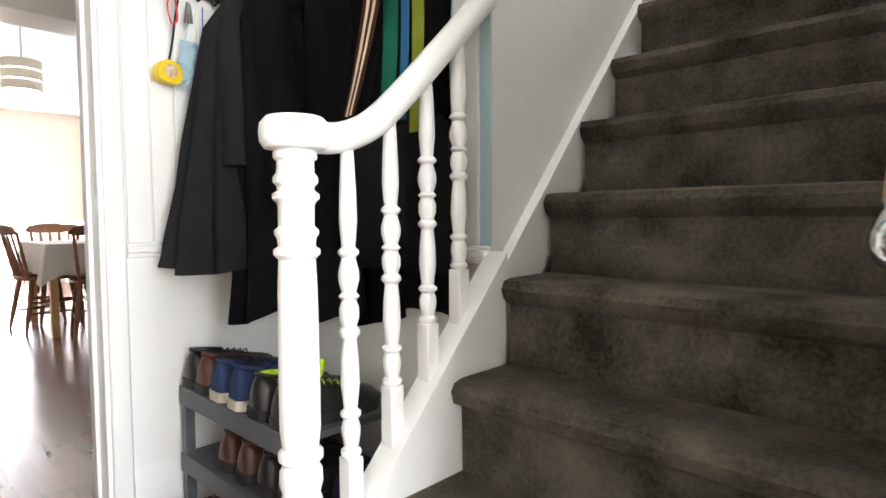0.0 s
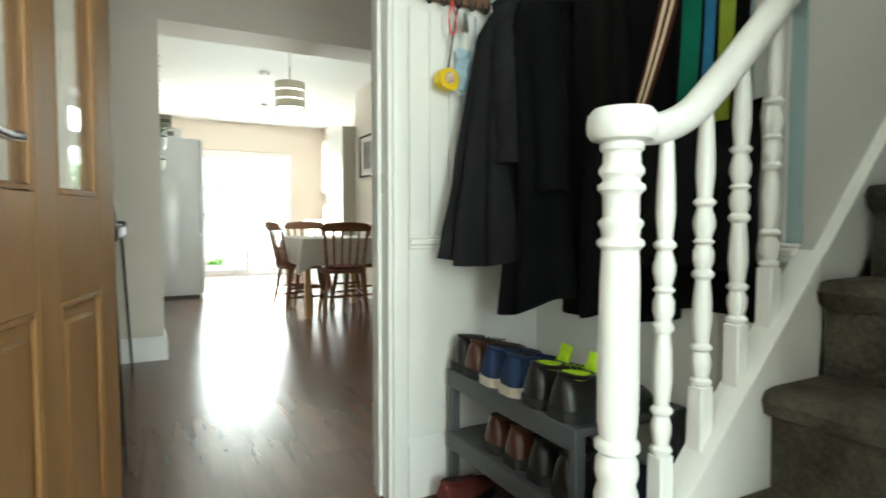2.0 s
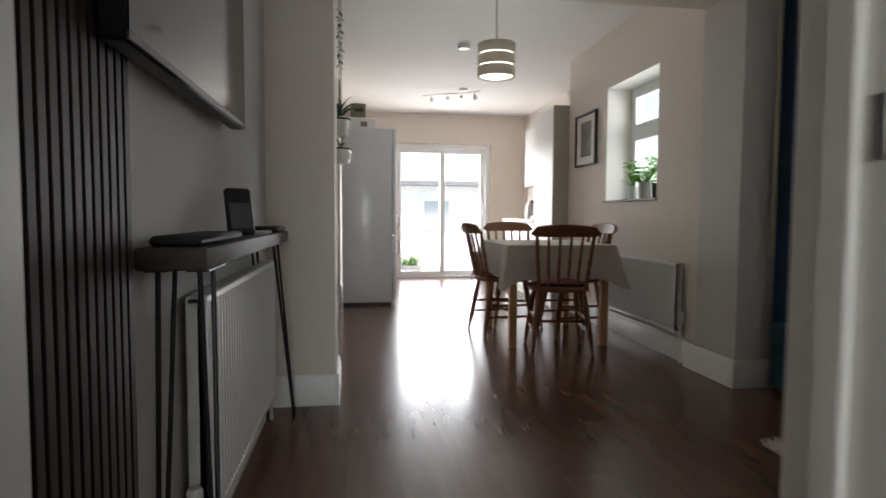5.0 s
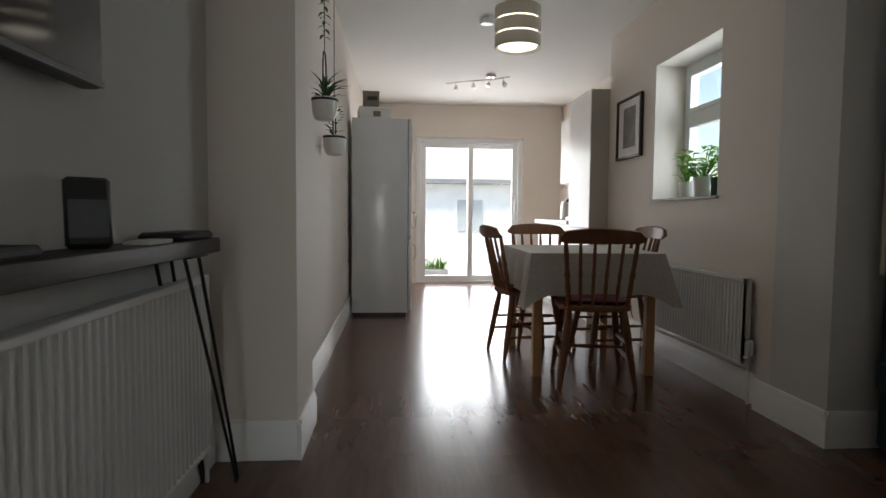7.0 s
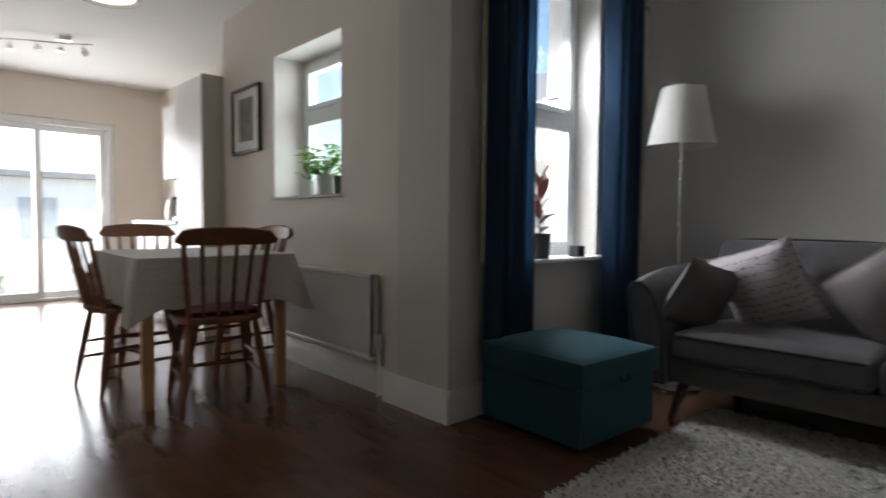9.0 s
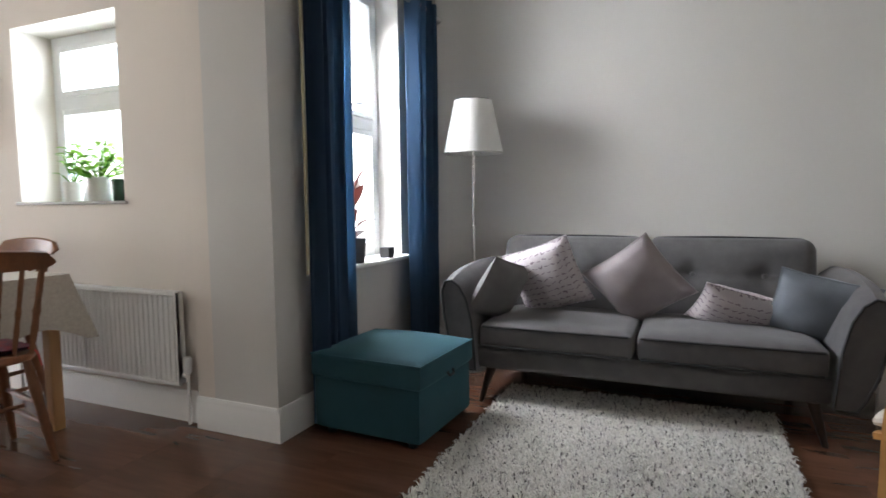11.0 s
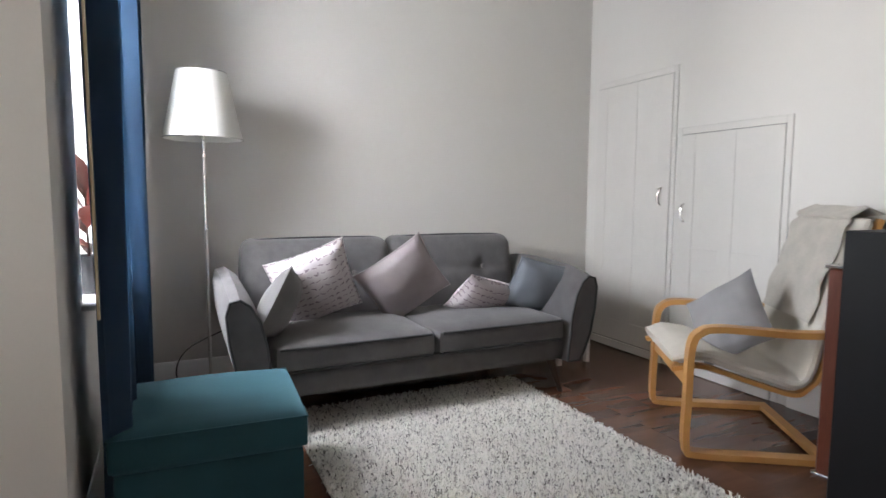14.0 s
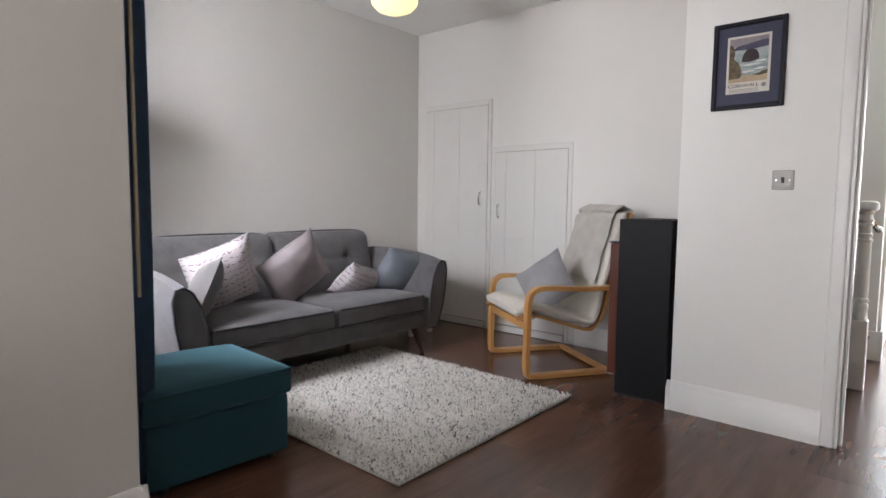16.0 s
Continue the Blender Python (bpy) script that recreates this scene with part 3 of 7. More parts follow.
for x, z, w, h, r, tag in ((0.925, 1.36, 0.062, 0.13, 6, "pale blue pleated face mask hanging by its loop"), (0.985, 1.35, 0.045, 0.15, -5, "pale blue face mask with dark blue edge hanging by its loop")):
    mk = thing("face_mask", pose(x, 2.205, z, 0, r, 14), tag, "face mask", "face masks on the coat rail")
    bm = bmesh.new()
    nn = 8
    grid = [[bm.verts.new((w * (i / nn - 0.5), 0.006 * math.sin(j * 1.9) + 0.008 * math.cos(i * 0.7), h * (j / nn - 0.5))) for j in range(nn + 1)] for i in range(nn + 1)]
    fs = [bm.faces.new((grid[i][j], grid[i + 1][j], grid[i + 1][j + 1], grid[i][j + 1])) for i in range(nn) for j in range(nn)]
    bmesh.ops.solidify(bm, geom=fs, thickness=0.003)
    part("cloth", bm, MASK, mk)
    bm = bmesh.new()
    tube(bm, curve([(-w * 0.4, 0, h * 0.45), (-0.006, 0.01, h * 0.5 + 0.05), (0, 0.01, h * 0.5 + 0.11)], 6), 0.0018, 6)
    part("ear_loop", bm, mat("mask_loop", (0.05, 0.10, 0.30), 0.8) if w < 0.05 else MASK, mk)
    bm = bmesh.new()
    tube(bm, curve([(-w * 0.45, 0.004, -h * 0.5), (-w * 0.2, -0.004, -h * 0.62), (w * 0.1, 0, -h * 0.5)], 6), 0.0018, 6)
    part("ear_loop", bm, mat("mask_loop", (0.05, 0.10, 0.30), 0.8) if w < 0.05 else MASK, mk)
bm = bmesh.new()
for k in range(3):
    tube(bm, curve([(0.002 * k, 0, 0), (-0.006 + 0.007 * k, -0.004, -0.03), (-0.008 + 0.009 * k, -0.003, -0.06)], 4), 0.004, 6)
solid("key_bunch", bm, STEEL, "small bunch of keys hanging from a hook", "keys", at=pose(0.915, 2.19, 1.53))


def coat(name, m, w, h, d, material, label, seed, flare=0.35, sleeve=True, collar=True):
    """A coat on a hook: it narrows to the loop at the top, falls in folds, and ends in an uneven hem."""
    ob = thing(name, m, label, "coat", "coats on the rail")
    bm = bmesh.new()
    nu, nv = 80, 26
    rings = []
    for j in range(nv + 1):
        t = j / nv
        z = -h * t
        shoulder = min(1.0, (t / 0.16) ** 0.7)
        ww = w * (0.22 + 0.50 * shoulder + flare * t)
        dd = d * (0.35 + 0.40 * shoulder + 0.35 * t)
        ring = []
        for i in range(nu):
            a = 2 * math.pi * i / nu
            fold = 1 + (0.04 + 0.17 * t) * math.sin(a * 9 + seed + 1.4 * math.sin(t * 3 + seed) + 2 * math.sin(a * 2 + seed)) * 0.75 + 0.12 * t * noise.noise(Vector((math.cos(a) * 2, math.sin(a) * 2, seed + t * 2)))
            zz = z - (0.025 * math.sin(a * 2 + seed) * t * t if j > nv - 4 else 0)
            ring.append(bm.verts.new((ww / 2 * math.cos(a) * fold, -dd / 2 + dd / 2 * math.sin(a) * fold, zz)))
        rings.append(ring)
    for r0, r1 in zip(rings, rings[1:]):
        for i in range(nu):
            bm.faces.new((r0[i], r0[(i + 1) % nu], r1[(i + 1) % nu], r1[i]))
    bm.faces.new(rings[0][::-1])
    low = bm.verts.new((0, -d / 2, -h * 0.94))
    for i in range(nu):
        bm.faces.new((rings[-1][(i + 1) % nu], rings[-1][i], low))
    part("body", bm, material, ob)
    if sleeve:
        for sx in (-1, 1):
            bm = bmesh.new()
            pts = curve([(sx * w * 0.14, -d * 0.45, -0.05), (sx * w * 0.24, -d * 0.66, -h * 0.22), (sx * w * 0.29, -d * 0.86, -h * 0.45), (sx * w * 0.31, -d * 0.94, -h * 0.66)], 8)
            n = len(pts)
            rr = [0.030 + 0.022 * math.sin(math.pi * min(1, 0.25 + 0.6 * k / n)) + 0.004 * math.sin(k * 1.7 + seed) for k in range(n)]
            tube(bm, pts, rr, 12)
            sl = part("sleeve", bm, material, ob)
            bm = bmesh.new()
            tube(bm, [pts[-3] + Vector((0, 0, 0.0)), pts[-1]], 0.051, 12)
            part("cuff", bm, material, sl)
    if collar:
        bm = bmesh.new()
        tube(bm, curve([(-w * 0.22, -d * 0.3, -0.04), (-w * 0.14, -d * 0.62, -0.02), (0, -d * 0.75, -0.075), (w * 0.14, -d * 0.62, -0.02), (w * 0.22, -d * 0.3, -0.04)], 6), 0.024, 8, rz=0.034)
        part("collar", bm, material, ob)
    return ob


def cloth_mat(name, c, vary=0.25):
    return mat(name, c, 0.92, vary=vary, scale=6, grain=420, bump=0.25, sheen=0.01, spec=0.07)


CHARCOAL = cloth_mat("charcoal_wool", (0.0165, 0.0165, 0.018))
INK = cloth_mat("black_wool", (0.005, 0.005, 0.006))
SOOT = cloth_mat("soft_black_cotton", (0.0065, 0.006, 0.0065))
coat("wool_coat", pose(1.085, 2.215, 1.58, 0, 0, 0), 0.34, 0.80, 0.20, CHARCOAL, "long charcoal wool coat hanging on the rail", 0.4, 0.78)
coat("rain_jacket", pose(1.10, 2.12, 1.62, 0, 0, 18), 0.34, 0.98, 0.18, INK, "black jacket hanging among the coats", 2.1, 0.40)
coat("overcoat", pose(1.17, 1.98, 1.66, 0, 0, 62), 0.38, 1.03, 0.19, SOOT, "soft black overcoat with wide sleeves on the rail", 4.4, 0.36)
coat("dark_parka", pose(1.21, 1.80, 1.68, 0, 0, 85), 0.36, 1.06, 0.18, INK, "black parka on the recess end wall", 5.3, 0.30)
coat("padded_coat", pose(1.215, 1.57, 1.62, 0, 0, 90), 0.36, 0.97, 0.15, SOOT, "soft black padded coat at the recess end", 1.3, 0.34, True, False)


def hanging_strap(name, x, y, z0, z1, w, colors, label, lean=0.0):
    ob = thing(name, pose(x, y, z0), label, "bag strap")
    k = len(colors)
    for i, c in enumerate(colors):
        u0, u1 = -w / 2 + w * i / k, -w / 2 + w * (i + 1) / k
        bm = bmesh.new()
        rows = []
        for j in range(9):
            t = j / 8
            zz = (z1 - z0) * t
            yy = 0.012 * math.sin(t * 4 + i * 0.2)
            rows.append([bm.verts.new((dx + yy, u + lean * t, zz)) for dx, u in ((-0.002, u0), (-0.002, u1), (0.002, u1), (0.002, u0))])
        for r0, r1 in zip(rows, rows[1:]):
            for q in range(4):
                bm.faces.new((r0[q], r0[(q + 1) % 4], r1[(q + 1) % 4], r1[q]))
        bm.faces.new(rows[0][::-1]), bm.faces.new(rows[-1])
        part("band", bm, c, ob)


BROWN_C, CREAM_C = cloth_mat("brown_webbing", (0.05, 0.02, 0.014)), cloth_mat("cream_webbing", (0.65, 0.50, 0.36))
GREEN_C, BLUE_C, OLIVE_C = cloth_mat("green_cloth", (0.012, 0.11, 0.07)), cloth_mat("blue_cloth", (0.03, 0.13, 0.25)), cloth_mat("olive_cloth", (0.20, 0.24, 0.03))
hanging_strap("striped_scarf", 1.005, 1.565, 1.14, 1.72, 0.05, [BROWN_C, CREAM_C, BROWN_C, CREAM_C, BROWN_C], "brown scarf with two thin cream stripes among the coats", -0.19)
hanging_strap("green_bag", 1.04, 1.468, 1.14, 1.75, 0.045, [GREEN_C], "dark green cloth bag hanging beside the coats")
hanging_strap("blue_bag", 1.045, 1.427, 1.12, 1.75, 0.022, [BLUE_C], "narrow dark blue cloth bag hanging beside the coats")
hanging_strap("olive_bag", 1.05, 1.392, 1.09, 1.75, 0.032, [OLIVE_C], "olive green cloth bag hanging beside the coats")

TOTE = cloth_mat("black_nylon", (0.006, 0.006, 0.0065))
tote = thing("shoulder_bag", pose(1.115, 1.52, 0.955, 0, 0, 90), "soft black shoulder bag hanging over the coats", "bag")
bm = bmesh.new()
pillow(bm, 0.35, 0.36, 0.13, 14, 3.4, wob=0.02)
part("body", bm, TOTE, tote)
bm = bmesh.new()
tube(bm, curve([(-0.13, 0.0, 0.15), (-0.10, -0.015, 0.30), (-0.02, -0.06, 0.62), (0.03, -0.06, 0.62), (0.10, -0.015, 0.30), (0.13, 0.0, 0.15)], 6), 0.012, 8, rz=0.004)
part("strap", bm, TOTE, tote, "black webbing strap")
bm = bmesh.new()
tube(bm, curve([(-0.165, -0.045, 0.09), (-0.08, -0.062, 0.075), (0.0, -0.066, 0.072), (0.08, -0.062, 0.075), (0.165, -0.045, 0.09)], 5), 0.004, 6)
part("flap_seam", bm, BLACK, tote)

# ---- hall: shoe rack and shoes ----
GREY_MDF = mat("slate_grey_paint", (0.078, 0.083, 0.09), 0.45, vary=0.15, scale=8)
shoe_rack = thing("shoe_rack", pose(1.05, 1.905, 0), "slate grey two-shelf shoe rack under the coats", "shoe rack")
for x in (-0.165, 0.165):
    for y in (-0.29, 0.29):
        part("leg", box(x - 0.014, y - 0.014, 0, x + 0.014, y + 0.014, 0.41, 0.002), GREY_MDF, shoe_rack)
for z in (0.20, 0.40):
    bm = bmesh.new()
    bx(bm, -0.18, -0.305, z, 0.18, 0.305, z + 0.018, 0.002)
    bx(bm, -0.183, -0.3045, z - 0.035, -0.165, 0.3045, z + 0.02, 0.002)
    part("shelf", bm, GREY_MDF, shoe_rack)


def shoe(name, m, length, upper, sole, label, laces=None, group="shoes on the rack"):
    """A shoe along +x from heel to toe."""
    ob = thing(name, m, label, "shoe", group)
    w = length * 0.36
    hts = [(0.0, 0.14, 0.42), (0.015, 0.28, 0.62), (0.05, 0.355, 0.78), (0.11, 0.36, 0.88), (0.2, 0.33, 0.93), (0.35, 0.30, 0.92), (0.5, 0.27, 0.95), (0.65, 0.21, 1.0), (0.8, 0.17, 1.02), (0.92, 0.13, 0.85), (1.0, 0.06, 0.45)]
    bm = bmesh.new()
    rings = []
    for u, hh, ww in hts:
        ring = []
        for k in range(12):
            a = math.pi * k / 11
            ring.append(bm.verts.new((u * length, w / 2 * ww * math.cos(a) * (1 - 0.25 * math.sin(a)), 0.022 + hh * length * math.sin(a) ** 0.8 * 0.85)))
        rings.append(ring)
    for r0, r1 in zip(rings, rings[1:]):
        for k in range(11):
            bm.faces.new((r0[k], r0[k + 1], r1[k + 1], r1[k]))
        bm.faces.new((r0[11], r0[0], r1[0], r1[11]))
    bm.faces.new(rings[0]), bm.faces.new(rings[-1][::-1])
    part("upper", bm, upper, ob)
    bm = bmesh.new()
    out = [(length * u, w / 2 * ww * 1.05 * sg) for sg in (1, -1) for u, hh, ww in (hts if sg > 0 else hts[::-1])]
    prism(bm, [(u - 0.004, v) for u, v in out], "z", 0.0, 0.028)
    part("sole", bm, sole, ob)
    bm = bmesh.new()
    tube(bm, [(length * (0.20 + 0.16 * math.cos(a)), w * 0.22 * math.sin(a), 0.018 + length * (0.302 - 0.025 * math.cos(a)) - 0.006 * math.sin(a) ** 2) for a in [k * math.pi / 8 for k in range(16)]], 0.006, 6, closed=True)
    cl = part("collar", bm, upper, ob)
    bm = bmesh.new()
    lathe(bm, [(1.0, -0.02), (0.97, 0.002), (0.7, 0.0), (0.3, -0.004)], 18)
    bm.transform(Matrix.Translation((length * 0.20, 0, 0.020 + length * 0.302)) @ Matrix.Rotation(radians(8), 4, "Y") @ Matrix.Diagonal((length * 0.155, w * 0.21, 1, 1)))
    part("lining", bm, laces or BLACK, cl)
    if laces:
        bm = bmesh.new()
        pillow(bm, w * 0.45, length * 0.17, 0.012, 6, 3.0, Matrix.Translation((length * 0.40, 0, 0.03 + length * 0.33)) @ Matrix.Rotation(radians(90), 4, "Z") @ Matrix.Rotation(radians(24), 4, "X"))
        part("tongue", bm, laces, ob, "lime green tongue")
    bm = bmesh.new()
    for k in range(4):
        u = 0.42 + 0.07 * k
        z = 0.022 + length * 0.85 * (0.29 - 0.25 * (u - 0.42))
        tube(bm, [(length * u, -w * 0.17, z - 0.008), (length * (u + 0.02), 0, z + 0.003), (length * u, w * 0.17, z - 0.008)], 0.002, 6)
    part("laces", bm, laces or upper, ob)
    return ob


NAVY = mat("navy_canvas", (0.012, 0.03, 0.09), 0.8, vary=0.3, scale=20, grain=300, bump=0.2)
BROWN_L = mat("brown_leather", (0.075, 0.025, 0.014), 0.35, vary=0.35, scale=14)
BLACK_L = mat("black_leather", (0.012, 0.011, 0.011), 0.35, vary=0.3, scale=14)
CREAM_SOLE = mat("cream_rubber", (0.55, 0.49, 0.40), 0.7, vary=0.2, scale=30)
RUBBER = mat("black_rubber", (0.015, 0.015, 0.015), 0.7)
LIME = mat("lime_mesh_fabric", (0.42, 0.62, 0.02), 0.7, vary=0.2, scale=40)
shelf_z = 0.418
for y, up, so, lb, la, tag in ((2.165, BLACK_L, RUBBER, None, "", "worn black leather shoe on the upper shelf"), (2.085, BROWN_L, RUBBER, None, "", "dark brown leather shoe on the upper shelf"),
                               (1.995, NAVY, CREAM_SOLE, None, "", "navy canvas trainer with a cream sole"), (1.895, NAVY, CREAM_SOLE, None, "", "navy canvas trainer with a cream sole"),
                               (1.785, BLACK_L, RUBBER, LIME, "", "black running shoe with lime green lining"), (1.68, BLACK_L, RUBBER, LIME, "", "black running shoe with lime green laces")):
    shoe("shoe", pose(0.875, y, shelf_z, 0, 0, random.uniform(-6, 6)), 0.29, up, so, tag, lb)
for y in (2.00, 1.90, 1.79, 1.69):
    shoe("shoe", pose(0.895, y, 0.218, 0, 0, random.uniform(-8, 8)), 0.275, BROWN_L if y > 1.85 else BLACK_L, RUBBER, "brown leather shoe on the lower shelf" if y > 1.85 else "black leather shoe on the lower shelf")
shoe("shoe", pose(0.80, 2.12, 0.0, 0, 0, 20), 0.24, mat("dark_red_suede", (0.12, 0.02, 0.015), 0.9), RUBBER, "dark red suede shoe on the floor beside the rack")
bm = bmesh.new()
pillow(bm, 0.30, 0.34, 0.18, 12, 2.6, wob=0.03)
solid("rucksack", bm, cloth_mat("dark_navy_nylon", (0.010, 0.013, 0.024)), "dark navy rucksack slumped beside the shoe rack", "bag", at=pose(1.02, 1.475, 0.20, 0, 8, 4))

# ---- hall: front door, behind the walk's start ----
fd = thing("front_door", pose(0.12, -1.325, 0, 0, 0, 90), "glazed white front door with a large frosted pane", "door")
bm = bmesh.new()
for y0, y1, z0, z1 in ((-0.445, -0.33, 0.0, 2.09), (0.33, 0.445, 0.0, 2.09), (-0.33, 0.33, 0.0, 0.35), (-0.33, 0.33, 1.96, 2.09)):
    bx(bm, -0.025, y0, z0, 0.025, y1, z1, 0.003)
part("frame", bm, UPVC, fd)
pn = part("pane", box(-0.004, -0.33, 0.35, 0.004, 0.33, 1.96), GLASS, fd, "glass pane")
pn.visible_shadow = False


# ---- living room: sofa ----
def weave(name, c, dark, grain=500):
    return mat(name, c, 0.95, scale=12, grain=grain, bump=0.3, second=dark, sheen=0.2, spec=0.2)


SOFA = weave("grey_tweed", (0.135, 0.130, 0.130), (0.085, 0.082, 0.083))
PIPING = mat("charcoal_piping", (0.03, 0.03, 0.032), 0.9)
DARK_LEG = mat("dark_walnut_leg", (0.035, 0.02, 0.013), 0.4, vary=0.3)
sofa = thing("sofa", pose(3.46, 3.215, 0), "grey tweed two-cushion sofa with flared arms and dark legs", "sofa")


def soft_block(x0, y0, z0, x1, y1, z1, crown=0.02, r=0.035, n=10, axis="z"):
    """An upholstered block with rounded edges and a slight crown on its top (z) or front (x)."""
    bm = bmesh.new()
    bmesh.ops.create_cube(bm, size=1)
    bmesh.ops.subdivide_edges(bm, edges=bm.edges, cuts=n, use_grid_fill=True)
    w, d, h = x1 - x0, y1 - y0, z1 - z0
    for v in bm.verts:
        p = Vector((v.co.x * w, v.co.y * d, v.co.z * h))
        q = Vector([max(-s / 2 + r, min(s / 2 - r, c)) for c, s in zip(p, (w, d, h))])
        e = p - q
        if e.length > 1e-6:
            p = q + e.normalized() * r
        u, t, k = v.co.x * 2, v.co.y * 2, v.co.z * 2
        if axis == "z":
            p.z += crown * (1 - u * u) * (1 - t * t) * (1 if k > 0 else 0)
        else:
            p.x -= crown * (1 - k * k) * (1 - t * t) * (1 if u < 0 else 0)
        v.co = p + Vector(((x0 + x1) / 2, (y0 + y1) / 2, (z0 + z1) / 2))
    return bm


part("base", soft_block(-0.40, -0.79, 0.17, 0.43, 0.79, 0.30, 0, 0.03), SOFA, sofa)
for y0, y1 in ((-0.768, -0.004), (0.004, 0.768)):
    c = part("seat_cushion", soft_block(-0.43, y0, 0.285, 0.20, y1, 0.42, 0.025, 0.04), SOFA, sofa)
    bm = bmesh.new()
    for z in (0.402, 0.302):
        tube(bm, [(-0.424, y0 + 0.025, z), (-0.431, (y0 + y1) / 2, z + 0.002), (-0.424, y1 - 0.025, z)], 0.006, 6)
    part("piping", bm, PIPING, c, "dark piped seam")
for y0, y1 in ((-0.82, -0.005), (0.005, 0.82)):
    bm = soft_block(0.12, y0, 0.36, 0.34, y1, 0.83, 0.03, 0.07, 28, "x")
    ym = (y0 + y1) / 2
    for v in bm.verts:
        for by in (ym - 0.17, ym + 0.17):
            dd = math.hypot(v.co.y - by, v.co.z - 0.64)
            if v.co.x < 0.2:
                v.co.x += 0.034 * math.exp(-(dd / 0.055) ** 2)
        if v.co.x < 0.2 and abs(v.co.y - ym) < 0.30:
            v.co.x += 0.010 * math.exp(-((v.co.z - 0.64) / 0.018) ** 2)
        v.co.x += 0.20 * (v.co.z - 0.36)
    c = part("back_cushion", bm, SOFA, sofa)
    bm = bmesh.new()
    tube(bm, curve([(0.245, y0 + 0.02, 0.70), (0.265, y0 + 0.05, 0.79), (0.275, y0 + 0.12, 0.828), (0.275, y1 - 0.12, 0.828), (0.265, y1 - 0.05, 0.79), (0.245, y1 - 0.02, 0.70)], 6), 0.006, 6)
    part("piping", bm, PIPING, c, "dark piped seam")
    for by in (ym - 0.17, ym + 0.17):
        bm = bmesh.new()
        lathe(bm, [(0.002, -0.008), (0.012, -0.006), (0.014, 0), (0.012, 0.006)], 12, (0.165, by, 0.64), Matrix.Rotation(radians(90), 4, "Y"))
        part("button", bm, SOFA, c)
for s in (-1, 1):
    bm = bmesh.new()
    prof = [(0.765, 0.17), (0.775, 0.30), (0.79, 0.45), (0.82, 0.57), (0.86, 0.645), (0.905, 0.678), (0.948, 0.668), (0.966, 0.61), (0.955, 0.48), (0.925, 0.33), (0.88, 0.22), (0.85, 0.17)]
    rings = []
    for k in range(13):
        t = k / 12
        x = -0.44 + 0.86 * t
        dz = -0.02 * (2 * t - 1) ** 2 + 0.035 * t
        sc = 1 - 0.10 * (abs(2 * t - 1) ** 4)
        cy, cz = 0.87, 0.42
        rings.append([bm.verts.new((x, s * (cy + (u - cy) * sc), max(0.17, cz + (v - cz) * sc + dz))) for u, v in prof])
    for r0, r1 in zip(rings, rings[1:]):
        for i in range(len(prof)):
            bm.faces.new((r0[i], r0[(i + 1) % len(prof)], r1[(i + 1) % len(prof)], r1[i]))
    bm.faces.new(rings[0][::-1]), bm.faces.new(rings[-1])
    a = part("arm", bm, SOFA, sofa)
    bm = bmesh.new()
    tube(bm, [(-0.443, s * (0.87 + (u - 0.87) * 0.91), max(0.175, 0.42 + (v - 0.42) * 0.91 - 0.02)) for u, v in prof], 0.006, 6, closed=True)
    part("piping", bm, PIPING, a, "dark piped seam")
part("back_panel", soft_block(0.33, -0.82, 0.17, 0.45, 0.82, 0.74, 0, 0.03), SOFA, sofa)
for x in (-0.36, 0.36):
    for y in (-0.72, 0.72):
        bm = bmesh.new()
        lathe(bm, [(0.013, 0), (0.027, 0.175)], 14, (0, 0, 0), Matrix(((1, 0, -0.25 * (1 if x > 0 else -1), 0), (0, 1, -0.25 * (1 if y > 0 else -1), 0), (0, 0, 1, 0), (0, 0, 0, 1))))
        for v in bm.verts:
            v.co += Vector((x + 0.04 * (1 if x > 0 else -1), y + 0.04 * (1 if y > 0 else -1), 0))
        part("leg", bm, DARK_LEG, sofa, "tapered dark wooden leg")


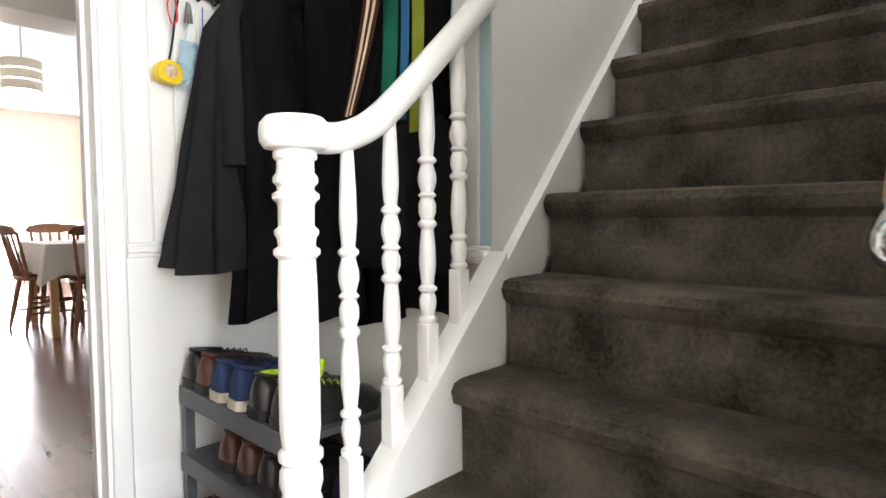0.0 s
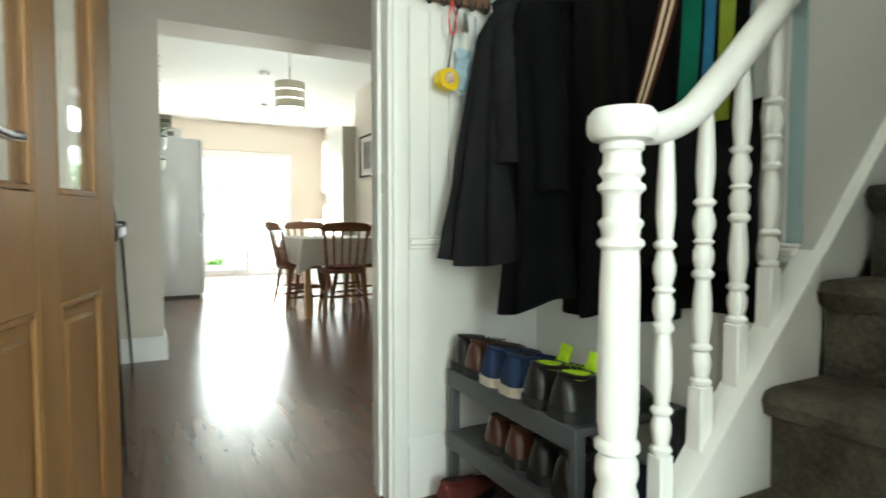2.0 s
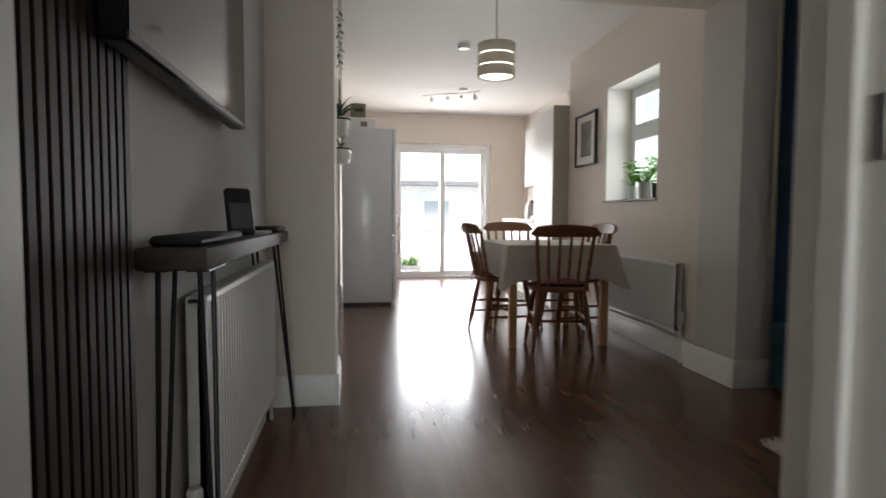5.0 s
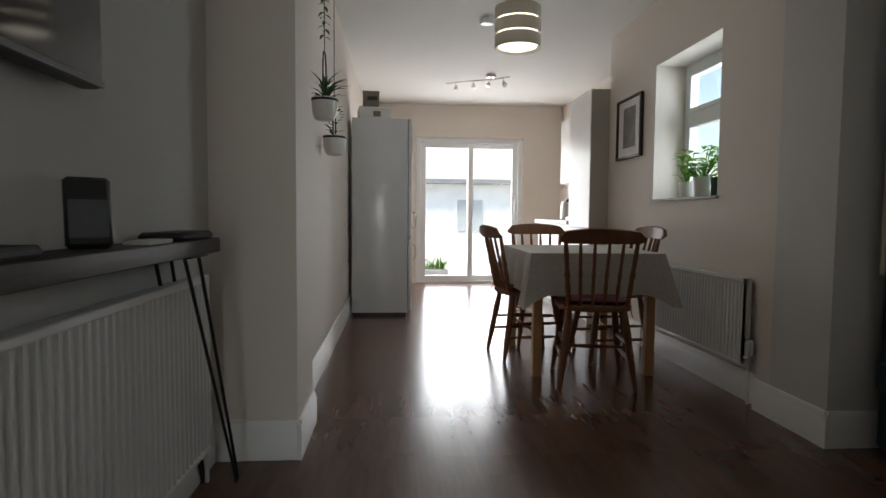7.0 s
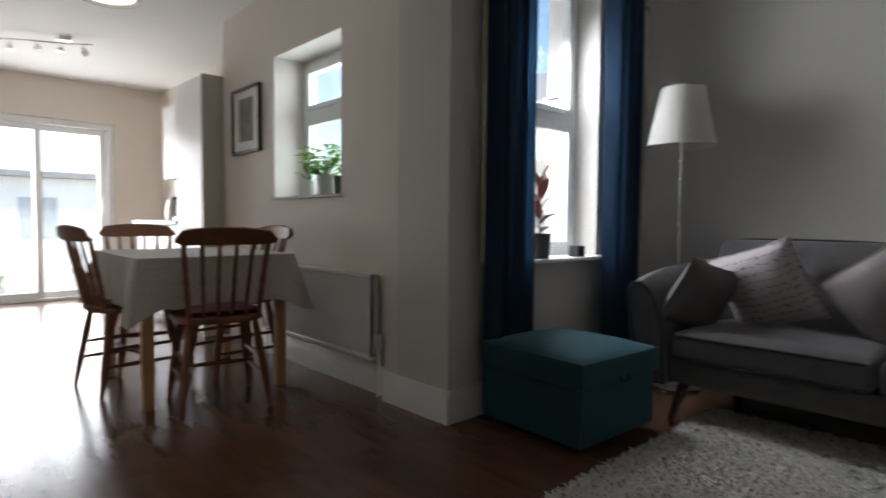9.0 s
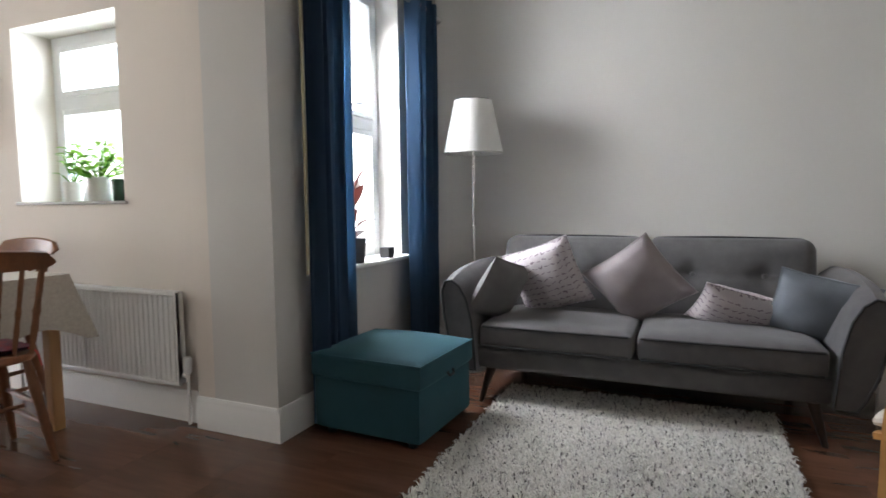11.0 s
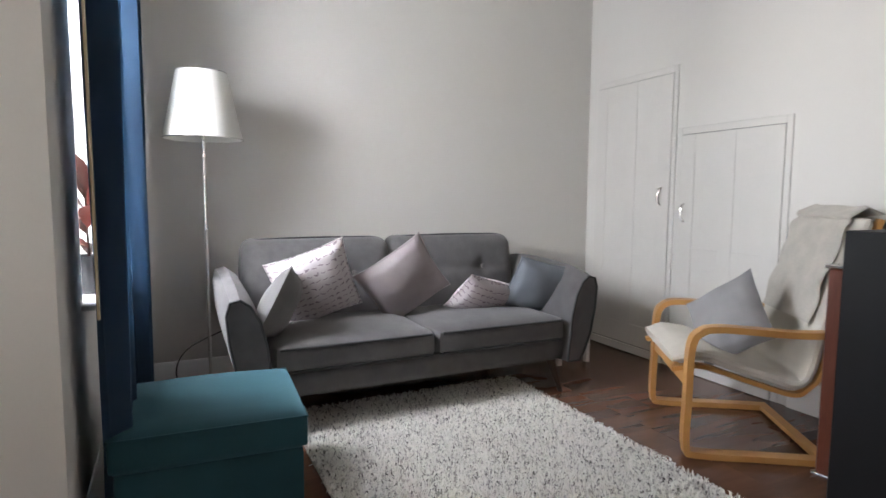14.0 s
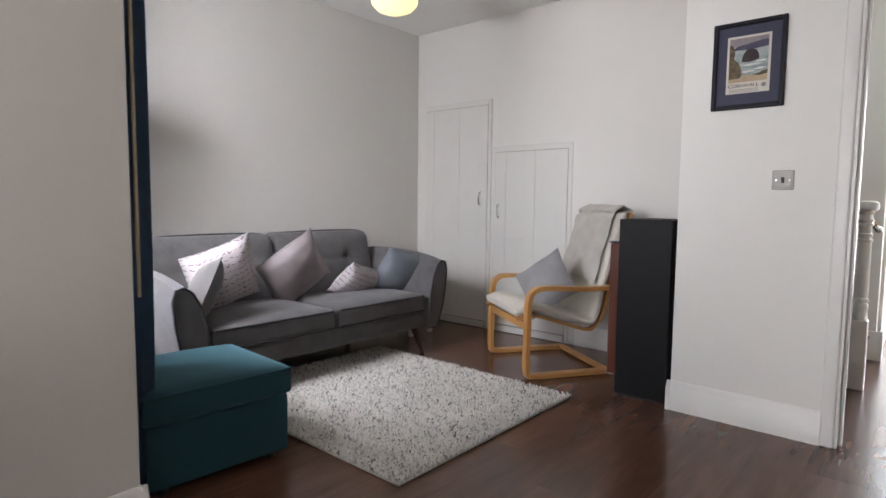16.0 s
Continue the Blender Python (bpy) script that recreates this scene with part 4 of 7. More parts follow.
def patterned(name, base, ink):
    """Pale cloth printed with rows of small dark wavy dashes."""
    m = mat(name, base, 0.95, vary=0.06, scale=10, grain=400, bump=0.2, sheen=0.2, spec=0.2)
    nt = m.node_tree
    b = nt.nodes["Principled BSDF"]
    tc = nt.nodes.new("ShaderNodeTexCoord")
    w = nt.nodes.new("ShaderNodeTexWave")
    w.wave_type, w.bands_direction = "BANDS", "Z"
    w.inputs["Scale"].default_value, w.inputs["Distortion"].default_value = 9.0, 2.4
    w.inputs["Detail"].default_value, w.inputs["Detail Scale"].default_value = 0.0, 5.0
    nt.links.new(tc.outputs["Object"], w.inputs["Vector"])
    dash = nt.nodes.new("ShaderNodeTexWave")
    dash.bands_direction = "X"
    dash.inputs["Scale"].default_value = 9.0
    nt.links.new(tc.outputs["Object"], dash.inputs["Vector"])
    g, g2, mul = (nt.nodes.new("ShaderNodeMath") for _ in range(3))
    g.operation, g.inputs[1].default_value = "GREATER_THAN", 0.92
    g2.operation, g2.inputs[1].default_value = "GREATER_THAN", 0.22
    mul.operation = "MULTIPLY"
    nt.links.new(w.outputs["Fac"], g.inputs[0]), nt.links.new(dash.outputs["Fac"], g2.inputs[0])
    nt.links.new(g.outputs[0], mul.inputs[0]), nt.links.new(g2.outputs[0], mul.inputs[1])
    mix = nt.nodes.new("ShaderNodeMix")
    mix.data_type = "RGBA"
    old = b.inputs["Base Color"].links[0].from_socket
    nt.links.new(old, mix.inputs["A"])
    mix.inputs["B"].default_value = (*ink, 1)
    nt.links.new(mul.outputs[0], mix.inputs["Factor"])
    nt.links.new(mix.outputs["Result"], b.inputs["Base Color"])
    return m


PINK = patterned("pale_pink_print", (0.57, 0.52, 0.53), (0.27, 0.22, 0.25))
MAUVE = weave("mauve_grey_linen", (0.37, 0.33, 0.33), (0.31, 0.27, 0.275))
DARK_GREY = weave("dark_grey_cushion", (0.165, 0.157, 0.152), (0.125, 0.12, 0.117))
BLUE_GREY = weave("blue_grey_cushion", (0.225, 0.245, 0.275), (0.18, 0.197, 0.225))
ASH = weave("ash_grey_cushion", (0.29, 0.28, 0.285), (0.23, 0.225, 0.23))


def cushion(x, y, z, w, h, d, rx, ry, rz, material, label):
    """Upright cushion; rz turns it, rx leans it back, ry spins it in its own plane."""
    m = Matrix.Translation((x, y, z)) @ Matrix.Rotation(radians(rz), 4, "Z") @ Matrix.Rotation(radians(rx), 4, "X") @ Matrix.Rotation(radians(ry), 4, "Y")
    ob = thing("cushion", m, label, "cushion", "cushions on the sofa")
    bm = bmesh.new()
    pillow(bm, w, h, d, 16, 2.2, wob=0.012)
    c = part("cover", bm, material, ob)
    bm = bmesh.new()
    pts = []
    for k in range(40):
        a = k / 40 * 4
        u, v = ((2 * (a % 1) - 1, -1), (1, 2 * (a % 1) - 1), (1 - 2 * (a % 1), 1), (-1, 1 - 2 * (a % 1)))[int(a)]
        pts.append((u * w / 2 * (1 - 0.07 * (1 - v * v) * abs(u) ** 3), 0, v * h / 2 * (1 - 0.07 * (1 - u * u) * abs(v) ** 3)))
    tube(bm, pts, 0.004, 5, closed=True)
    part("seam", bm, material, c)
    return ob


cushion(3.230, 3.925, 0.565, 0.35, 0.34, 0.14, 24, 16, -24, DARK_GREY, "dark grey cushion slumped against the sofa arm")
cushion(3.430, 3.715, 0.615, 0.40, 0.40, 0.15, 18, -20, -90, PINK, "pale pink cushion printed with wavy dashes")
cushion(3.430, 3.235, 0.608, 0.41, 0.41, 0.15, 22, 53, -90, MAUVE, "plain mauve-grey cushion standing on its corner")
cushion(3.380, 2.765, 0.498, 0.42, 0.26, 0.13, 40, 20, -88, PINK, "small pale pink printed oblong cushion lying tilted")
cushion(3.290, 2.455, 0.545, 0.38, 0.34, 0.15, 26, 14, -101, BLUE_GREY, "plain blue-grey cushion against the sofa arm")

# ---- living room: rug, ottoman, side table, lamp ----
RUG = mat("grey_cream_shag", (0.66, 0.63, 0.58), 1.0, scale=60, grain=190, second=(0.42, 0.40, 0.37), bump=0.6, spec=0.1)


def tuft_material():
    m = bpy.data.materials.new("cream_and_grey_yarn")
    m.use_nodes = True
    nt, b = m.node_tree, m.node_tree.nodes["Principled BSDF"]
    geo, ramp = nt.nodes.new("ShaderNodeNewGeometry"), nt.nodes.new("ShaderNodeValToRGB")
    ramp.color_ramp.interpolation = "CONSTANT"
    e = ramp.color_ramp.elements
    e[0].position, e[0].color = 0.0, (0.86, 0.84, 0.79, 1)
    e[1].position, e[1].color = 0.55, (0.77, 0.745, 0.70, 1)
    for p, c in ((0.86, (0.42, 0.40, 0.38, 1)), (0.945, (0.12, 0.115, 0.11, 1))):
        k = e.new(p)
        k.color = c
    nt.links.new(geo.outputs["Random Per Island"], ramp.inputs[0])
    nt.links.new(ramp.outputs[0], b.inputs["Base Color"])
    b.inputs["Roughness"].default_value = 1.0
    b.inputs["Specular IOR Level"].default_value = 0.1
    return m


rug = thing("rug", pose(2.59, 3.245, 0), "thick shaggy rug in cream with grey flecks", "rug")
RX, RY = 0.740, 0.640
part("backing", box(-RX, -RY, 0.001, RX, RY, 0.012, 0.003), RUG, rug)
rng = np.random.default_rng(4)
N = 30000
px, py = rng.uniform(-RX, RX, N), rng.uniform(-RY, RY, N)
ang, ln, wd = rng.uniform(0, 2 * math.pi, N), rng.uniform(0.010, 0.024, N), rng.uniform(0.0016, 0.0034, N)
ht = rng.uniform(0.014, 0.028, N)
dx, dy = np.cos(ang), np.sin(ang)
edge = np.maximum(np.abs(px) / RX, np.abs(py) / RY)
verts = np.zeros((N, 6, 3))
for k, (u, s, z) in enumerate(((0, -1, 0.008), (0, 1, 0.008), (0.55, -1, 1.0), (0.55, 1, 1.0), (1.2, -0.5, 0.75), (1.2, 0.5, 0.75))):
    verts[:, k, 0] = px + dx * ln * u - dy * wd * s
    verts[:, k, 1] = py + dy * ln * u + dx * wd * s
    verts[:, k, 2] = 0.010 if z < 0.1 else 0.008 + ht * z
faces = [q for i in range(N) for q in ((6 * i, 6 * i + 1, 6 * i + 3, 6 * i + 2), (6 * i + 2, 6 * i + 3, 6 * i + 5, 6 * i + 4))]
me = bpy.data.meshes.new("pile")
me.from_pydata(verts.reshape(-1, 3).tolist(), [], faces)
me.materials.append(tuft_material())
pile = tagged(new("pile", me), "shaggy cream and grey yarn tufts", kind="stuff")
pile.parent = rug

TEAL = mat("teal_velvet", (0.014, 0.052, 0.066), 0.75, vary=0.18, scale=5, grain=300, bump=0.1, sheen=0.35, spec=0.25)
ott = thing("ottoman", pose(2.645, 4.255, 0, 0, 0, -3), "teal velvet storage ottoman with a piped lid", "ottoman")
part("body", soft_block(-0.26, -0.27, 0.03, 0.26, 0.27, 0.265, 0, 0.012, 8), TEAL, ott)
lid = part("lid", soft_block(-0.273, -0.285, 0.26, 0.273, 0.285, 0.375, 0.04, 0.022, 12), TEAL, ott)
bm = bmesh.new()
tube(bm, [(-0.268, -0.280, 0.366), (0.268, -0.280, 0.366), (0.268, 0.280, 0.366), (-0.268, 0.280, 0.366)], 0.004, 6, closed=True)
part("piping", bm, TEAL, lid)
for x in (-0.21, 0.21):
    for y in (-0.21, 0.21):
        bm = bmesh.new()
        lathe(bm, [(0.02, 0), (0.024, 0.035)], 12, (x, y, 0))
        part("foot", bm, BLACK, ott)
bm = bmesh.new()
tube(bm, [(-0.03, -0.287, 0.285), (-0.02, -0.295, 0.268), (0.02, -0.295, 0.268), (0.03, -0.287, 0.285)], 0.006, 6)
part("pull_tab", bm, BLACK, ott, "black fabric pull tab")

WHITE_PAINT = mat("white_satin_paint", (0.74, 0.73, 0.70), 0.45, vary=0.04, scale=8)
st = thing("side_table", pose(3.63, 2.06, 0), "small white square side table beside the sofa", "side table")
part("top", box(-0.2, -0.13, 0.425, 0.2, 0.125, 0.448, 0.003), WHITE_PAINT, st)
part("shelf", box(-0.18, -0.10, 0.10, 0.18, 0.10, 0.115, 0.003), WHITE_PAINT, st)
for x in (-0.18, 0.18):
    for y in (-0.11, 0.11):
        part("leg", box(x - 0.015, y - 0.015, 0, x + 0.015, y + 0.015, 0.425, 0.002), WHITE_PAINT, st)

SHADE = bpy.data.materials.new("white_fabric_shade")
SHADE.use_nodes = True
nt = SHADE.node_tree
pb = nt.nodes["Principled BSDF"]
pb.inputs["Base Color"].default_value, pb.inputs["Roughness"].default_value = (0.82, 0.81, 0.78, 1), 0.9
tr, mx = nt.nodes.new("ShaderNodeBsdfTranslucent"), nt.nodes.new("ShaderNodeMixShader")
tr.inputs[0].default_value, mx.inputs[0].default_value = (0.88, 0.87, 0.84, 1), 0.5
nt.links.new(pb.outputs[0], mx.inputs[1]), nt.links.new(tr.outputs[0], mx.inputs[2])
nt.links.new(mx.outputs[0], nt.nodes["Material Output"].inputs["Surface"])
lamp = thing("floor_lamp", pose(3.595, 4.205, 0), "white floor lamp with a tapered fabric shade, unlit", "floor lamp")
bm = bmesh.new()
lathe(bm, [(0.13, 0), (0.13, 0.012), (0.115, 0.02), (0.02, 0.026), (0.012, 0.04)], 32)
part("base", bm, STEEL, lamp)
bm = bmesh.new()
tube(bm, [(0, 0, 0.03), (0, 0, 0.7), (0, 0, 1.384)], 0.008, 10)
part("pole", bm, STEEL, lamp, "slim nickel pole")
bm = bmesh.new()
seg = 40
ro = [[bm.verts.new((r * math.cos(2 * math.pi * i / seg), r * math.sin(2 * math.pi * i / seg), z)) for i in range(seg)] for r, z in ((0.180, 1.329), (0.113, 1.644), (0.110, 1.644), (0.177, 1.329))]
for a in range(4):
    b = (a + 1) % 4
    for i in range(seg):
        bm.faces.new((ro[a][i], ro[a][(i + 1) % seg], ro[b][(i + 1) % seg], ro[b][i]))
shade = part("shade", bm, SHADE, lamp)
bm = bmesh.new()
for r, z in ((0.113, 1.643),):
    tube(bm, [(r * math.cos(2 * math.pi * i / 32), r * math.sin(2 * math.pi * i / 32), z) for i in range(32)], 0.0025, 5, closed=True)
part("shade_ring", bm, STEEL, shade)
bm = bmesh.new()
tube(bm, [(0.180 * math.cos(2 * math.pi * i / 32), 0.180 * math.sin(2 * math.pi * i / 32), 1.330) for i in range(32)], 0.0025, 5, closed=True)
for k in range(3):
    a = 2 * math.pi * k / 3
    tube(bm, [(0, 0, 1.364), (0.178 * math.cos(a), 0.178 * math.sin(a), 1.336)], 0.002, 5)
part("shade_ring", bm, STEEL, shade)
bm = bmesh.new()
tube(bm, curve([(3.66, 4.30, 0.03), (3.72, 4.36, 0.16), (3.80, 4.30, 0.26), (3.86, 4.12, 0.33), (3.965, 4.02, 0.36)], 8), 0.004, 6)
solid("lamp_cable", bm, BLACK, "thin black lamp cable looping up to the socket", "cable")
sock = thing("wall_socket", pose(3.989, 4.02, 0.36), "white double wall socket with a black plug", "socket")
part("plate", box(-0.01, -0.073, -0.043, 0, 0.073, 0.043, 0.003), UPVC, sock)
part("plug", box(-0.045, -0.025, -0.025, -0.01, 0.025, 0.025, 0.006), BLACK, sock, "black plug")

# ---- living room: armchair ----
CREAM = weave("cream_canvas", (0.60, 0.57, 0.50), (0.52, 0.49, 0.43))
THROW = weave("pale_knit_throw", (0.50, 0.47, 0.42), (0.38, 0.36, 0.32), 120)
arm = thing("armchair", pose(2.450, 2.305, 0, 0, 0, 56), "bent birch armchair with cream seat pad and pale throw", "armchair")
for y in (-0.305, 0.305):
    bm = bmesh.new()
    loop = curve([(-0.55, y, 0.018), (-0.30, y, 0.018), (-0.04, y, 0.018), (0.005, y, 0.05), (0.005, y, 0.25), (0.0, y, 0.46), (-0.035, y, 0.525), (-0.12, y, 0.542), (-0.40, y, 0.53), (-0.60, y, 0.54)], 8)
    strip(bm, loop, 0.055, 0.026, (0, 1, 0))
    part("side_frame", bm, BENTWOOD, arm, "bent laminated birch side frame")
for pts, nm in (([(-0.53, -0.305, 0.02), (-0.53, 0.305, 0.02)], "back_stretcher"), ([(-0.0, -0.30, 0.315), (-0.0, 0.30, 0.315)], "front_stretcher")):
    bm = bmesh.new()
    strip(bm, pts, 0.045, 0.02, (1, 0, 0) if "back" in nm else (0, 0, 1))
    part(nm, bm, BENTWOOD, arm)
seat_line = curve([(0.06, 0, 0.40), (-0.06, 0, 0.415), (-0.25, 0, 0.36), (-0.42, 0, 0.315), (-0.47, 0, 0.36), (-0.505, 0, 0.50), (-0.565, 0, 0.72), (-0.63, 0, 0.93), (-0.65, 0, 0.985)], 8)
for y in (-0.25, 0.25):
    bm = bmesh.new()
    strip(bm, [p + Vector((0, y, -0.045)) if p.x > -0.45 else p + Vector((-0.045, y, 0)) for p in seat_line], 0.035, 0.018, (0, 1, 0))
    part("seat_rail", bm, BENTWOOD, arm)


def pad(line, w, t, material, name, parent, ny=10, wob=0.006, label=""):
    bm = bmesh.new()
    rows = []
    for i, p in enumerate(line):
        d = (line[min(i + 1, len(line) - 1)] - line[max(i - 1, 0)]).normalized()
        nrm = Vector((0, 1, 0)).cross(d).normalized() * -1
        endw = min(1.0, 0.55 + 0.45 * min(i, len(line) - 1 - i) / 3)
        ring = []
        for k in range(2 * ny):
            a = 2 * math.pi * k / (2 * ny)
            u = math.copysign(abs(math.cos(a)) ** 0.45, math.cos(a))
            v = math.copysign(abs(math.sin(a)) ** 0.7, math.sin(a))
            q = wob * noise.noise(Vector((i * 0.35, u * 2.5, t * 90)))
            ring.append(bm.verts.new(p + Vector((0, u * w / 2, 0)) + nrm * (v * t / 2 * endw + q)))
        rows.append(ring)
    for r0, r1 in zip(rows, rows[1:]):
        for k in range(2 * ny):
            bm.faces.new((r0[k], r0[(k + 1) % (2 * ny)], r1[(k + 1) % (2 * ny)], r1[k]))
    bm.faces.new(rows[0][::-1]), bm.faces.new(rows[-1])
    return part(name, bm, material, parent, label)


pad(seat_line, 0.55, 0.07, CREAM, "seat_pad", arm, label="thin cream seat and back pad")
throw_line = [p + Vector((0.047, 0, 0.012)) for p in seat_line[42:]] + [Vector((-0.66, 0, 1.03)), Vector((-0.72, 0, 1.0)), Vector((-0.73, 0, 0.8)), Vector((-0.70, 0, 0.6))]
thr = thing("throw", arm.matrix_world.copy(), "pale knitted throw draped over the armchair back", "throw")
pad(throw_line, 0.46, 0.02, THROW, "cloth", thr, wob=0.02)
m = arm.matrix_world @ Matrix.Translation((-0.215, 0.08, 0.535)) @ Matrix.Rotation(radians(-58), 4, "Z") @ Matrix.Rotation(radians(20), 4, "X") @ Matrix.Rotation(radians(38), 4, "Y")
ac = thing("cushion", m, "plain ash-grey cushion leaning on the armchair back", "cushion", "cushions on the armchair")
bm = bmesh.new()
pillow(bm, 0.35, 0.34, 0.15, 16, 2.2, wob=0.016)
part("cover", bm, ASH, ac)

# ---- living room: loudspeaker ----
WOODY = mat("red_brown_veneer", (0.13, 0.035, 0.018), 0.35, scale=4, grain=40, stretch=(5, 5, 0.7), second=(0.075, 0.02, 0.01))
SPEAKER_BLACK = mat("matt_black_vinyl", (0.007, 0.007, 0.008), 0.55, vary=0.2, grain=200, bump=0.1, spec=0.25)
spk = thing("loudspeaker", pose(1.562, 2.18, 0), "tall black floor-standing loudspeaker with a red-brown front", "loudspeaker")
part("cabinet", box(-0.14, -0.19, 0.012, 0.14, 0.195, 0.962, 0.004), SPEAKER_BLACK, spk)
part("front_baffle", box(0.14, -0.185, 0.10, 0.205, 0.16, 0.83, 0.008), WOODY, spk, "red-brown veneered front")
for z in (0.095, 0.83):
    part("trim_bar", box(0.138, -0.186, z, 0.212, 0.168, z + 0.012, 0.003), CHROME, spk, "thin chrome bar")
part("plinth", box(-0.13, -0.18, 0, 0.13, 0.185, 0.012), BLACK, spk)

# ---- living room: cupboards under the stairs ----
CUPB = mat("off_white_cupboard_paint", (0.62, 0.60, 0.565), 0.5, vary=0.03, scale=4, bump=0.03, grain=60)
GAP_SHADE = mat("gap_shade_paint", (0.02, 0.018, 0.016), 0.9)


def cupboard(name, x0, x1, top, hx, hz, label, low_rail):
    ob = thing(name, pose((x0 + x1) / 2, 1.53, 0), label, "cupboard door", "cupboard doors under the stairs")
    w = (x1 - x0) / 2
    # near-black sheet behind the door; its colour stands in for the joint's shade
    part("gap", box(-w - 0.002, 0.001, 0.012, w + 0.002, 0.0036, top + 0.003), GAP_SHADE, ob, "dark backing sheet coloured as the shade round the door")
    dr = part("door", box(-w, 0.0036, 0.06, w, 0.008, top), CUPB, ob)
    for a, b in ((-w, -w + 0.1), (w - 0.1, w), (-0.045, 0.045)):
        part("stile", box(a, 0.008, 0.06, b, 0.0118, top, 0.001), CUPB, dr)
    for a, b in ((-w + 0.1, -0.045), (0.045, w - 0.1)):
        for c, d in ((0.06, 0.20), (low_rail - 0.06, low_rail + 0.06), (top - 0.11, top)):
            part("rail", box(a, 0.008, c, b, 0.0112, d, 0.001), CUPB, dr)
    bm = bmesh.new()
    tube(bm, curve([(hx - ob.location.x, 0.010, hz - 0.055), (hx - ob.location.x, 0.034, hz - 0.04), (hx - ob.location.x, 0.040, hz), (hx - ob.location.x, 0.034, hz + 0.04), (hx - ob.location.x, 0.010, hz + 0.055)], 5), 0.006, 8)
    part("handle", bm, STEEL, dr, "bowed nickel pull handle")
    bm = bmesh.new()
    bx(bm, -w - 0.036, 0.0, 0.0, -w - 0.002, 0.008, top + 0.045, 0.002)
    if x1 < 3.8:
        bx(bm, w + 0.002, 0.0, 0.0, w + 0.036, 0.008, top + 0.045, 0.002)
    bx(bm, -w - 0.002, 0.0, top + 0.003, w + 0.002, 0.008, top + 0.045, 0.002)
    part("surround", bm, CUPB, ob)
    part("kickboard", box(-w, 0.003, 0.005, w, 0.026, 0.055, 0.002), CUPB, ob)


cupboard("tall_cupboard_door", 3.205, 3.885, 1.83, 3.27, 1.075, "tall off-white panelled cupboard door under the stairs", 0.74)
cupboard("low_cupboard_door", 2.475, 3.12, 1.443, 3.085, 0.975, "low off-white panelled cupboard door under the stairs", 0.70)

# ---- living room: window, sill, curtains ----
def casement(name, w, h, transom, label, m, mull=False):
    ob = thing(name, m, label, "window", kind="structure")
    f = 0.055
    bm = bmesh.new()
    for a, b, c, d in ((-w / 2, -w / 2 + f, 0, h), (w / 2 - f, w / 2, 0, h), (-w / 2 + f, w / 2 - f, 0, f), (-w / 2 + f, w / 2 - f, h - f, h), (-w / 2 + f, w / 2 - f, transom - 0.035, transom + 0.035)):
        bx(bm, a, -0.03, c, b, 0.03, d, 0.003)
    part("window_frame", bm, UPVC, ob)
    for z0, z1 in ((f, transom - 0.035), (transom + 0.035, h - f)):
        bm = bmesh.new()
        s = 0.032
        for a, b, c, d in ((-w / 2 + f, -w / 2 + f + s, z0, z1), (w / 2 - f - s, w / 2 - f, z0, z1), (-w / 2 + f + s, w / 2 - f - s, z0, z0 + s), (-w / 2 + f + s, w / 2 - f - s, z1 - s, z1)):
            bx(bm, a, -0.038, c, b, 0.02, d, 0.003)
        sash = part("sash", bm, UPVC, ob)
        p = part("pane", box(-w / 2 + f + s, -0.004, z0 + s, w / 2 - f - s, 0.004, z1 - s), GLASS, sash, "clear glass pane")
        p.visible_shadow = False
    return ob


lw = casement("window_1", 0.74, 1.568, 0.79, "tall white two-light window with plants on its sill", pose(3.06, 4.80, 0.712))
bm = bmesh.new()
tube(bm, [(0.05, -0.04, 0.88), (0.16, -0.06, 0.90)], 0.008, 8)
part("latch", bm, STEEL, lw, "window stay")
solid("window_sill", box(2.64, 4.545, 0.70, 3.45, 4.765, 0.722, 0.005), GLOSS, "white painted window sill board", "window sill", kind="structure")
VELVET = mat("blue_velvet_curtain", (0.045, 0.078, 0.13), 0.8, vary=0.2, scale=4, grain=260, sheen=0.3, spec=0.2, stretch=(3, 3, 0.6))
nt = VELVET.node_tree
thin, mx = nt.nodes.new("ShaderNodeBsdfTranslucent"), nt.nodes.new("ShaderNodeMixShader")
thin.inputs[0].default_value, mx.inputs[0].default_value = (0.20, 0.33, 0.46, 1), 0.55
nt.links.new(nt.nodes["Principled BSDF"].outputs[0], mx.inputs[1]), nt.links.new(thin.outputs[0], mx.inputs[2])
nt.links.new(mx.outputs[0], nt.nodes["Material Output"].inputs["Surface"])
LINING = mat("curtain_lining", (0.62, 0.55, 0.36), 0.9)


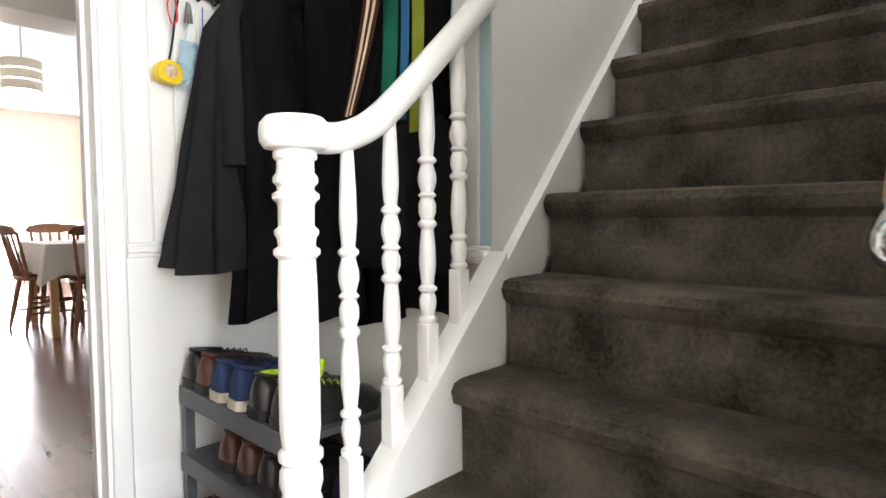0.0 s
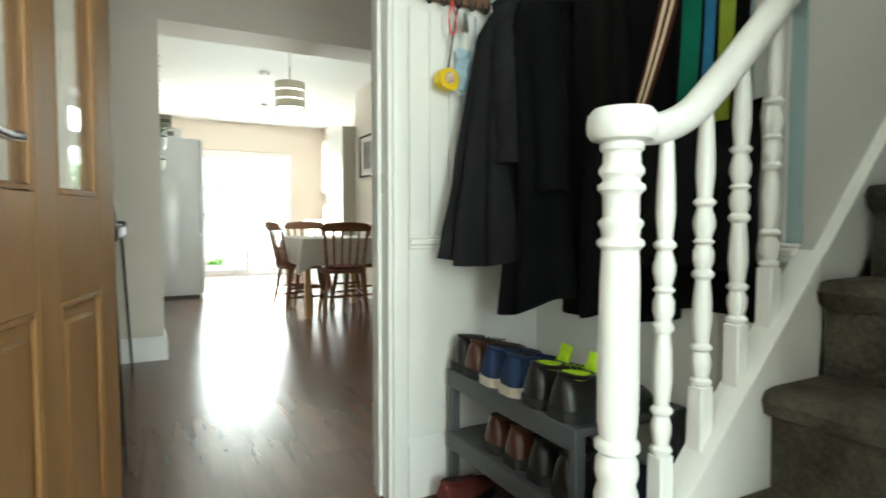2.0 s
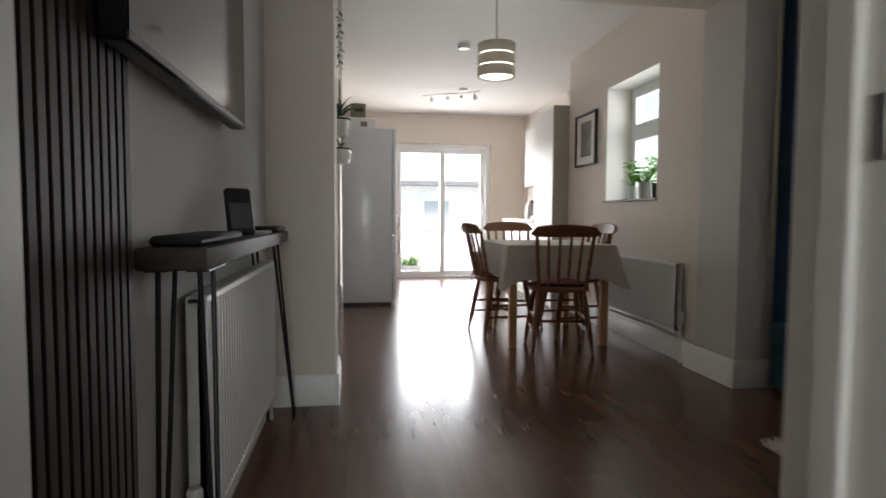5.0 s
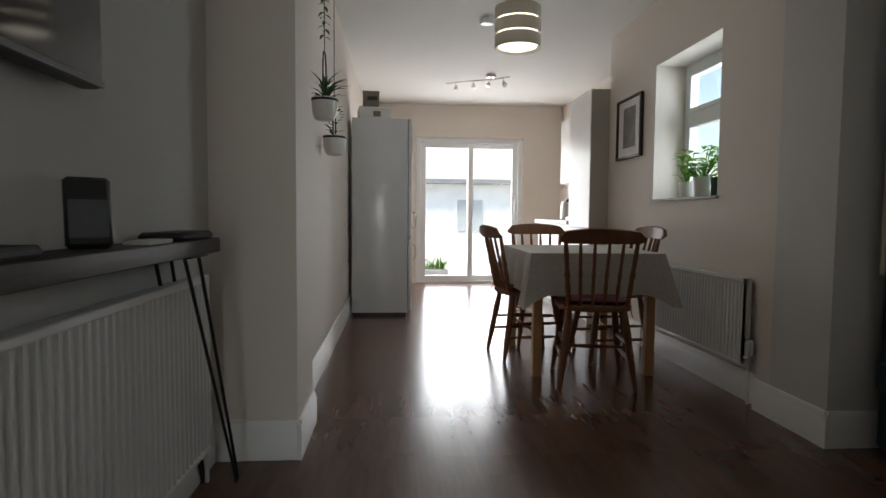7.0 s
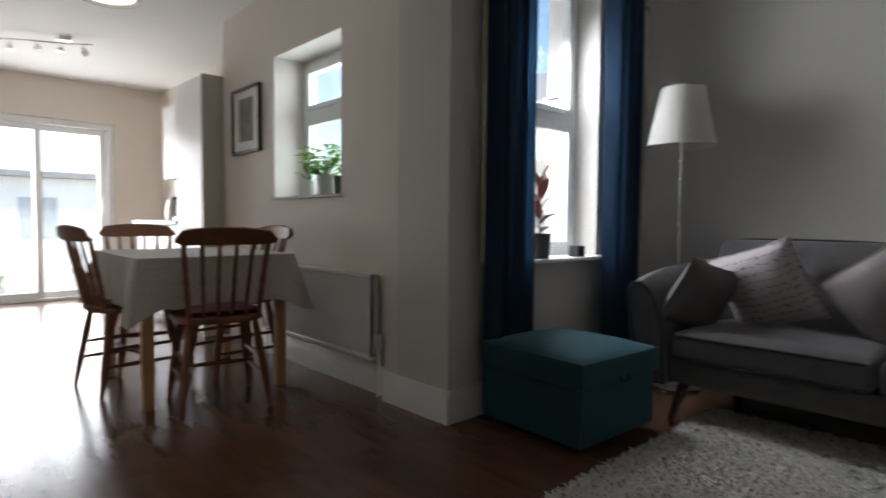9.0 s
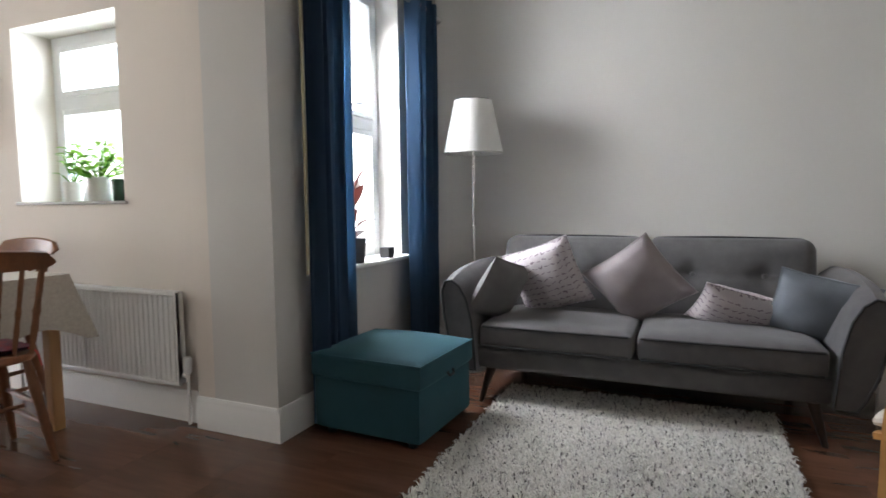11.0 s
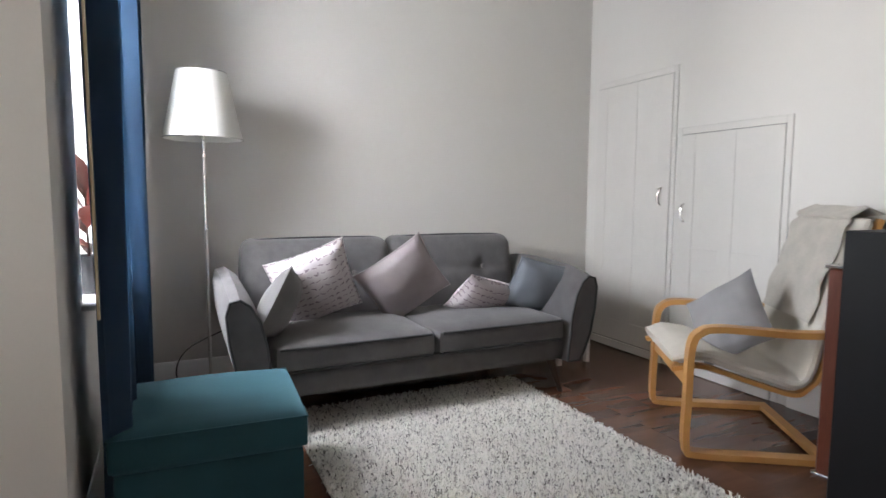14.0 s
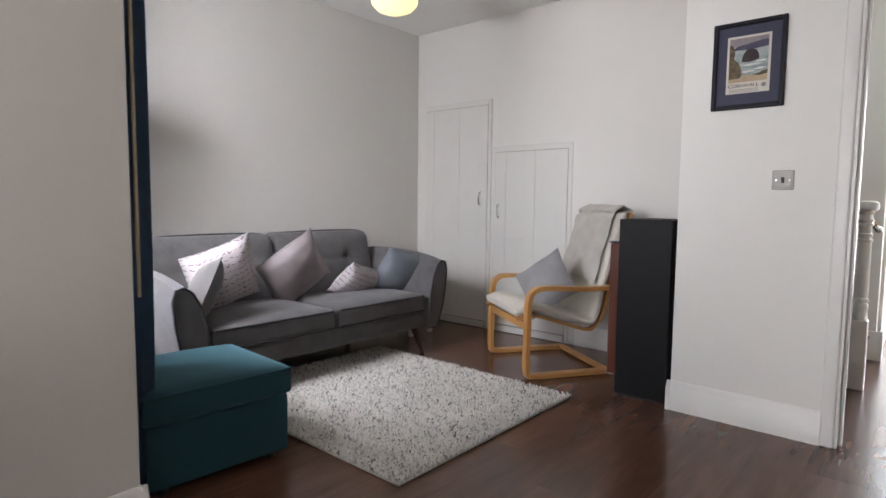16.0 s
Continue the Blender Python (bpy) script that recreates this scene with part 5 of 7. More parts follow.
def curtain(name, x0, x1, y, z0, z1, folds, label, seed):
    ob = thing(name, pose((x0 + x1) / 2, y, 0), label, "curtain", "curtains at the window")
    w = x1 - x0
    bm = bmesh.new()
    nu, nv = folds * 12, 14
    front, back = [], []
    for j in range(nv + 1):
        t = j / nv
        z = z0 + (z1 - z0) * t
        fr, bk = [], []
        for i in range(nu + 1):
            u = i / nu
            a = 2 * math.pi * folds * u + seed + 0.5 * math.sin(3 * t + seed)
            yy = 0.038 * math.sin(a) * (0.75 + 0.25 * t) + 0.012 * math.sin(2.3 * a + t * 2)
            xx = -w / 2 + w * u + 0.012 * math.cos(a)
            xx *= 1 + 0.06 * (1 - t)
            fr.append(bm.verts.new((xx, yy - 0.002, z)))
            bk.append(bm.verts.new((xx, yy + 0.002, z)))
        front.append(fr), back.append(bk)
    for g, rev in ((front, 0), (back, 1)):
        for j in range(nv):
            for i in range(nu):
                q = (g[j][i], g[j][i + 1], g[j + 1][i + 1], g[j + 1][i])
                bm.faces.new(q[::-1] if rev else q)
    for j in range(nv):
        for i in (0, nu):
            bm.faces.new((front[j][i], front[j + 1][i], back[j + 1][i], back[j][i]))
    for i in range(nu):
        for j in (0, nv):
            bm.faces.new((front[j][i], front[j][i + 1], back[j][i + 1], back[j][i]))
    part("cloth", bm, VELVET, ob)
    bm = bmesh.new()
    for k in range(folds * 2):
        xk = -w / 2 + w * (k + 0.5) / (folds * 2)
        tube(bm, [(xk + 0.0, 0.024 * math.cos(2 * math.pi * i / 14), 2.2 + 0.024 * math.sin(2 * math.pi * i / 14)) for i in range(14)], 0.003, 5, closed=True)
    part("eyelets", bm, STEEL, ob, "nickel eyelets")


curtain("curtain", 2.415, 2.70, 4.525, 0.03, 2.25, 4, "long blue velvet curtain gathered beside the window", 0.3)
curtain("curtain", 3.35, 3.67, 4.50, 0.03, 2.25, 4, "long blue velvet curtain lit by the window", 1.9)
bm = bmesh.new()
bx(bm, 2.385, 4.545, 0.72, 2.402, 4.552, 2.2, 0.001)
solid("curtain_lining_edge", bm, LINING, "narrow cream edge of the curtain lining", "curtain lining")
pole = thing("curtain_pole", pose(2.97, 4.51, 2.2), "slim nickel curtain pole on brackets", "curtain pole")
bm = bmesh.new()
tube(bm, [(-0.66, 0, 0), (0.78, 0, 0)], 0.012, 12)
part("rod", bm, STEEL, pole)
for x, s in ((-0.66, -1), (0.78, 1)):
    bm = bmesh.new()
    lathe(bm, [(0.014, 0), (0.02, 0.01), (0.02, 0.03), (0.008, 0.04)], 14, (x, 0, 0), Matrix.Rotation(radians(90 * s), 4, "Y"))
    part("finial", bm, STEEL, pole)
    bm = bmesh.new()
    tube(bm, [(x * 0.96, 0, -0.01), (x * 0.96, 0.11, -0.01)], 0.007, 8)
    part("bracket", bm, STEEL, pole)


def leaf(bm, base, tip, w, up=(0, 0, 1), bend=0.12):
    base, tip = Vector(base), Vector(tip)
    d = tip - base
    side = d.cross(Vector(up))
    side = side.normalized() if side.length > 1e-5 else Vector((1, 0, 0))
    nrm = side.cross(d).normalized()
    rows = []
    for t, k in ((0, 0.08), (0.18, 0.62), (0.42, 1.0), (0.68, 0.8), (0.88, 0.4), (1, 0.02)):
        c = base + d * t + nrm * (bend * d.length * math.sin(math.pi * t))
        rows.append([bm.verts.new(c - side * w / 2 * k + nrm * w * 0.14 * k), bm.verts.new(c), bm.verts.new(c + side * w / 2 * k + nrm * w * 0.14 * k)])
    for a, b in zip(rows, rows[1:]):
        bm.faces.new((a[0], a[1], b[1], b[0])), bm.faces.new((a[1], a[2], b[2], b[1]))


def pot_profile(r, h):
    return [(r * 0.78, 0), (r * 0.82, 0.004), (r, h * 0.96), (r, h), (r * 0.9, h), (r * 0.86, h * 0.86), (0.002, h * 0.85)]


def potted(name, m, r, h, pot_mat, leaf_mat, label, leaves, stem=None, seed=1, category="potted plant"):
    ob = thing(name, m, label, category)
    bm = bmesh.new()
    lathe(bm, pot_profile(r, h), 24)
    part("pot", bm, pot_mat, ob)
    bm = bmesh.new()
    for b, t, w in leaves:
        leaf(bm, b, t, w, bend=0.10)
    part("leaves", bm, leaf_mat, ob)
    if stem:
        bm = bmesh.new()
        for s in stem:
            tube(bm, curve(s, 5), 0.004, 6)
        part("stems", bm, leaf_mat, ob)
    return ob


def both_sided(name, c, dark, thru):
    m = mat(name, c, 0.45, scale=12, grain=60, second=dark)
    nt = m.node_tree
    out = nt.nodes["Material Output"]
    b = nt.nodes["Principled BSDF"]
    t, mx = nt.nodes.new("ShaderNodeBsdfTranslucent"), nt.nodes.new("ShaderNodeMixShader")
    t.inputs[0].default_value, mx.inputs[0].default_value = (*thru, 1), 0.4
    nt.links.new(b.outputs[0], mx.inputs[1]), nt.links.new(t.outputs[0], mx.inputs[2])
    nt.links.new(mx.outputs[0], out.inputs["Surface"])
    return m


RUBBER_LEAF = both_sided("burgundy_rubber_leaf", (0.03, 0.015, 0.014), (0.02, 0.02, 0.012), (0.09, 0.025, 0.02))
POT_GREY = mat("dark_grey_pot", (0.05, 0.05, 0.055), 0.6)
rnd = random.Random(7)
lv = []
for k in range(11):
    a, z = k * 2.4, 0.13 + 0.024 * k
    ll = 0.13 - 0.004 * k
    lv.append(((0.004 * math.cos(a), 0.004 * math.sin(a), z), (ll * math.cos(a), ll * math.sin(a), z + 0.03 + 0.012 * k), 0.062))
potted("rubber_plant", pose(2.90, 4.62, 0.722), 0.06, 0.13, POT_GREY, RUBBER_LEAF, "dark burgundy rubber plant in a grey pot on the sill", lv, [[(0, 0, 0.1), (0.004, 0.003, 0.25), (0, 0, 0.42)]])
solid("candle_box", box(-0.032, -0.032, 0, 0.032, 0.032, 0.06, 0.003), BLACK, "small black square candle holder on the window sill", "candle holder", at=pose(3.21, 4.60, 0.722))

# ---- living room: picture, switch, ceiling lamp ----
pic = thing("framed_poster", pose(1.110, 2.392, 1.678), "dark navy framed travel poster of a rocky coast", "picture")
FRAME = mat("navy_black_frame", (0.008, 0.008, 0.013), 0.5, spec=0.25)
W2, H2 = 0.150, 0.196
bm = bmesh.new()
for a, b, c, d in ((-W2, -W2 + 0.02, -H2, H2), (W2 - 0.02, W2, -H2, H2), (-W2 + 0.02, W2 - 0.02, -H2, -H2 + 0.02), (-W2 + 0.02, W2 - 0.02, H2 - 0.02, H2)):
    bx(bm, a, 0, c, b, 0.02, d, 0.003)
part("frame", bm, FRAME, pic)
part("mount", box(-W2 + 0.018, 0.002, -H2 + 0.018, W2 - 0.018, 0.008, H2 - 0.018), mat("slate_blue_mount", (0.062, 0.064, 0.10), 0.9), pic, "slate blue mount")
part("print", box(-0.09, 0.008, -0.125, 0.09, 0.0095, 0.132), mat("cream_paper", (0.66, 0.62, 0.55), 0.8), pic, "cream poster sheet")
SEA = mat("painted_sea", (0.50, 0.54, 0.52), 0.8, scale=26, second=(0.19, 0.25, 0.26), stretch=(0.6, 1, 2.2))
CLIFF = mat("painted_cliff", (0.19, 0.15, 0.08), 0.8, scale=40, second=(0.06, 0.045, 0.035))
ROCK = mat("painted_rock", (0.075, 0.05, 0.05), 0.8, scale=45, second=(0.03, 0.022, 0.026))
SAND = mat("painted_sand", (0.55, 0.40, 0.25), 0.8, scale=20, second=(0.40, 0.32, 0.22))
FOAM = mat("painted_foam", (0.68, 0.69, 0.66), 0.8, scale=40, vary=0.15)
part("painted_sky", box(-0.08, 0.0095, 0.085, 0.08, 0.010, 0.122), mat("painted_sky", (0.36, 0.30, 0.28), 0.8, scale=24, second=(0.22, 0.20, 0.22)), pic)
part("painted_sea", box(-0.08, 0.0095, -0.045, 0.08, 0.010, 0.085), SEA, pic)
part("painted_sand", box(-0.08, 0.0095, -0.075, 0.08, 0.010, -0.045), SAND, pic)
bm = bmesh.new()
prism(bm, [(-0.08, 0.074), (-0.08, 0.104), (-0.045, 0.102), (0.0, 0.094), (0.04, 0.088), (0.06, 0.080), (0.06, 0.070), (0.0, 0.066)], "y", 0.010, 0.0103)
part("painted_storm_cloud", bm, mat("painted_storm_cloud", (0.06, 0.06, 0.11), 0.8, scale=30, second=(0.11, 0.10, 0.14)), pic)
bm = bmesh.new()
for fx, fz, fw in ((-0.050, 0.012, 0.028), (-0.012, 0.0, 0.048), (0.002, -0.030, 0.036), (-0.046, -0.020, 0.030), (0.012, 0.024, 0.026)):
    prism(bm, [(fx - fw, fz), (fx - fw * 0.4, fz + 0.006), (fx + fw * 0.3, fz + 0.003), (fx + fw, fz + 0.001), (fx + fw * 0.2, fz - 0.005)], "y", 0.010, 0.0103)
part("painted_surf", bm, FOAM, pic)
bm = bmesh.new()
prism(bm, [(-0.044, 0.022), (-0.042, 0.045), (-0.030, 0.064), (-0.010, 0.071), (0.008, 0.066), (0.020, 0.050), (0.027, 0.028), (0.030, 0.016), (0.004, 0.012), (-0.026, 0.015)], "y", 0.0104, 0.0108)
part("painted_rock", bm, ROCK, pic)
bm = bmesh.new()
prism(bm, [(0.08, -0.060), (0.08, 0.098), (0.064, 0.090), (0.056, 0.060), (0.060, 0.030), (0.040, 0.012), (0.030, -0.012), (0.024, -0.040), (0.034, -0.056)], "y", 0.0104, 0.0108)
prism(bm, [(-0.08, -0.046), (-0.08, -0.030), (-0.062, -0.032), (-0.046, -0.040), (-0.020, -0.047), (-0.050, -0.052)], "y", 0.0104, 0.0108)
part("painted_headland", bm, CLIFF, pic)
INKM = mat("dark_ink", (0.02, 0.02, 0.03), 0.8)


def lettering(name, text, size, m, material, parent, label=""):
    cu = bpy.data.curves.new(name, "FONT")
    cu.body, cu.size, cu.extrude, cu.align_x = text, size, 0.0003, "CENTER"
    tmp = bpy.data.objects.new(name, cu)
    scene.collection.objects.link(tmp)
    me = bpy.data.meshes.new_from_object(tmp.evaluated_get(bpy.context.evaluated_depsgraph_get()))
    bpy.data.objects.remove(tmp)
    ob = new(name, me)
    me.materials.clear()
    me.materials.append(material)
    ob.parent = parent
    ob.matrix_local = m
    return tagged(ob, label)


lettering("title_lettering", "CORNWALL", 0.0225, pose(0.017, 0.0102, -0.098, 90, 0, 180), INKM, pic, "dark printed title")
bm = bmesh.new()
for k in range(3):
    bx(bm, -0.045, 0.0095, -0.108 - 0.006 * k, 0.075, 0.0101, -0.106 - 0.006 * k)
lathe(bm, [(0.010, 0), (0.010, 0.0006)], 16, (-0.067, 0.0095, -0.094), Matrix.Rotation(radians(-90), 4, "X"))
part("small_print", bm, mat("grey_ink", (0.25, 0.24, 0.24), 0.8), pic, "grey lines of small print and a round mark")

SATIN = mat("satin_steel_plate", (0.36, 0.35, 0.33), 0.55, metal=0.6, vary=0.05)
sw = thing("light_switch", pose(0.947, 2.39, 1.155), "brushed steel single light switch", "light switch")
part("plate", box(-0.043, 0, -0.043, 0.043, 0.006, 0.043, 0.002), SATIN, sw)
part("insert", box(-0.034, 0.006, -0.03, 0.034, 0.0075, 0.03, 0.001), SATIN, sw)
part("rocker", box(-0.006, 0.0075, -0.013, 0.006, 0.013, 0.013, 0.002), BLACK, sw, "dark rocker")
for x in (-0.026, 0.026):
    bm = bmesh.new()
    lathe(bm, [(0.004, 0), (0.004, 0.002)], 10, (x, 0.0075, 0), Matrix.Rotation(radians(-90), 4, "X"))
    part("screw", bm, STEEL, sw)

GLOW = mat("lit_glass_bowl", (1.0, 0.78, 0.36), 0.4, vary=0.05, emit=0.22)
cl = thing("ceiling_light", pose(3.035, 2.76, CEIL), "lit amber glass ceiling light on a short stem", "ceiling light")
bm = bmesh.new()
lathe(bm, [(0.002, -0.31), (0.06, -0.305), (0.11, -0.285), (0.14, -0.255), (0.145, -0.235), (0.14, -0.235), (0.10, -0.27), (0.002, -0.29)], 28)
part("bowl", bm, GLOW, cl, "glowing amber glass bowl")
bm = bmesh.new()
lathe(bm, [(0.05, -0.02), (0.05, 0.0)], 20)
tube(bm, [(0, 0, -0.29), (0, 0, -0.01)], 0.008, 8)
part("stem", bm, STEEL, cl)


# ---- living room, west wall: slatted panel, screen, console, radiator ----
panel = thing("slat_panel", pose(-0.2, 2.68, 0), "dark walnut acoustic slat panel on black felt", "wall panel")
part("felt", box(0.001, -0.285, 0.02, 0.009, 0.275, 2.50), BLACK_FELT, panel)
slat = mesh_of(box(0.009, -0.0105, 0.02, 0.024, 0.0105, 2.50, 0.001), "slat", SLAT_WOOD)
for k in range(18):
    ob = new("slat", slat)
    ob.parent = panel
    ob.location = (0, -0.262 + 0.0309 * k, 0)

tv = thing("television", pose(-0.2, 3.28, 1.53), "flat black television mounted high on the wall", "television")
part("bracket", box(0.0, -0.12, -0.12, 0.03, 0.12, 0.12), BLACK, tv)
part("casing", box(0.03, -0.47, -0.335, 0.075, 0.47, 0.335, 0.006), BLACK, tv)
part("screen", box(0.075, -0.462, -0.318, 0.0775, 0.462, 0.327), SCREEN, tv, "dark reflective screen")
part("bezel", box(0.075, -0.468, -0.333, 0.079, 0.468, -0.319, 0.001), mat("gunmetal_bezel", (0.09, 0.09, 0.095), 0.4, metal=0.7), tv, "thin metallic lower bezel")


def radiator(name, m, length, h, label):
    """Along +x, standing off the wall at y = 0 towards -y."""
    ob = thing(name, m, label, "radiator")
    bm = bmesh.new()
    n = int(length / 0.033)
    pts = []
    for k in range(n):
        u0 = length * k / n
        p = length / n
        pts += [(u0, -0.064), (u0 + p * 0.28, -0.064), (u0 + p * 0.42, -0.056), (u0 + p * 0.86, -0.056)]
    pts += [(length, -0.064), (length, -0.046), (0, -0.046)]
    prism(bm, pts, "z", 0.02, h - 0.02)
    part("front_panel", bm, RAD_WHITE, ob)
    bm = bmesh.new()
    bx(bm, 0, -0.068, h - 0.022, length, -0.02, h, 0.004)
    part("top_grille", bm, RAD_WHITE, ob)
    bm = bmesh.new()
    bx(bm, 0, -0.066, 0.0, length, -0.046, 0.022, 0.004)
    part("lower_edge", bm, RAD_WHITE, ob)
    for x in (0.0, length - 0.012):
        part("side_panel", box(x, -0.067, 0.01, x + 0.012, -0.018, h - 0.005, 0.003), RAD_WHITE, ob)
    part("rear_panel", box(0.02, -0.03, 0.02, length - 0.02, -0.015, h - 0.03, 0.003), RAD_WHITE, ob)
    for x in (-0.03, length + 0.03):
        bm = bmesh.new()
        tube(bm, [(x * 0.6 if x < 0 else length + 0.0, -0.04, 0.05), (x, -0.04, 0.05)], 0.011, 10)
        tube(bm, [(x, -0.04, 0.06), (x, -0.04, -m.translation.z + 0.001)], 0.008, 8)
        pipe = part("pipe", bm, STEEL if x < 0 else RAD_WHITE, ob)
        bm = bmesh.new()
        lathe(bm, [(0.014, 0.0), (0.02, 0.01), (0.02, 0.07), (0.015, 0.08)], 16, (x, -0.04, 0.06))
        part("valve", bm, UPVC, pipe, "white plastic valve head")
    for x in (0.1, length - 0.1):
        part("wall_bracket", box(x - 0.015, -0.018, 0.05, x + 0.015, -0.0005, h - 0.08), RAD_WHITE, ob)


radiator("radiator", pose(-0.2, 3.28, 0.13, 0, 0, 90), 1.15, 0.60, "white corrugated panel radiator under the console")
radiator("radiator", pose(2.295, 6.38, 0.185, 0, 0, -90), 1.20, 0.45, "low white panel radiator under the dining window")

con = thing("console_table", pose(-0.13, 3.65, 0), "narrow dark rustic console table on black hairpin legs", "console table")
part("top", box(-0.066, -0.64, 0.815, 0.068, 0.675, 0.860, 0.006, 2), RUSTIC, con)
for y, foot in ((-0.53, -0.60), (0.50, 0.80)):
    for x, q in ((-0.040, -0.045), (0.040, 0.068)):
        bm = bmesh.new()
        tube(bm, curve([(x, y - 0.055, 0.814), (q, foot - 0.012, 0.05), (q, foot, 0.006), (q, foot + 0.012, 0.05), (x, y + 0.055, 0.814)], 8), 0.0055, 8)
        leg = part("hairpin_leg", bm, BLACK_METAL, con, "black hairpin leg")
        part("plate", box(x - 0.022, y - 0.07, 0.809, x + 0.022, y + 0.07, 0.8145, 0.001), BLACK_METAL, leg)
bm = bmesh.new()
bx(bm, -0.012, -0.042, 0, 0.012, 0.042, 0.15, 0.008)
bm.transform(pose(0, 0, 0, 0, -14, 0))
dv = thing("smart_display", pose(-0.125, 3.68, 0.862, 0, 0, -58), "small black tablet display leaning on the console", "display")
part("casing", bm, BLACK, dv)
bm = bmesh.new()
bx(bm, 0.012, -0.035, 0.02, 0.0135, 0.035, 0.10)
bm.transform(pose(0, 0, 0, 0, -14, 0))
part("screen", bm, mat("grey_display_glass", (0.10, 0.105, 0.11), 0.15), dv)
solid("black_tray", box(-0.05, -0.21, 0, 0.05, 0.21, 0.022, 0.008), RUBBER, "shallow black tray on the console top", "tray", at=pose(-0.13, 3.25, 0.860))
solid("game_controller_dock", box(-0.055, -0.13, 0, 0.06, 0.13, 0.024, 0.01), BLACK, "flat black box on the console top", "box", at=pose(-0.125, 4.14, 0.860))
solid("notepad", box(-0.03, -0.07, 0, 0.03, 0.07, 0.01, 0.001), mat("paper_white", (0.7, 0.68, 0.64), 0.8), "small white notepad on the console top", "notepad", at=pose(-0.11, 3.92, 0.860))

# ---- dining room: fridge and what stands on it ----
fr = thing("fridge_freezer", pose(0.352, 8.00, 0), "tall glossy white fridge freezer against the wall", "fridge")
part("body", box(-0.275, -0.29, 0.03, 0.235, 0.29, 1.815, 0.008, 2), FRIDGE, fr)
part("plinth", box(-0.27, -0.27, 0.0, 0.22, 0.27, 0.03), BLACK, fr)
for z0, z1 in ((0.05, 0.72), (0.73, 1.81)):
    d = part("door", box(0.238, -0.292, z0, 0.275, 0.292, z1, 0.008, 2), FRIDGE, fr)
    bm = bmesh.new()
    zc = z1 - 0.12 if z0 < 0.5 else z0 + 0.16
    tube(bm, curve([(0.275, -0.25, zc - 0.07), (0.305, -0.25, zc - 0.06), (0.31, -0.25, zc), (0.305, -0.25, zc + 0.06), (0.275, -0.25, zc + 0.07)], 5), 0.008, 8)
    part("handle", bm, STEEL, d, "grey bar handle")
solid("storage_box", box(-0.15, -0.11, 0, 0.15, 0.11, 0.12, 0.008), WHITE_PAINT, "white lidded storage box on the fridge", "storage box", at=pose(0.27, 7.93, 1.815, 0, 0, 8))
bk = thing("tin_box", pose(0.24, 7.92, 1.936, 0, 0, 4), "square grey-brown tin with a dark label on the storage box", "tin box")
TIN = mat("grey_brown_tin", (0.20, 0.18, 0.14), 0.5, vary=0.2, scale=20)
part("body", box(-0.075, -0.06, 0, 0.075, 0.06, 0.135, 0.004), TIN, bk)
part("lid", box(-0.078, -0.063, 0.13, 0.078, 0.063, 0.15, 0.004), TIN, bk)
part("label", box(-0.035, -0.0615, 0.065, 0.055, -0.0601, 0.10), mat("dark_paper_label", (0.05, 0.045, 0.03), 0.8), bk, "dark paper label")
solid("box_tag", box(-0.035, -0.003, -0.025, 0.035, 0.0, 0.025, 0.001), TIN, "grey-brown metal label holder on the storage box", "label holder", at=pose(0.30, 7.822, 1.87, 0, 0, 8))

# ---- dining room: table, cloth, chairs ----
TM = pose(1.652, 6.09, -0.018, 0, 0, -1)
tb = thing("dining_table", TM, "rectangular pine dining table under a pale cloth", "table")
part("tabletop", box(-0.375, -0.44, 0.715, 0.375, 0.44, 0.738, 0.003), TABLE_WOOD, tb)
part("apron", box(-0.34, -0.40, 0.63, 0.34, 0.40, 0.715, 0.003), TABLE_WOOD, tb)
for x in (-0.335, 0.335):
    for y in (-0.395, 0.395):
        part("leg", box(x - 0.026, y - 0.026, 0.018, x + 0.026, y + 0.026, 0.715, 0.004), TABLE_WOOD, tb, "square light pine leg")
LINEN = mat("speckled_linen_cloth", (0.55, 0.51, 0.45), 0.75, scale=70, grain=300, second=(0.42, 0.38, 0.33), bump=0.1)
tc_ = thing("tablecloth", TM, "speckled beige tablecloth hanging over the table edges", "tablecloth")
bm = bmesh.new()
hx, hy, drop, n = 0.39, 0.46, 0.24, 48
ring_pts = []
for k in range(4 * n):
    a, t = divmod(k, n)
    t = t / n
    cx, cy = ((hx * (2 * t - 1), -hy), (hx, hy * (2 * t - 1)), (hx * (1 - 2 * t), hy), (-hx, hy * (1 - 2 * t)))[a]
    nx, ny = ((0, -1), (1, 0), (0, 1), (-1, 0))[a]
    corner = (1 - min(t, 1 - t) / 0.16) if min(t, 1 - t) < 0.16 else 0
    ring_pts.append((cx, cy, nx, ny, corner, t, a))
rows = []
for j in range(8):
    f = j / 7
    ring = []
    for cx, cy, nx, ny, corner, t, a in ring_pts:
        ox, oy = (cx / hx), (cy / hy)
        flare = 0.004 + f * (0.02 + 0.012 * math.sin(t * 22 + a * 2))
        cf = corner * corner
        px_ = cx + nx * flare + cf * f * 0.07 * math.copysign(1, cx) * (0.8 if abs(ox) > 0.6 else 0)
        py_ = cy + ny * flare + cf * f * 0.07 * math.copysign(1, cy) * (0.8 if abs(oy) > 0.6 else 0)
        zz = 0.745 - 0.003 * (j > 0) - f * (drop + 0.07 * cf) + 0.006 * math.sin(t * 17 + a)* f
        ring.append(bm.verts.new((px_, py_, zz)))
    rows.append(ring)
for r0, r1 in zip(rows, rows[1:]):
    for i in range(4 * n):
        bm.faces.new((r0[i], r1[i], r1[(i + 1) % (4 * n)], r0[(i + 1) % (4 * n)]))
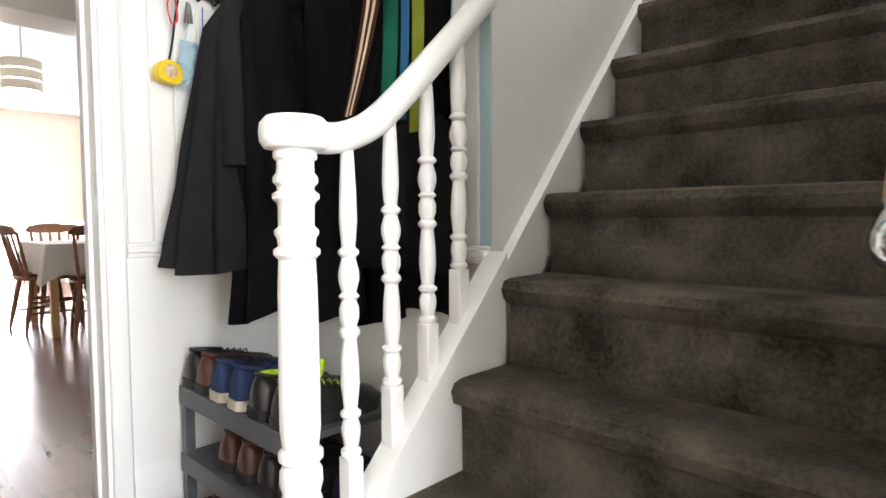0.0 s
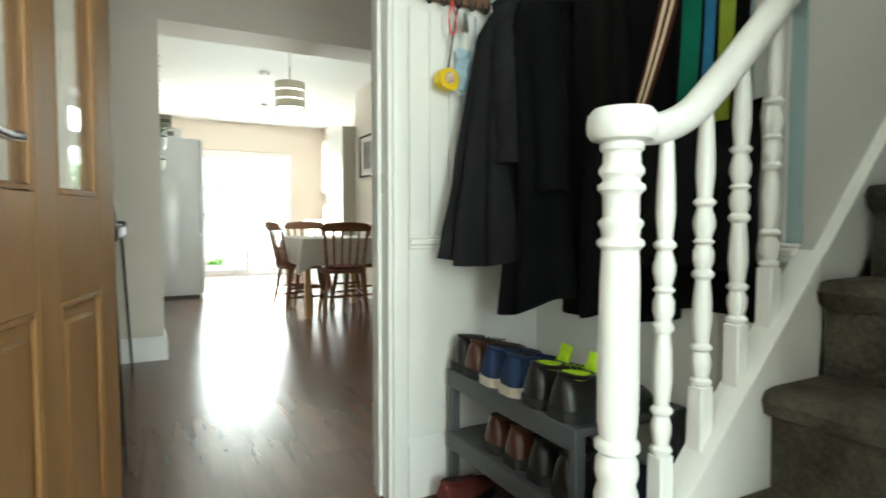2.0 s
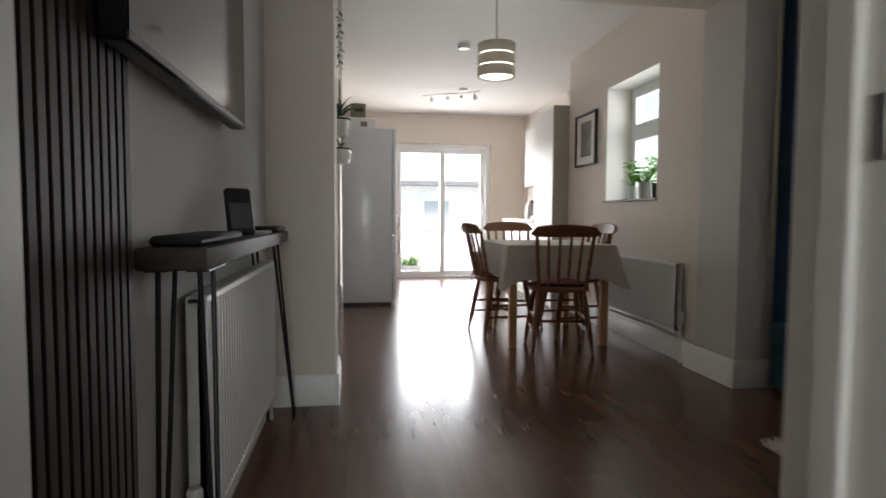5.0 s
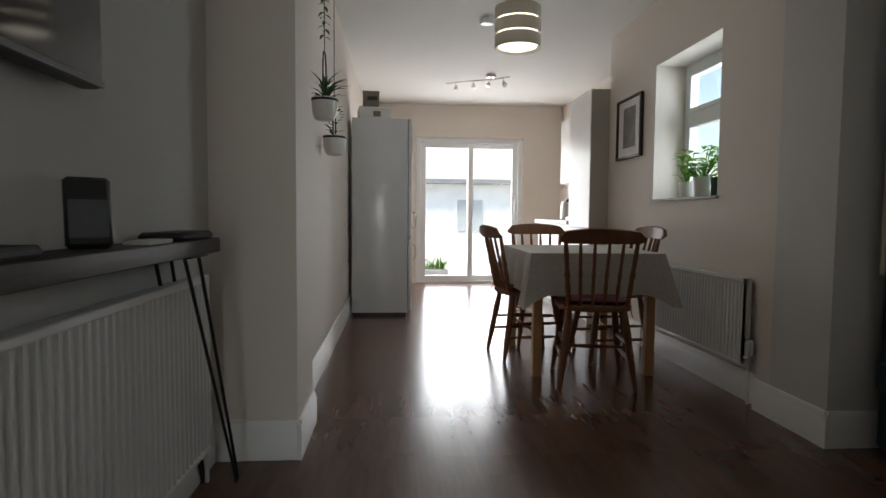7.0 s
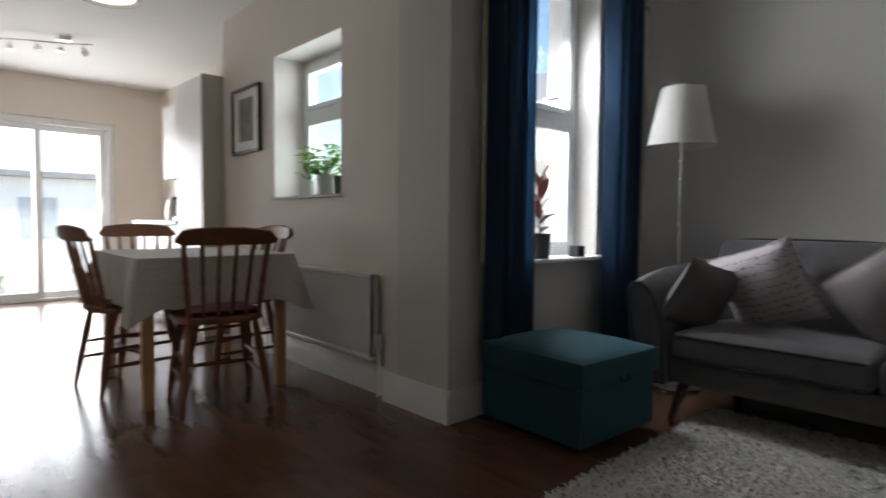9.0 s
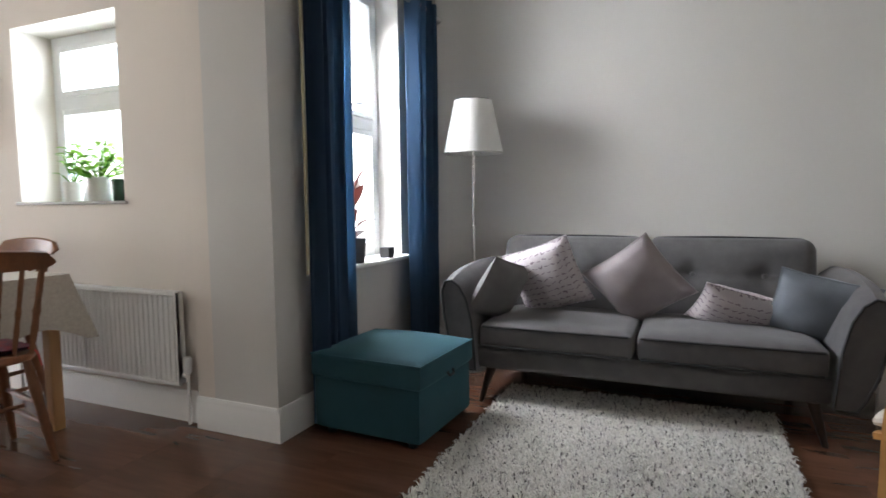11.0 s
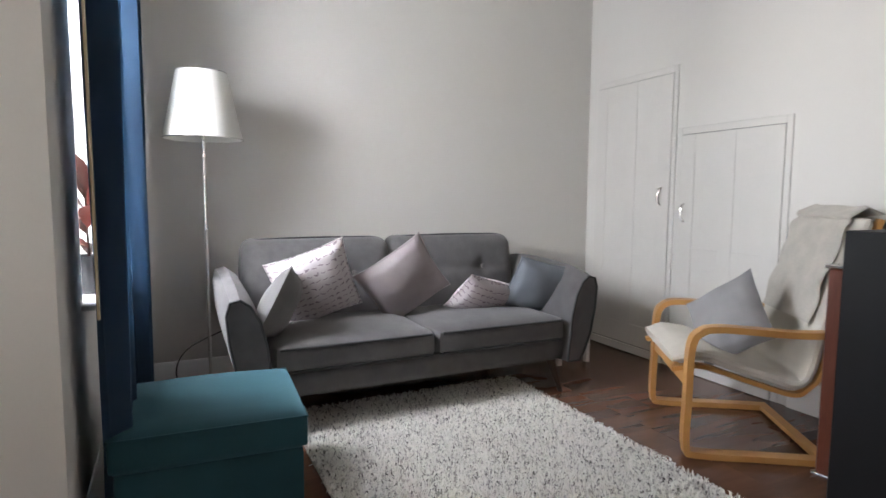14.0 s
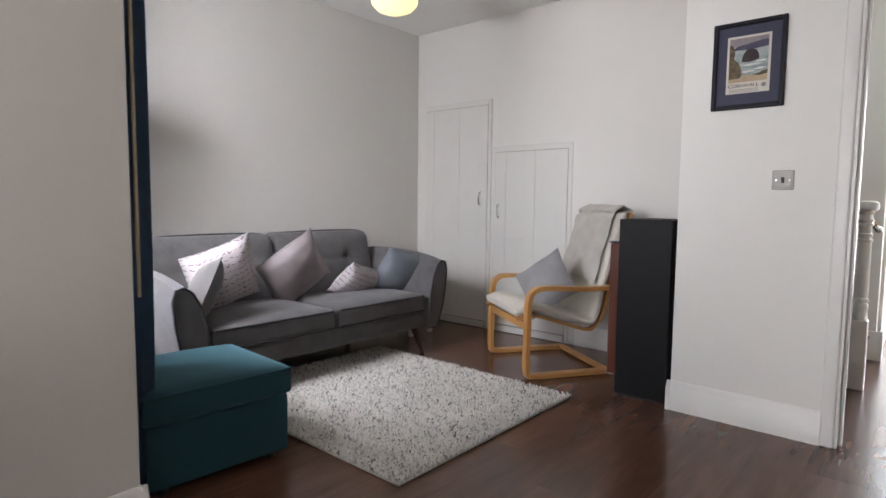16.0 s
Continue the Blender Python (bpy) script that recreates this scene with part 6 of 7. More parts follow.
mid = bm.verts.new((0, 0, 0.7455))
for i in range(4 * n):
    bm.faces.new((rows[0][i], rows[0][(i + 1) % (4 * n)], mid))
bmesh.ops.recalc_face_normals(bm, faces=bm.faces)
bmesh.ops.solidify(bm, geom=list(bm.faces), thickness=0.002)
part("cloth", bm, LINEN, tc_)


def spindle_chair(m):
    """Facing +y; the back stands at -y."""
    ob = thing("dining_chair", m, "varnished pine spindle-back dining chair with a red seat pad", "chair", "chairs round the table")
    bm = bmesh.new()
    out = []
    for k in range(28):
        a = 2 * math.pi * k / 28
        sx, sy = math.copysign(abs(math.cos(a)) ** 0.6, math.cos(a)), math.copysign(abs(math.sin(a)) ** 0.6, math.sin(a))
        out.append((0.205 * sx * (1.0 + 0.06 * sy), 0.20 * sy))
    prism(bm, out, "z", 0.425, 0.455)
    bmesh.ops.bevel(bm, geom=list(bm.edges), offset=0.006, segments=1, affect="EDGES")
    part("seat", bm, CHAIR_WOOD, ob)
    feet = {}
    for x in (-1, 1):
        for y in (-1, 1):
            bm = bmesh.new()
            a, b = Vector((x * 0.20, y * 0.205, 0)), Vector((x * 0.145, y * 0.135, 0.43))
            pts = [a.lerp(b, t) for t in (0, 0.1, 0.25, 0.32, 0.38, 0.44, 0.5, 0.7, 0.85, 1)]
            tube(bm, pts, [0.012, 0.014, 0.017, 0.021, 0.017, 0.021, 0.018, 0.022, 0.018, 0.015], 10)
            part("leg", bm, CHAIR_WOOD, ob)
            feet[x, y] = (a, b)
    for x in (-1, 1):
        for t in (0.36, 0.56):
            bm = bmesh.new()
            p, q = feet[x, -1][0].lerp(feet[x, -1][1], t), feet[x, 1][0].lerp(feet[x, 1][1], t)
            tube(bm, [p, p.lerp(q, 0.3), p.lerp(q, 0.5), p.lerp(q, 0.7), q], [0.008, 0.010, 0.013, 0.010, 0.008], 8)
            part("stretcher", bm, CHAIR_WOOD, ob)
    bm = bmesh.new()
    p = (feet[-1, -1][0].lerp(feet[-1, -1][1], 0.46) + feet[-1, 1][0].lerp(feet[-1, 1][1], 0.46)) / 2
    tube(bm, [p, p * 0.5 + Vector((0, 0, p.z * 0.5)), Vector((0, p.y, p.z)), Vector((-p.x * 0.5, p.y, p.z)), Vector((-p.x, p.y, p.z))], [0.008, 0.010, 0.013, 0.010, 0.008], 8)
    part("stretcher", bm, CHAIR_WOOD, ob)
    for k in range(6):
        u = (k - 2.5) / 2.5
        bm = bmesh.new()
        a, b = Vector((0.155 * u, -0.165 - 0.01 * (1 - u * u), 0.45)), Vector((0.185 * u, -0.235 - 0.03 * (1 - u * u), 0.80))
        thick = 1.35 if k in (0, 5) else 1.0
        tube(bm, [a.lerp(b, t) for t in (0, 0.15, 0.3, 0.42, 0.5, 0.58, 0.8, 1)], [r * thick for r in (0.008, 0.009, 0.011, 0.0085, 0.012, 0.0085, 0.010, 0.008)], 8)
        part("spindle", bm, CHAIR_WOOD, ob)
    bm = bmesh.new()
    rings = []
    for k in range(15):
        u = 2 * k / 14 - 1
        y = -0.24 - 0.035 * (1 - u * u)
        top = 0.878 - 0.022 * u * u - (0.03 if abs(u) > 0.95 else 0)
        bot = 0.795 + (0.012 if abs(u) > 0.95 else 0)
        x = 0.222 * u
        lean = -0.02
        rings.append([bm.verts.new(q) for q in ((x, y - 0.011, bot), (x, y + 0.011, bot), (x, y + 0.011 + lean, top - 0.006), (x, y + lean, top), (x, y - 0.011 + lean, top - 0.006))])
    for r0, r1 in zip(rings, rings[1:]):
        for i in range(5):
            bm.faces.new((r0[i], r0[(i + 1) % 5], r1[(i + 1) % 5], r1[i]))
    bm.faces.new(rings[0][::-1]), bm.faces.new(rings[-1])
    part("top_rail", bm, CHAIR_WOOD, ob)
    bm = bmesh.new()
    pillow(bm, 0.36, 0.34, 0.035, 10, 5.0)
    bm.transform(Matrix.Translation((0, 0.01, 0.474)) @ Matrix.Rotation(radians(90), 4, "X"))
    pd = part("seat_pad", bm, mat("red_patchwork_pad", (0.20, 0.03, 0.035), 0.9, scale=40, second=(0.08, 0.04, 0.06)), ob, "red tie-on seat pad")
    for x in (-0.15, 0.15):
        bm = bmesh.new()
        tube(bm, curve([(x, -0.15, 0.47), (x * 1.1, -0.185, 0.46), (x * 1.15, -0.195, 0.42), (x * 1.2, -0.19, 0.40)], 4), 0.003, 5)
        part("tie", bm, RED, pd)
    return ob


first = spindle_chair(pose(1.605, 5.60, 0, 0, 0, -10))
copy_thing(first, pose(1.36, 6.22, 0, 0, 0, -84))
copy_thing(first, pose(1.56, 6.58, 0, 0, 0, 177))
copy_thing(first, pose(1.905, 6.12, 0, 0, 0, 92))

# ---- dining room: window, plants, picture ----
casement("window_2", 0.815, 0.93, 0.56, "small white window deep in the dining wall", pose(2.54, 5.9675, 1.06, 0, 0, -90))
solid("dining_window_sill", box(2.275, 5.54, 1.045, 2.50, 6.395, 1.062, 0.003), mat("slate_sill", (0.30, 0.28, 0.26), 0.5), "thin grey-brown window sill board", "window sill", kind="structure")
HERB = both_sided("bright_herb_leaf", (0.07, 0.22, 0.03), (0.03, 0.11, 0.012), (0.30, 0.55, 0.06))
WHITE_POT = mat("white_glazed_pot", (0.75, 0.73, 0.68), 0.3)
rnd = random.Random(3)
lv, stm = [], []
for k in range(95):
    a, e, L = rnd.uniform(0, 6.283), rnd.uniform(0.2, 1.5), rnd.uniform(0.06, 0.21)
    b = Vector((0.018 * math.cos(a), 0.018 * math.sin(a), 0.11)) + L * Vector((math.cos(e) * math.cos(a), math.cos(e) * math.sin(a), math.sin(e)))
    d2 = rnd.uniform(0, 6.283)
    t = b + rnd.uniform(0.045, 0.075) * Vector((math.cos(d2), math.sin(d2), rnd.uniform(-0.3, 0.5)))
    lv.append((b, t, rnd.uniform(0.034, 0.055)))
    if k % 4 == 0:
        stm.append([(0, 0, 0.09), tuple(b * 0.5 + Vector((0, 0, 0.055))), tuple(b)])
potted("leafy_herb", pose(2.37, 5.845, 1.062), 0.062, 0.125, WHITE_POT, HERB, "bright green leafy plant in a cream pot on the sill", lv, stm)
lv, stm = [], []
for k in range(9):
    a = k * 2.4
    b = Vector((0.05 * math.cos(a), 0.05 * math.sin(a), 0.12 + 0.02 * k))
    lv.append((b, b + 0.05 * Vector((math.cos(a), math.sin(a), 0.2)), 0.03))
    stm.append([(0, 0, 0.08), (0.02 * math.cos(a), 0.02 * math.sin(a), 0.1 + 0.01 * k), tuple(b)])
potted("sprig_plant", pose(2.38, 6.06, 1.062), 0.052, 0.105, WHITE_POT, HERB, "sparse green sprig in a white pot", lv, stm)
bm = bmesh.new()
lathe(bm, pot_profile(0.045, 0.11), 24)
solid("green_jar", bm, mat("dark_green_glaze", (0.02, 0.06, 0.035), 0.25), "dark green glazed jar on the window sill", "jar", at=pose(2.36, 5.67, 1.062))
pf = thing("framed_print", pose(2.294, 6.79, 1.625), "black framed grey photographic print with a wide white mount", "picture")
bm = bmesh.new()
for a, b, c, d in ((-0.23, -0.212, -0.235, 0.235), (0.212, 0.23, -0.235, 0.235), (-0.212, 0.212, -0.235, -0.217), (-0.212, 0.212, 0.217, 0.235)):
    bx(bm, -0.028, a, c, 0, b, d, 0.002)
part("frame", bm, BLACK, pf)
part("mount", box(-0.012, -0.212, -0.217, -0.002, 0.212, 0.217), mat("white_mount", (0.72, 0.70, 0.66), 0.8), pf)
part("print", box(-0.0135, -0.115, -0.15, -0.012, 0.115, 0.16), mat("grey_photograph", (0.22, 0.20, 0.18), 0.6, scale=9, second=(0.07, 0.065, 0.06)), pf)

# ---- dining room: ceiling lamp, spots, alarm ----
BAND_CLOTH = both_sided("taupe_lamp_band", (0.48, 0.465, 0.43), (0.43, 0.415, 0.385), (0.50, 0.48, 0.44))
LIT = mat("lit_lamp_glass", (1.0, 0.91, 0.77), 0.5, vary=0.02, emit=0.95)
dl = thing("drum_pendant", pose(1.14, 5.56, CEIL_DINING), "lit three-band drum ceiling lamp", "ceiling lamp")
bm = bmesh.new()
lathe(bm, [(0.05, -0.025), (0.055, -0.012), (0.055, 0)], 24)
tube(bm, [(0, 0, -0.4), (0, 0, -0.02)], 0.007, 8)
part("stem", bm, STEEL, dl)
for z0, z1 in ((-0.60, -0.535), (-0.525, -0.46), (-0.45, -0.385)):
    bm = bmesh.new()
    rr = [[bm.verts.new((r * math.cos(2 * math.pi * i / 36), r * math.sin(2 * math.pi * i / 36), z)) for i in range(36)] for r, z in ((0.124, z0), (0.124, z1), (0.120, z1), (0.120, z0))]
    for a in range(4):
        for i in range(36):
            bm.faces.new((rr[a][i], rr[a][(i + 1) % 36], rr[(a + 1) % 4][(i + 1) % 36], rr[(a + 1) % 4][i]))
    part("band", bm, BAND_CLOTH, dl, "taupe drum band")
bm = bmesh.new()
lathe(bm, [(0.085, -0.597), (0.105, -0.590), (0.105, -0.40), (0.02, -0.392)], 32)
part("diffuser", bm, LIT, dl, "glowing warm white diffuser")

sp = thing("spot_track", pose(1.36, 8.62, CEIL_DINING), "curved nickel spotlight bar with four small spots", "spotlight bar")
bm = bmesh.new()
lathe(bm, [(0.045, -0.03), (0.05, -0.02), (0.05, 0)], 20, (0.12, -0.05, 0))
tube(bm, [(0.12, -0.05, -0.05), (0.12, -0.05, -0.02)], 0.008, 8)
tube(bm, curve([(-0.34, 0.20, -0.05), (-0.12, 0.03, -0.056), (0.12, -0.05, -0.05), (0.30, -0.16, -0.045)], 8), 0.007, 8)
part("bar", bm, STEEL, sp)
for x, y, tx, ty, on in ((-0.24, 0.12, 0.1, -0.2, 0), (-0.06, 0.01, 0.0, -0.25, 0), (0.10, -0.04, -0.3, -0.5, 1), (0.24, -0.12, 0.4, -0.3, 0)):
    dn = Vector((tx, ty, -1)).normalized()
    rot = dn.to_track_quat("Z", "Y").to_matrix().to_4x4()
    bm = bmesh.new()
    tube(bm, [(x, y, -0.05), (x, y, -0.085)], 0.004, 6)
    lathe(bm, [(0.012, 0.0), (0.018, 0.01), (0.027, 0.055), (0.024, 0.055), (0.02, 0.03)], 14, (x, y, -0.085), rot)
    h = part("spot", bm, STEEL, sp)
    bm = bmesh.new()
    lathe(bm, [(0.022, 0.046), (0.022, 0.05)], 12, (x, y, -0.085), rot)
    part("bulb", bm, LIT if on else UPVC, h)
sa = thing("smoke_alarm", pose(1.17, 6.88, CEIL_DINING), "round white smoke alarm on the ceiling", "smoke alarm")
bm = bmesh.new()
lathe(bm, [(0.02, -0.04), (0.045, -0.036), (0.055, -0.02), (0.055, 0)], 24)
part("housing", bm, UPVC, sa)

# ---- dining room: hanging planters ----
CORD = mat("cotton_cord", (0.55, 0.52, 0.46), 0.9)
SPIKY = both_sided("dark_spiky_leaf", (0.03, 0.07, 0.02), (0.015, 0.03, 0.01), (0.10, 0.2, 0.03))
for x, y, z, kind in ((0.122, 5.46, 1.415, 0), (0.122, 5.90, 1.285, 1)):
    hp = thing("hanging_planter", pose(x, y, z), "white ceramic planter hanging on cords with a spiky plant" if kind == 0 else "small white ceramic planter hanging on cords with trailing stems", "hanging planter", "planters hanging on the wall")
    bm = bmesh.new()
    lathe(bm, [(0.028, 0), (0.048, 0.006), (0.060, 0.03), (0.066, 0.07), (0.067, 0.115), (0.061, 0.115), (0.058, 0.09), (0.002, 0.085)], 24)
    part("pot", bm, WHITE_POT, hp)
    bm = bmesh.new()
    lathe(bm, [(0.067, 0.098), (0.069, 0.100), (0.069, 0.108), (0.067, 0.110)], 24)
    part("rim", bm, BLACK, hp, "thin dark rim")
    bm = bmesh.new()
    tube(bm, curve([(0, -0.066, 0.10), (0, -0.064, 0.26), (0, -0.04, 0.33), (0, 0, 0.35), (0, 0.04, 0.33), (0, 0.064, 0.26), (0, 0.066, 0.10)], 6), 0.004, 6)
    part("hoop", bm, BLACK, hp, "thin black metal hoop")
    bm = bmesh.new()
    tube(bm, [(0, 0, 0.35), (0, 0, CEIL_DINING - z)], 0.0025, 5)
    part("cord", bm, BLACK, hp)
    bm = bmesh.new()
    rr = random.Random(5 + kind)
    for k in range(34):
        a, e = rr.uniform(0, 6.283), rr.uniform(0.3, 1.3)
        L = rr.uniform(0.10, 0.19)
        if kind:
            leaf(bm, (0.03 * math.cos(a), 0.03 * math.sin(a), 0.09 + 0.006 * k), (0.06 * math.cos(a), 0.07 * math.sin(a), 0.10 + 0.006 * k), 0.02)
        else:
            leaf(bm, (0, 0, 0.085), (max(-0.07, L * math.cos(e) * math.cos(a)), L * math.cos(e) * math.sin(a), 0.09 + L * math.sin(e)), 0.017, bend=0.2)
    part("leaves", bm, SPIKY, hp)
    if kind == 0:
        bm = bmesh.new()
        for k in range(26):
            a, zz = k * 2.4, 0.42 + 0.014 * k
            leaf(bm, (0, 0, zz), (0.035 * math.cos(a), 0.04 * math.sin(a), zz - 0.018), 0.018)
        part("trailing_stem", bm, SPIKY, hp, "dark trailing stem wound round the cord")
    bm = bmesh.new()
    tube(bm, [(0, 0, CEIL_DINING - z - 0.03), (0.0, 0, CEIL_DINING - z)], 0.006, 8)
    part("ceiling_hook", bm, STEEL, hp)

# ---- kitchen ----
tall = thing("tall_kitchen_unit", pose(2.42, 7.545, 0), "tall white gloss larder unit with a grey end panel", "kitchen unit")
part("end_panel", box(-0.285, -0.30, 0.0, 0.32, -0.282, 2.02, 0.001), CABINET_SIDE, tall, "stone grey end panel")
part("body", box(-0.265, -0.282, 0.1, 0.32, 0.30, 2.01), CABINET_SIDE, tall)
for z0, z1 in ((0.1, 0.83), (0.84, 2.01)):
    d = part("door", box(-0.286, -0.28, z0, -0.266, 0.298, z1, 0.002), CABINET, tall, "glossy white door")
part("plinth", box(-0.23, -0.28, 0.0, 0.3, 0.30, 0.1), CABINET_SIDE, tall)
for k in range(2):
    y = 8.17 + 0.62 * k
    bu = thing("base_unit", pose(2.45, y, 0), "white gloss kitchen base unit", "kitchen unit", "kitchen base units")
    part("carcass", box(-0.27, -0.305, 0.1, 0.295, 0.305, 0.86), CABINET_SIDE, bu)
    d = part("door", box(-0.292, -0.303, 0.11, -0.272, 0.303, 0.855, 0.002), CABINET, bu)
    part("handle", box(-0.30, -0.28, 0.83, -0.292, 0.28, 0.845, 0.002), STEEL, d)
    part("plinth", box(-0.23, -0.305, 0.0, 0.295, 0.305, 0.1), CABINET_SIDE, bu)
    wu = thing("wall_unit", pose(2.58, y, 1.32), "white gloss wall cabinet", "kitchen unit", "kitchen wall units")
    part("carcass", box(-0.15, -0.305, 0.0, 0.168, 0.305, 0.72), CABINET_SIDE, wu)
    part("door", box(-0.172, -0.303, -0.005, -0.152, 0.303, 0.72, 0.002), CABINET, wu)
solid("worktop", box(2.12, 7.85, 0.862, 2.748, 9.12, 0.90, 0.004), mat("pale_worktop", (0.62, 0.59, 0.54), 0.3, scale=30, vary=0.1), "pale stone-effect kitchen worktop", "worktop")
solid("splashback", box(2.738, 7.85, 0.90, 2.749, 9.12, 1.31), mat("brown_mosaic_splashback", (0.20, 0.14, 0.10), 0.3, scale=40, second=(0.08, 0.06, 0.05)), "brown mosaic tiled splashback", "splashback", kind="structure")
ket = thing("kettle", pose(2.40, 8.75, 0.90), "brushed steel and black kettle on the worktop", "kettle")
bm = bmesh.new()
lathe(bm, [(0.075, 0), (0.08, 0.02), (0.07, 0.16), (0.055, 0.20), (0.02, 0.21)], 24)
part("jug", bm, STEEL, ket)
bm = bmesh.new()
tube(bm, curve([(0, -0.06, 0.19), (0, -0.12, 0.19), (0, -0.125, 0.10), (0, -0.075, 0.04)], 6), 0.011, 8)
part("handle", bm, BLACK, ket)
bm = bmesh.new()
lathe(bm, [(0.018, 0.0), (0.02, 0.02), (0.008, 0.026)], 12, (0, 0, 0.205))
part("lid", bm, BLACK, ket)
co = thing("coffee_machine", pose(2.42, 8.22, 0.90), "black countertop coffee machine", "coffee machine")
part("body", box(-0.09, -0.11, 0, 0.13, 0.11, 0.30, 0.02, 2), BLACK, co)
part("drip_tray", box(-0.17, -0.09, 0, -0.09, 0.09, 0.03, 0.004), STEEL, co)
part("spout", box(-0.14, -0.05, 0.2, -0.09, 0.05, 0.27, 0.008), BLACK, co)

# ---- garden doors and what lies beyond ----
gd = thing("door_garden", pose(1.48, BACK_Y + 0.1, 0), "white sliding garden doors with two large panes", "door", kind="structure")
bm = bmesh.new()
for a, b, c, d in ((-0.74, -0.675, 0, 2.0), (0.675, 0.74, 0, 2.0), (-0.675, 0.675, 1.93, 2.0), (-0.675, 0.675, 0, 0.03)):
    bx(bm, a, -0.06, c, b, 0.06, d, 0.004)
part("frame", bm, UPVC, gd)
for a, b, y in ((-0.675, 0.05, -0.025), (-0.02, 0.675, 0.025)):
    bm = bmesh.new()
    s = 0.07
    for u0, u1, c, d in ((a, a + s, 0.03, 1.93), (b - s, b, 0.03, 1.93), (a + s, b - s, 0.03, 0.03 + s), (a + s, b - s, 1.93 - s, 1.93)):
        bx(bm, u0, y - 0.022, c, u1, y + 0.022, d, 0.003)
    leafp = part("door_leaf", bm, UPVC, gd)
    p = part("pane", box(a + s, y - 0.004, 0.1, b - s, y + 0.004, 1.86), GLASS, leafp, "clear glass pane")
    p.visible_shadow = False
bm = bmesh.new()
bx(bm, 0.63, -0.075, 0.95, 0.655, -0.047, 1.15, 0.006)
part("handle", bm, UPVC, gd, "white pull handle")

PAVE = mat("pale_paving", (0.48, 0.46, 0.42), 0.85, scale=3, grain=60, second=(0.36, 0.34, 0.31), bump=0.1)
ground = structure("ground", box(-60, -60, -0.62, 60, 60, -0.22), PAVE, "pale paved garden ground", "ground")
structure("pavement", box(-3, 10.56, -0.22, 6, 16.0, -0.06), PAVE, "pale paved patio outside the garden doors", "patio")
RENDER = mat("white_render", (0.80, 0.80, 0.80), 0.85, scale=2, bump=0.1)
SLATE = mat("grey_roof_slates", (0.22, 0.22, 0.23), 0.7, scale=5, bump=0.2)
ob_ = thing("outbuilding", pose(1.8, 17.0, -0.22), "white rendered garden building with a grey roof edge", "building")
part("wall", box(-4.6, -0.1, 0, 4.4, 3.0, 1.95), RENDER, ob_)
part("roof", box(-4.8, -0.4, 1.95, 4.6, 3.2, 2.07, 0.01), SLATE, ob_)
wn = part("window", box(0.2, -0.13, 0.75, 0.85, -0.1, 1.55, 0.005), mat("grey_shutter", (0.42, 0.45, 0.46), 0.5), ob_, "grey-green shuttered window")
part("door", box(1.6, -0.13, 0.0, 2.5, -0.1, 1.85, 0.005), UPVC, ob_, "white garden building door")
FENCE = mat("weathered_fence_wood", (0.62, 0.60, 0.55), 0.85, scale=3, grain=30, stretch=(5, 5, 0.7), second=(0.52, 0.50, 0.45), each=0.1)
board = mesh_of(box(-0.07, -0.012, 0, 0.07, 0.012, 1.7, 0.002), "board", FENCE)
for nm, x, y, rz, n in (("fence", 4.7, 8.2, 90, 34), ("fence", -0.9, 13.8, 90, 40), ("fence", 5.2, 13.8, 90, 40)):
    fe = thing("fence", pose(x, y, -0.22, 0, 0, rz), "weathered upright board garden fence", "fence", "garden fences")
    for k in range(n):
        ob = new("board", board)
        ob.parent = fe
        ob.location = ((k - n / 2) * 0.145, 0, 0)
    part("rail", box(-n * 0.0725, 0.012, 1.2, n * 0.0725, 0.05, 1.27), FENCE, fe)
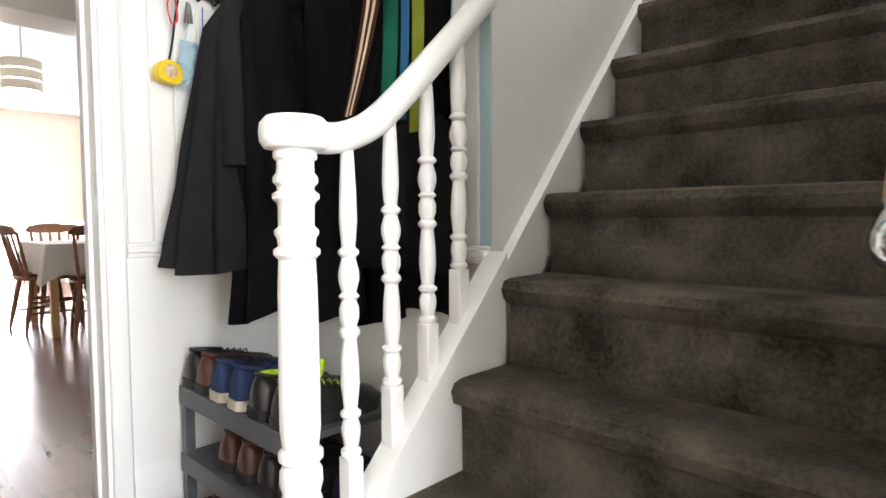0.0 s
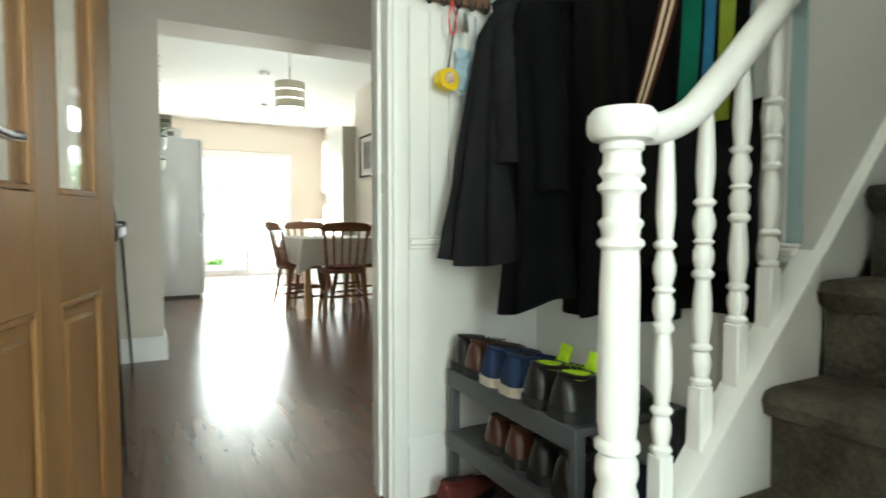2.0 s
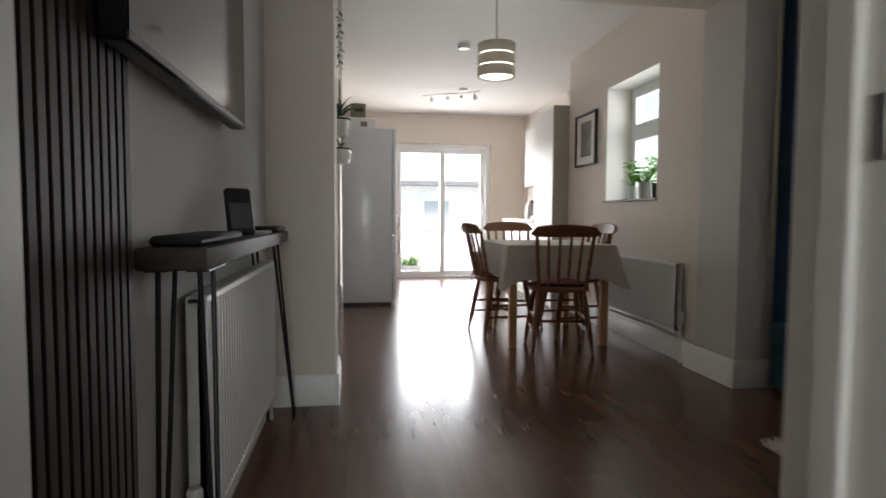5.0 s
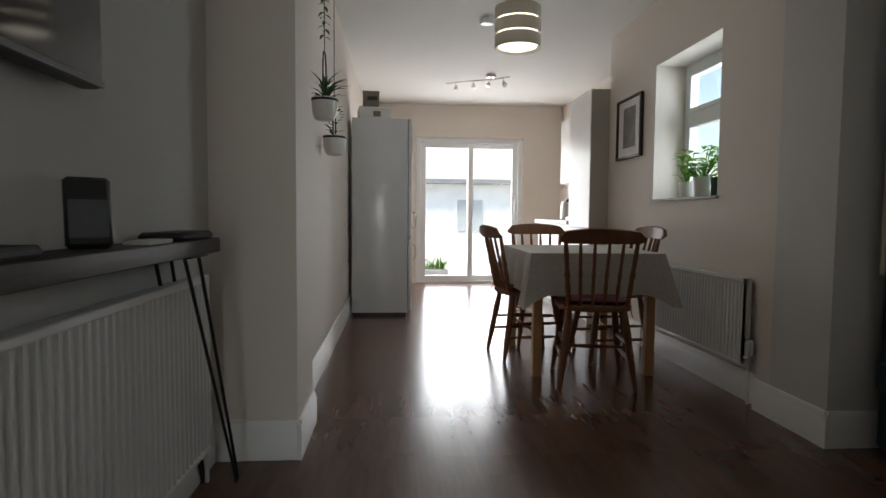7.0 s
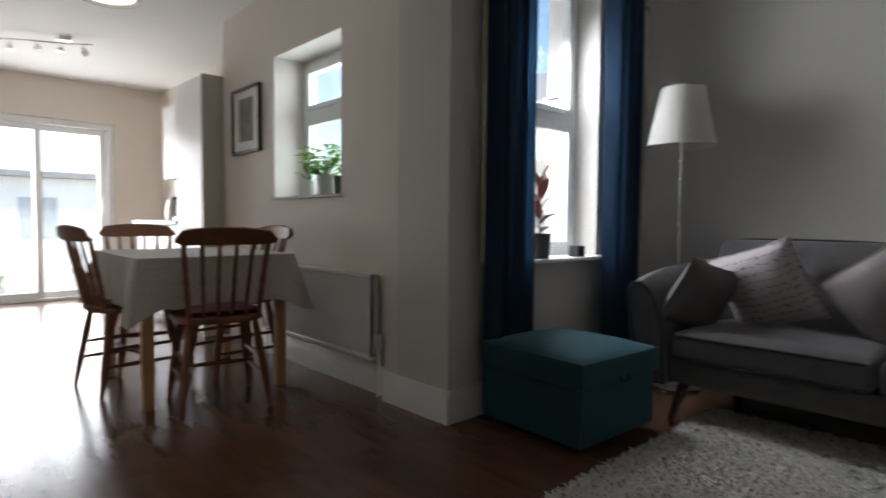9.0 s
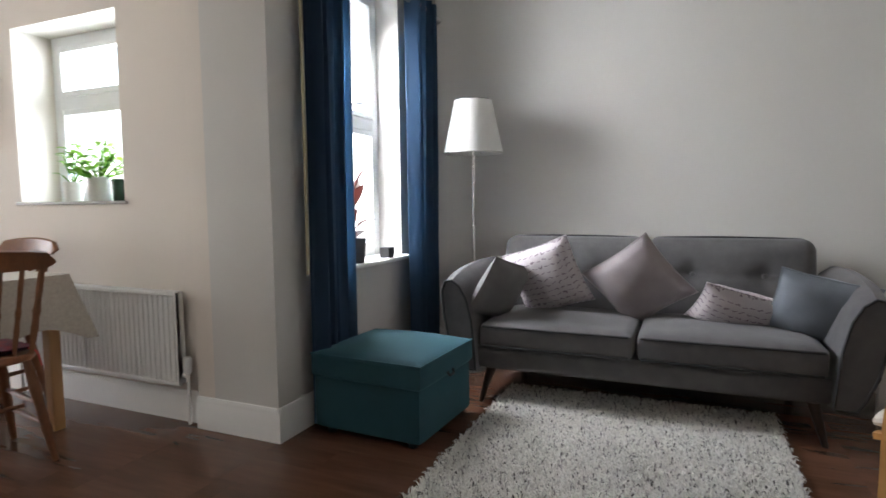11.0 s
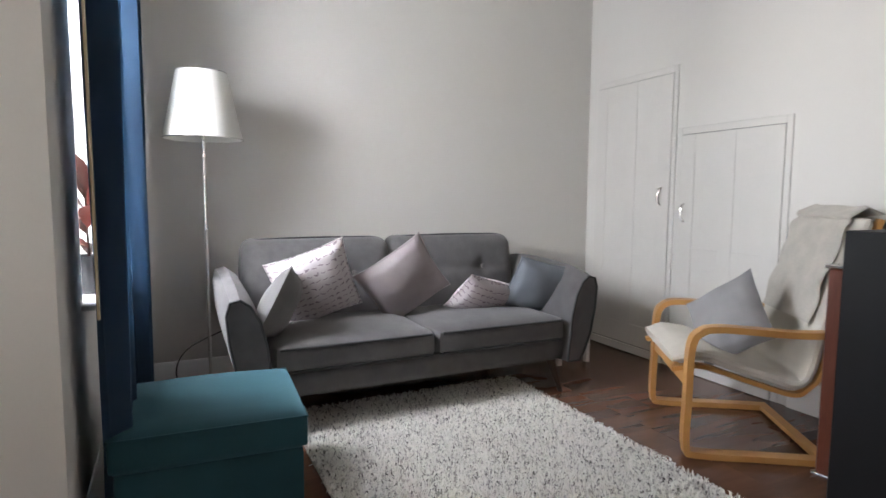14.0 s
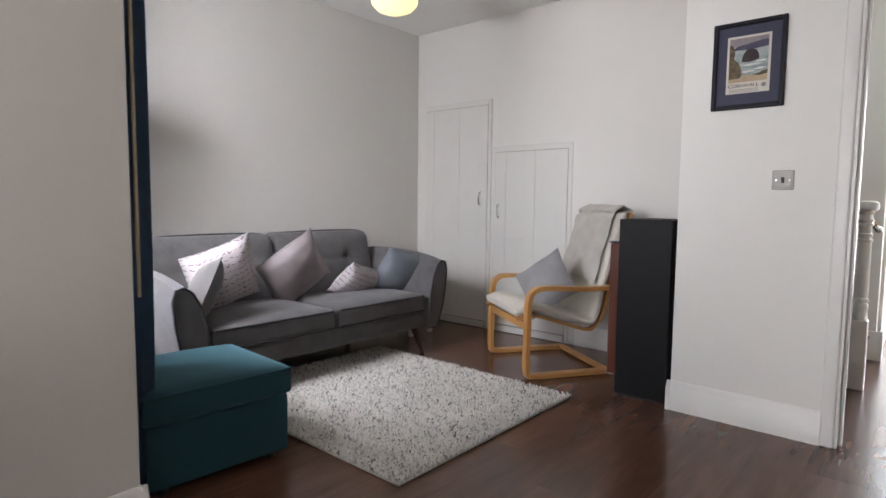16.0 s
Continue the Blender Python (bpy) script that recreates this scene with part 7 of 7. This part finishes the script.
pl = thing("garden_planter", pose(1.05, 11.3, -0.06), "low grey stone planter with small green plants", "planter")
part("trough", box(-0.22, -0.14, 0, 0.22, 0.14, 0.16, 0.01), mat("grey_stone", (0.42, 0.41, 0.39), 0.9, scale=10), pl)
bm = bmesh.new()
rr = random.Random(11)
for k in range(60):
    a, e, L = rr.uniform(0, 6.283), rr.uniform(0.4, 1.4), rr.uniform(0.08, 0.22)
    b = Vector((rr.uniform(-0.17, 0.17), rr.uniform(-0.09, 0.09), 0.15))
    leaf(bm, b, b + L * Vector((math.cos(e) * math.cos(a), math.cos(e) * math.sin(a), math.sin(e))), 0.03)
part("leaves", bm, HERB, pl)
nb = thing("neighbour_house", pose(20.0, 16.0, -0.22), "cream rendered neighbouring house with a slate roof", "house")
part("wall", box(-3, -9, 0, 3, 6, 5.2), RENDER, nb)
bm = bmesh.new()
prism(bm, [(-3.3, 5.2), (3.3, 5.2), (0, 7.4)], "y", -9.2, 6.2)
part("roof", bm, SLATE, nb)


# ---- floor planks ----
def planks():
    parent = bpy.data.objects["floor"]
    cache = {}
    rooms = [(-1.15, -1.25, 0.66, 2.26), (0.66, 0.50, 1.245, 2.26), (-0.06, 2.26, 0.685, 2.39), (-0.2, 2.39, 3.99, 4.62), (1.395, 1.53, 3.99, 2.39),
             (0.12, 4.62, 2.25, 5.06), (0.04, 5.06, 2.295, 7.24), (0.04, 7.24, 2.75, BACK_Y)]
    w, l = 0.19, 1.22
    for i in range(-8, 22):
        for j in range(-3, 10):
            off = (i * 0.413) % 1.0 * l
            px0, px1, py0, py1 = i * w, (i + 1) * w, j * l + off, (j + 1) * l + off
            for x0, y0, x1, y1 in rooms:
                a, b, c, d = max(px0, x0), max(py0, y0), min(px1, x1), min(py1, y1)
                if c - a < 0.004 or d - b < 0.004:
                    continue
                key = (round(c - a, 3), round(d - b, 3))
                if key not in cache:
                    cache[key] = mesh_of(box(0, 0, -0.012, key[0], key[1], 0), "plank", FLOOR)
                ob = new("plank", cache[key])
                ob.parent = parent
                ob.location = (a, b, 0)


planks()
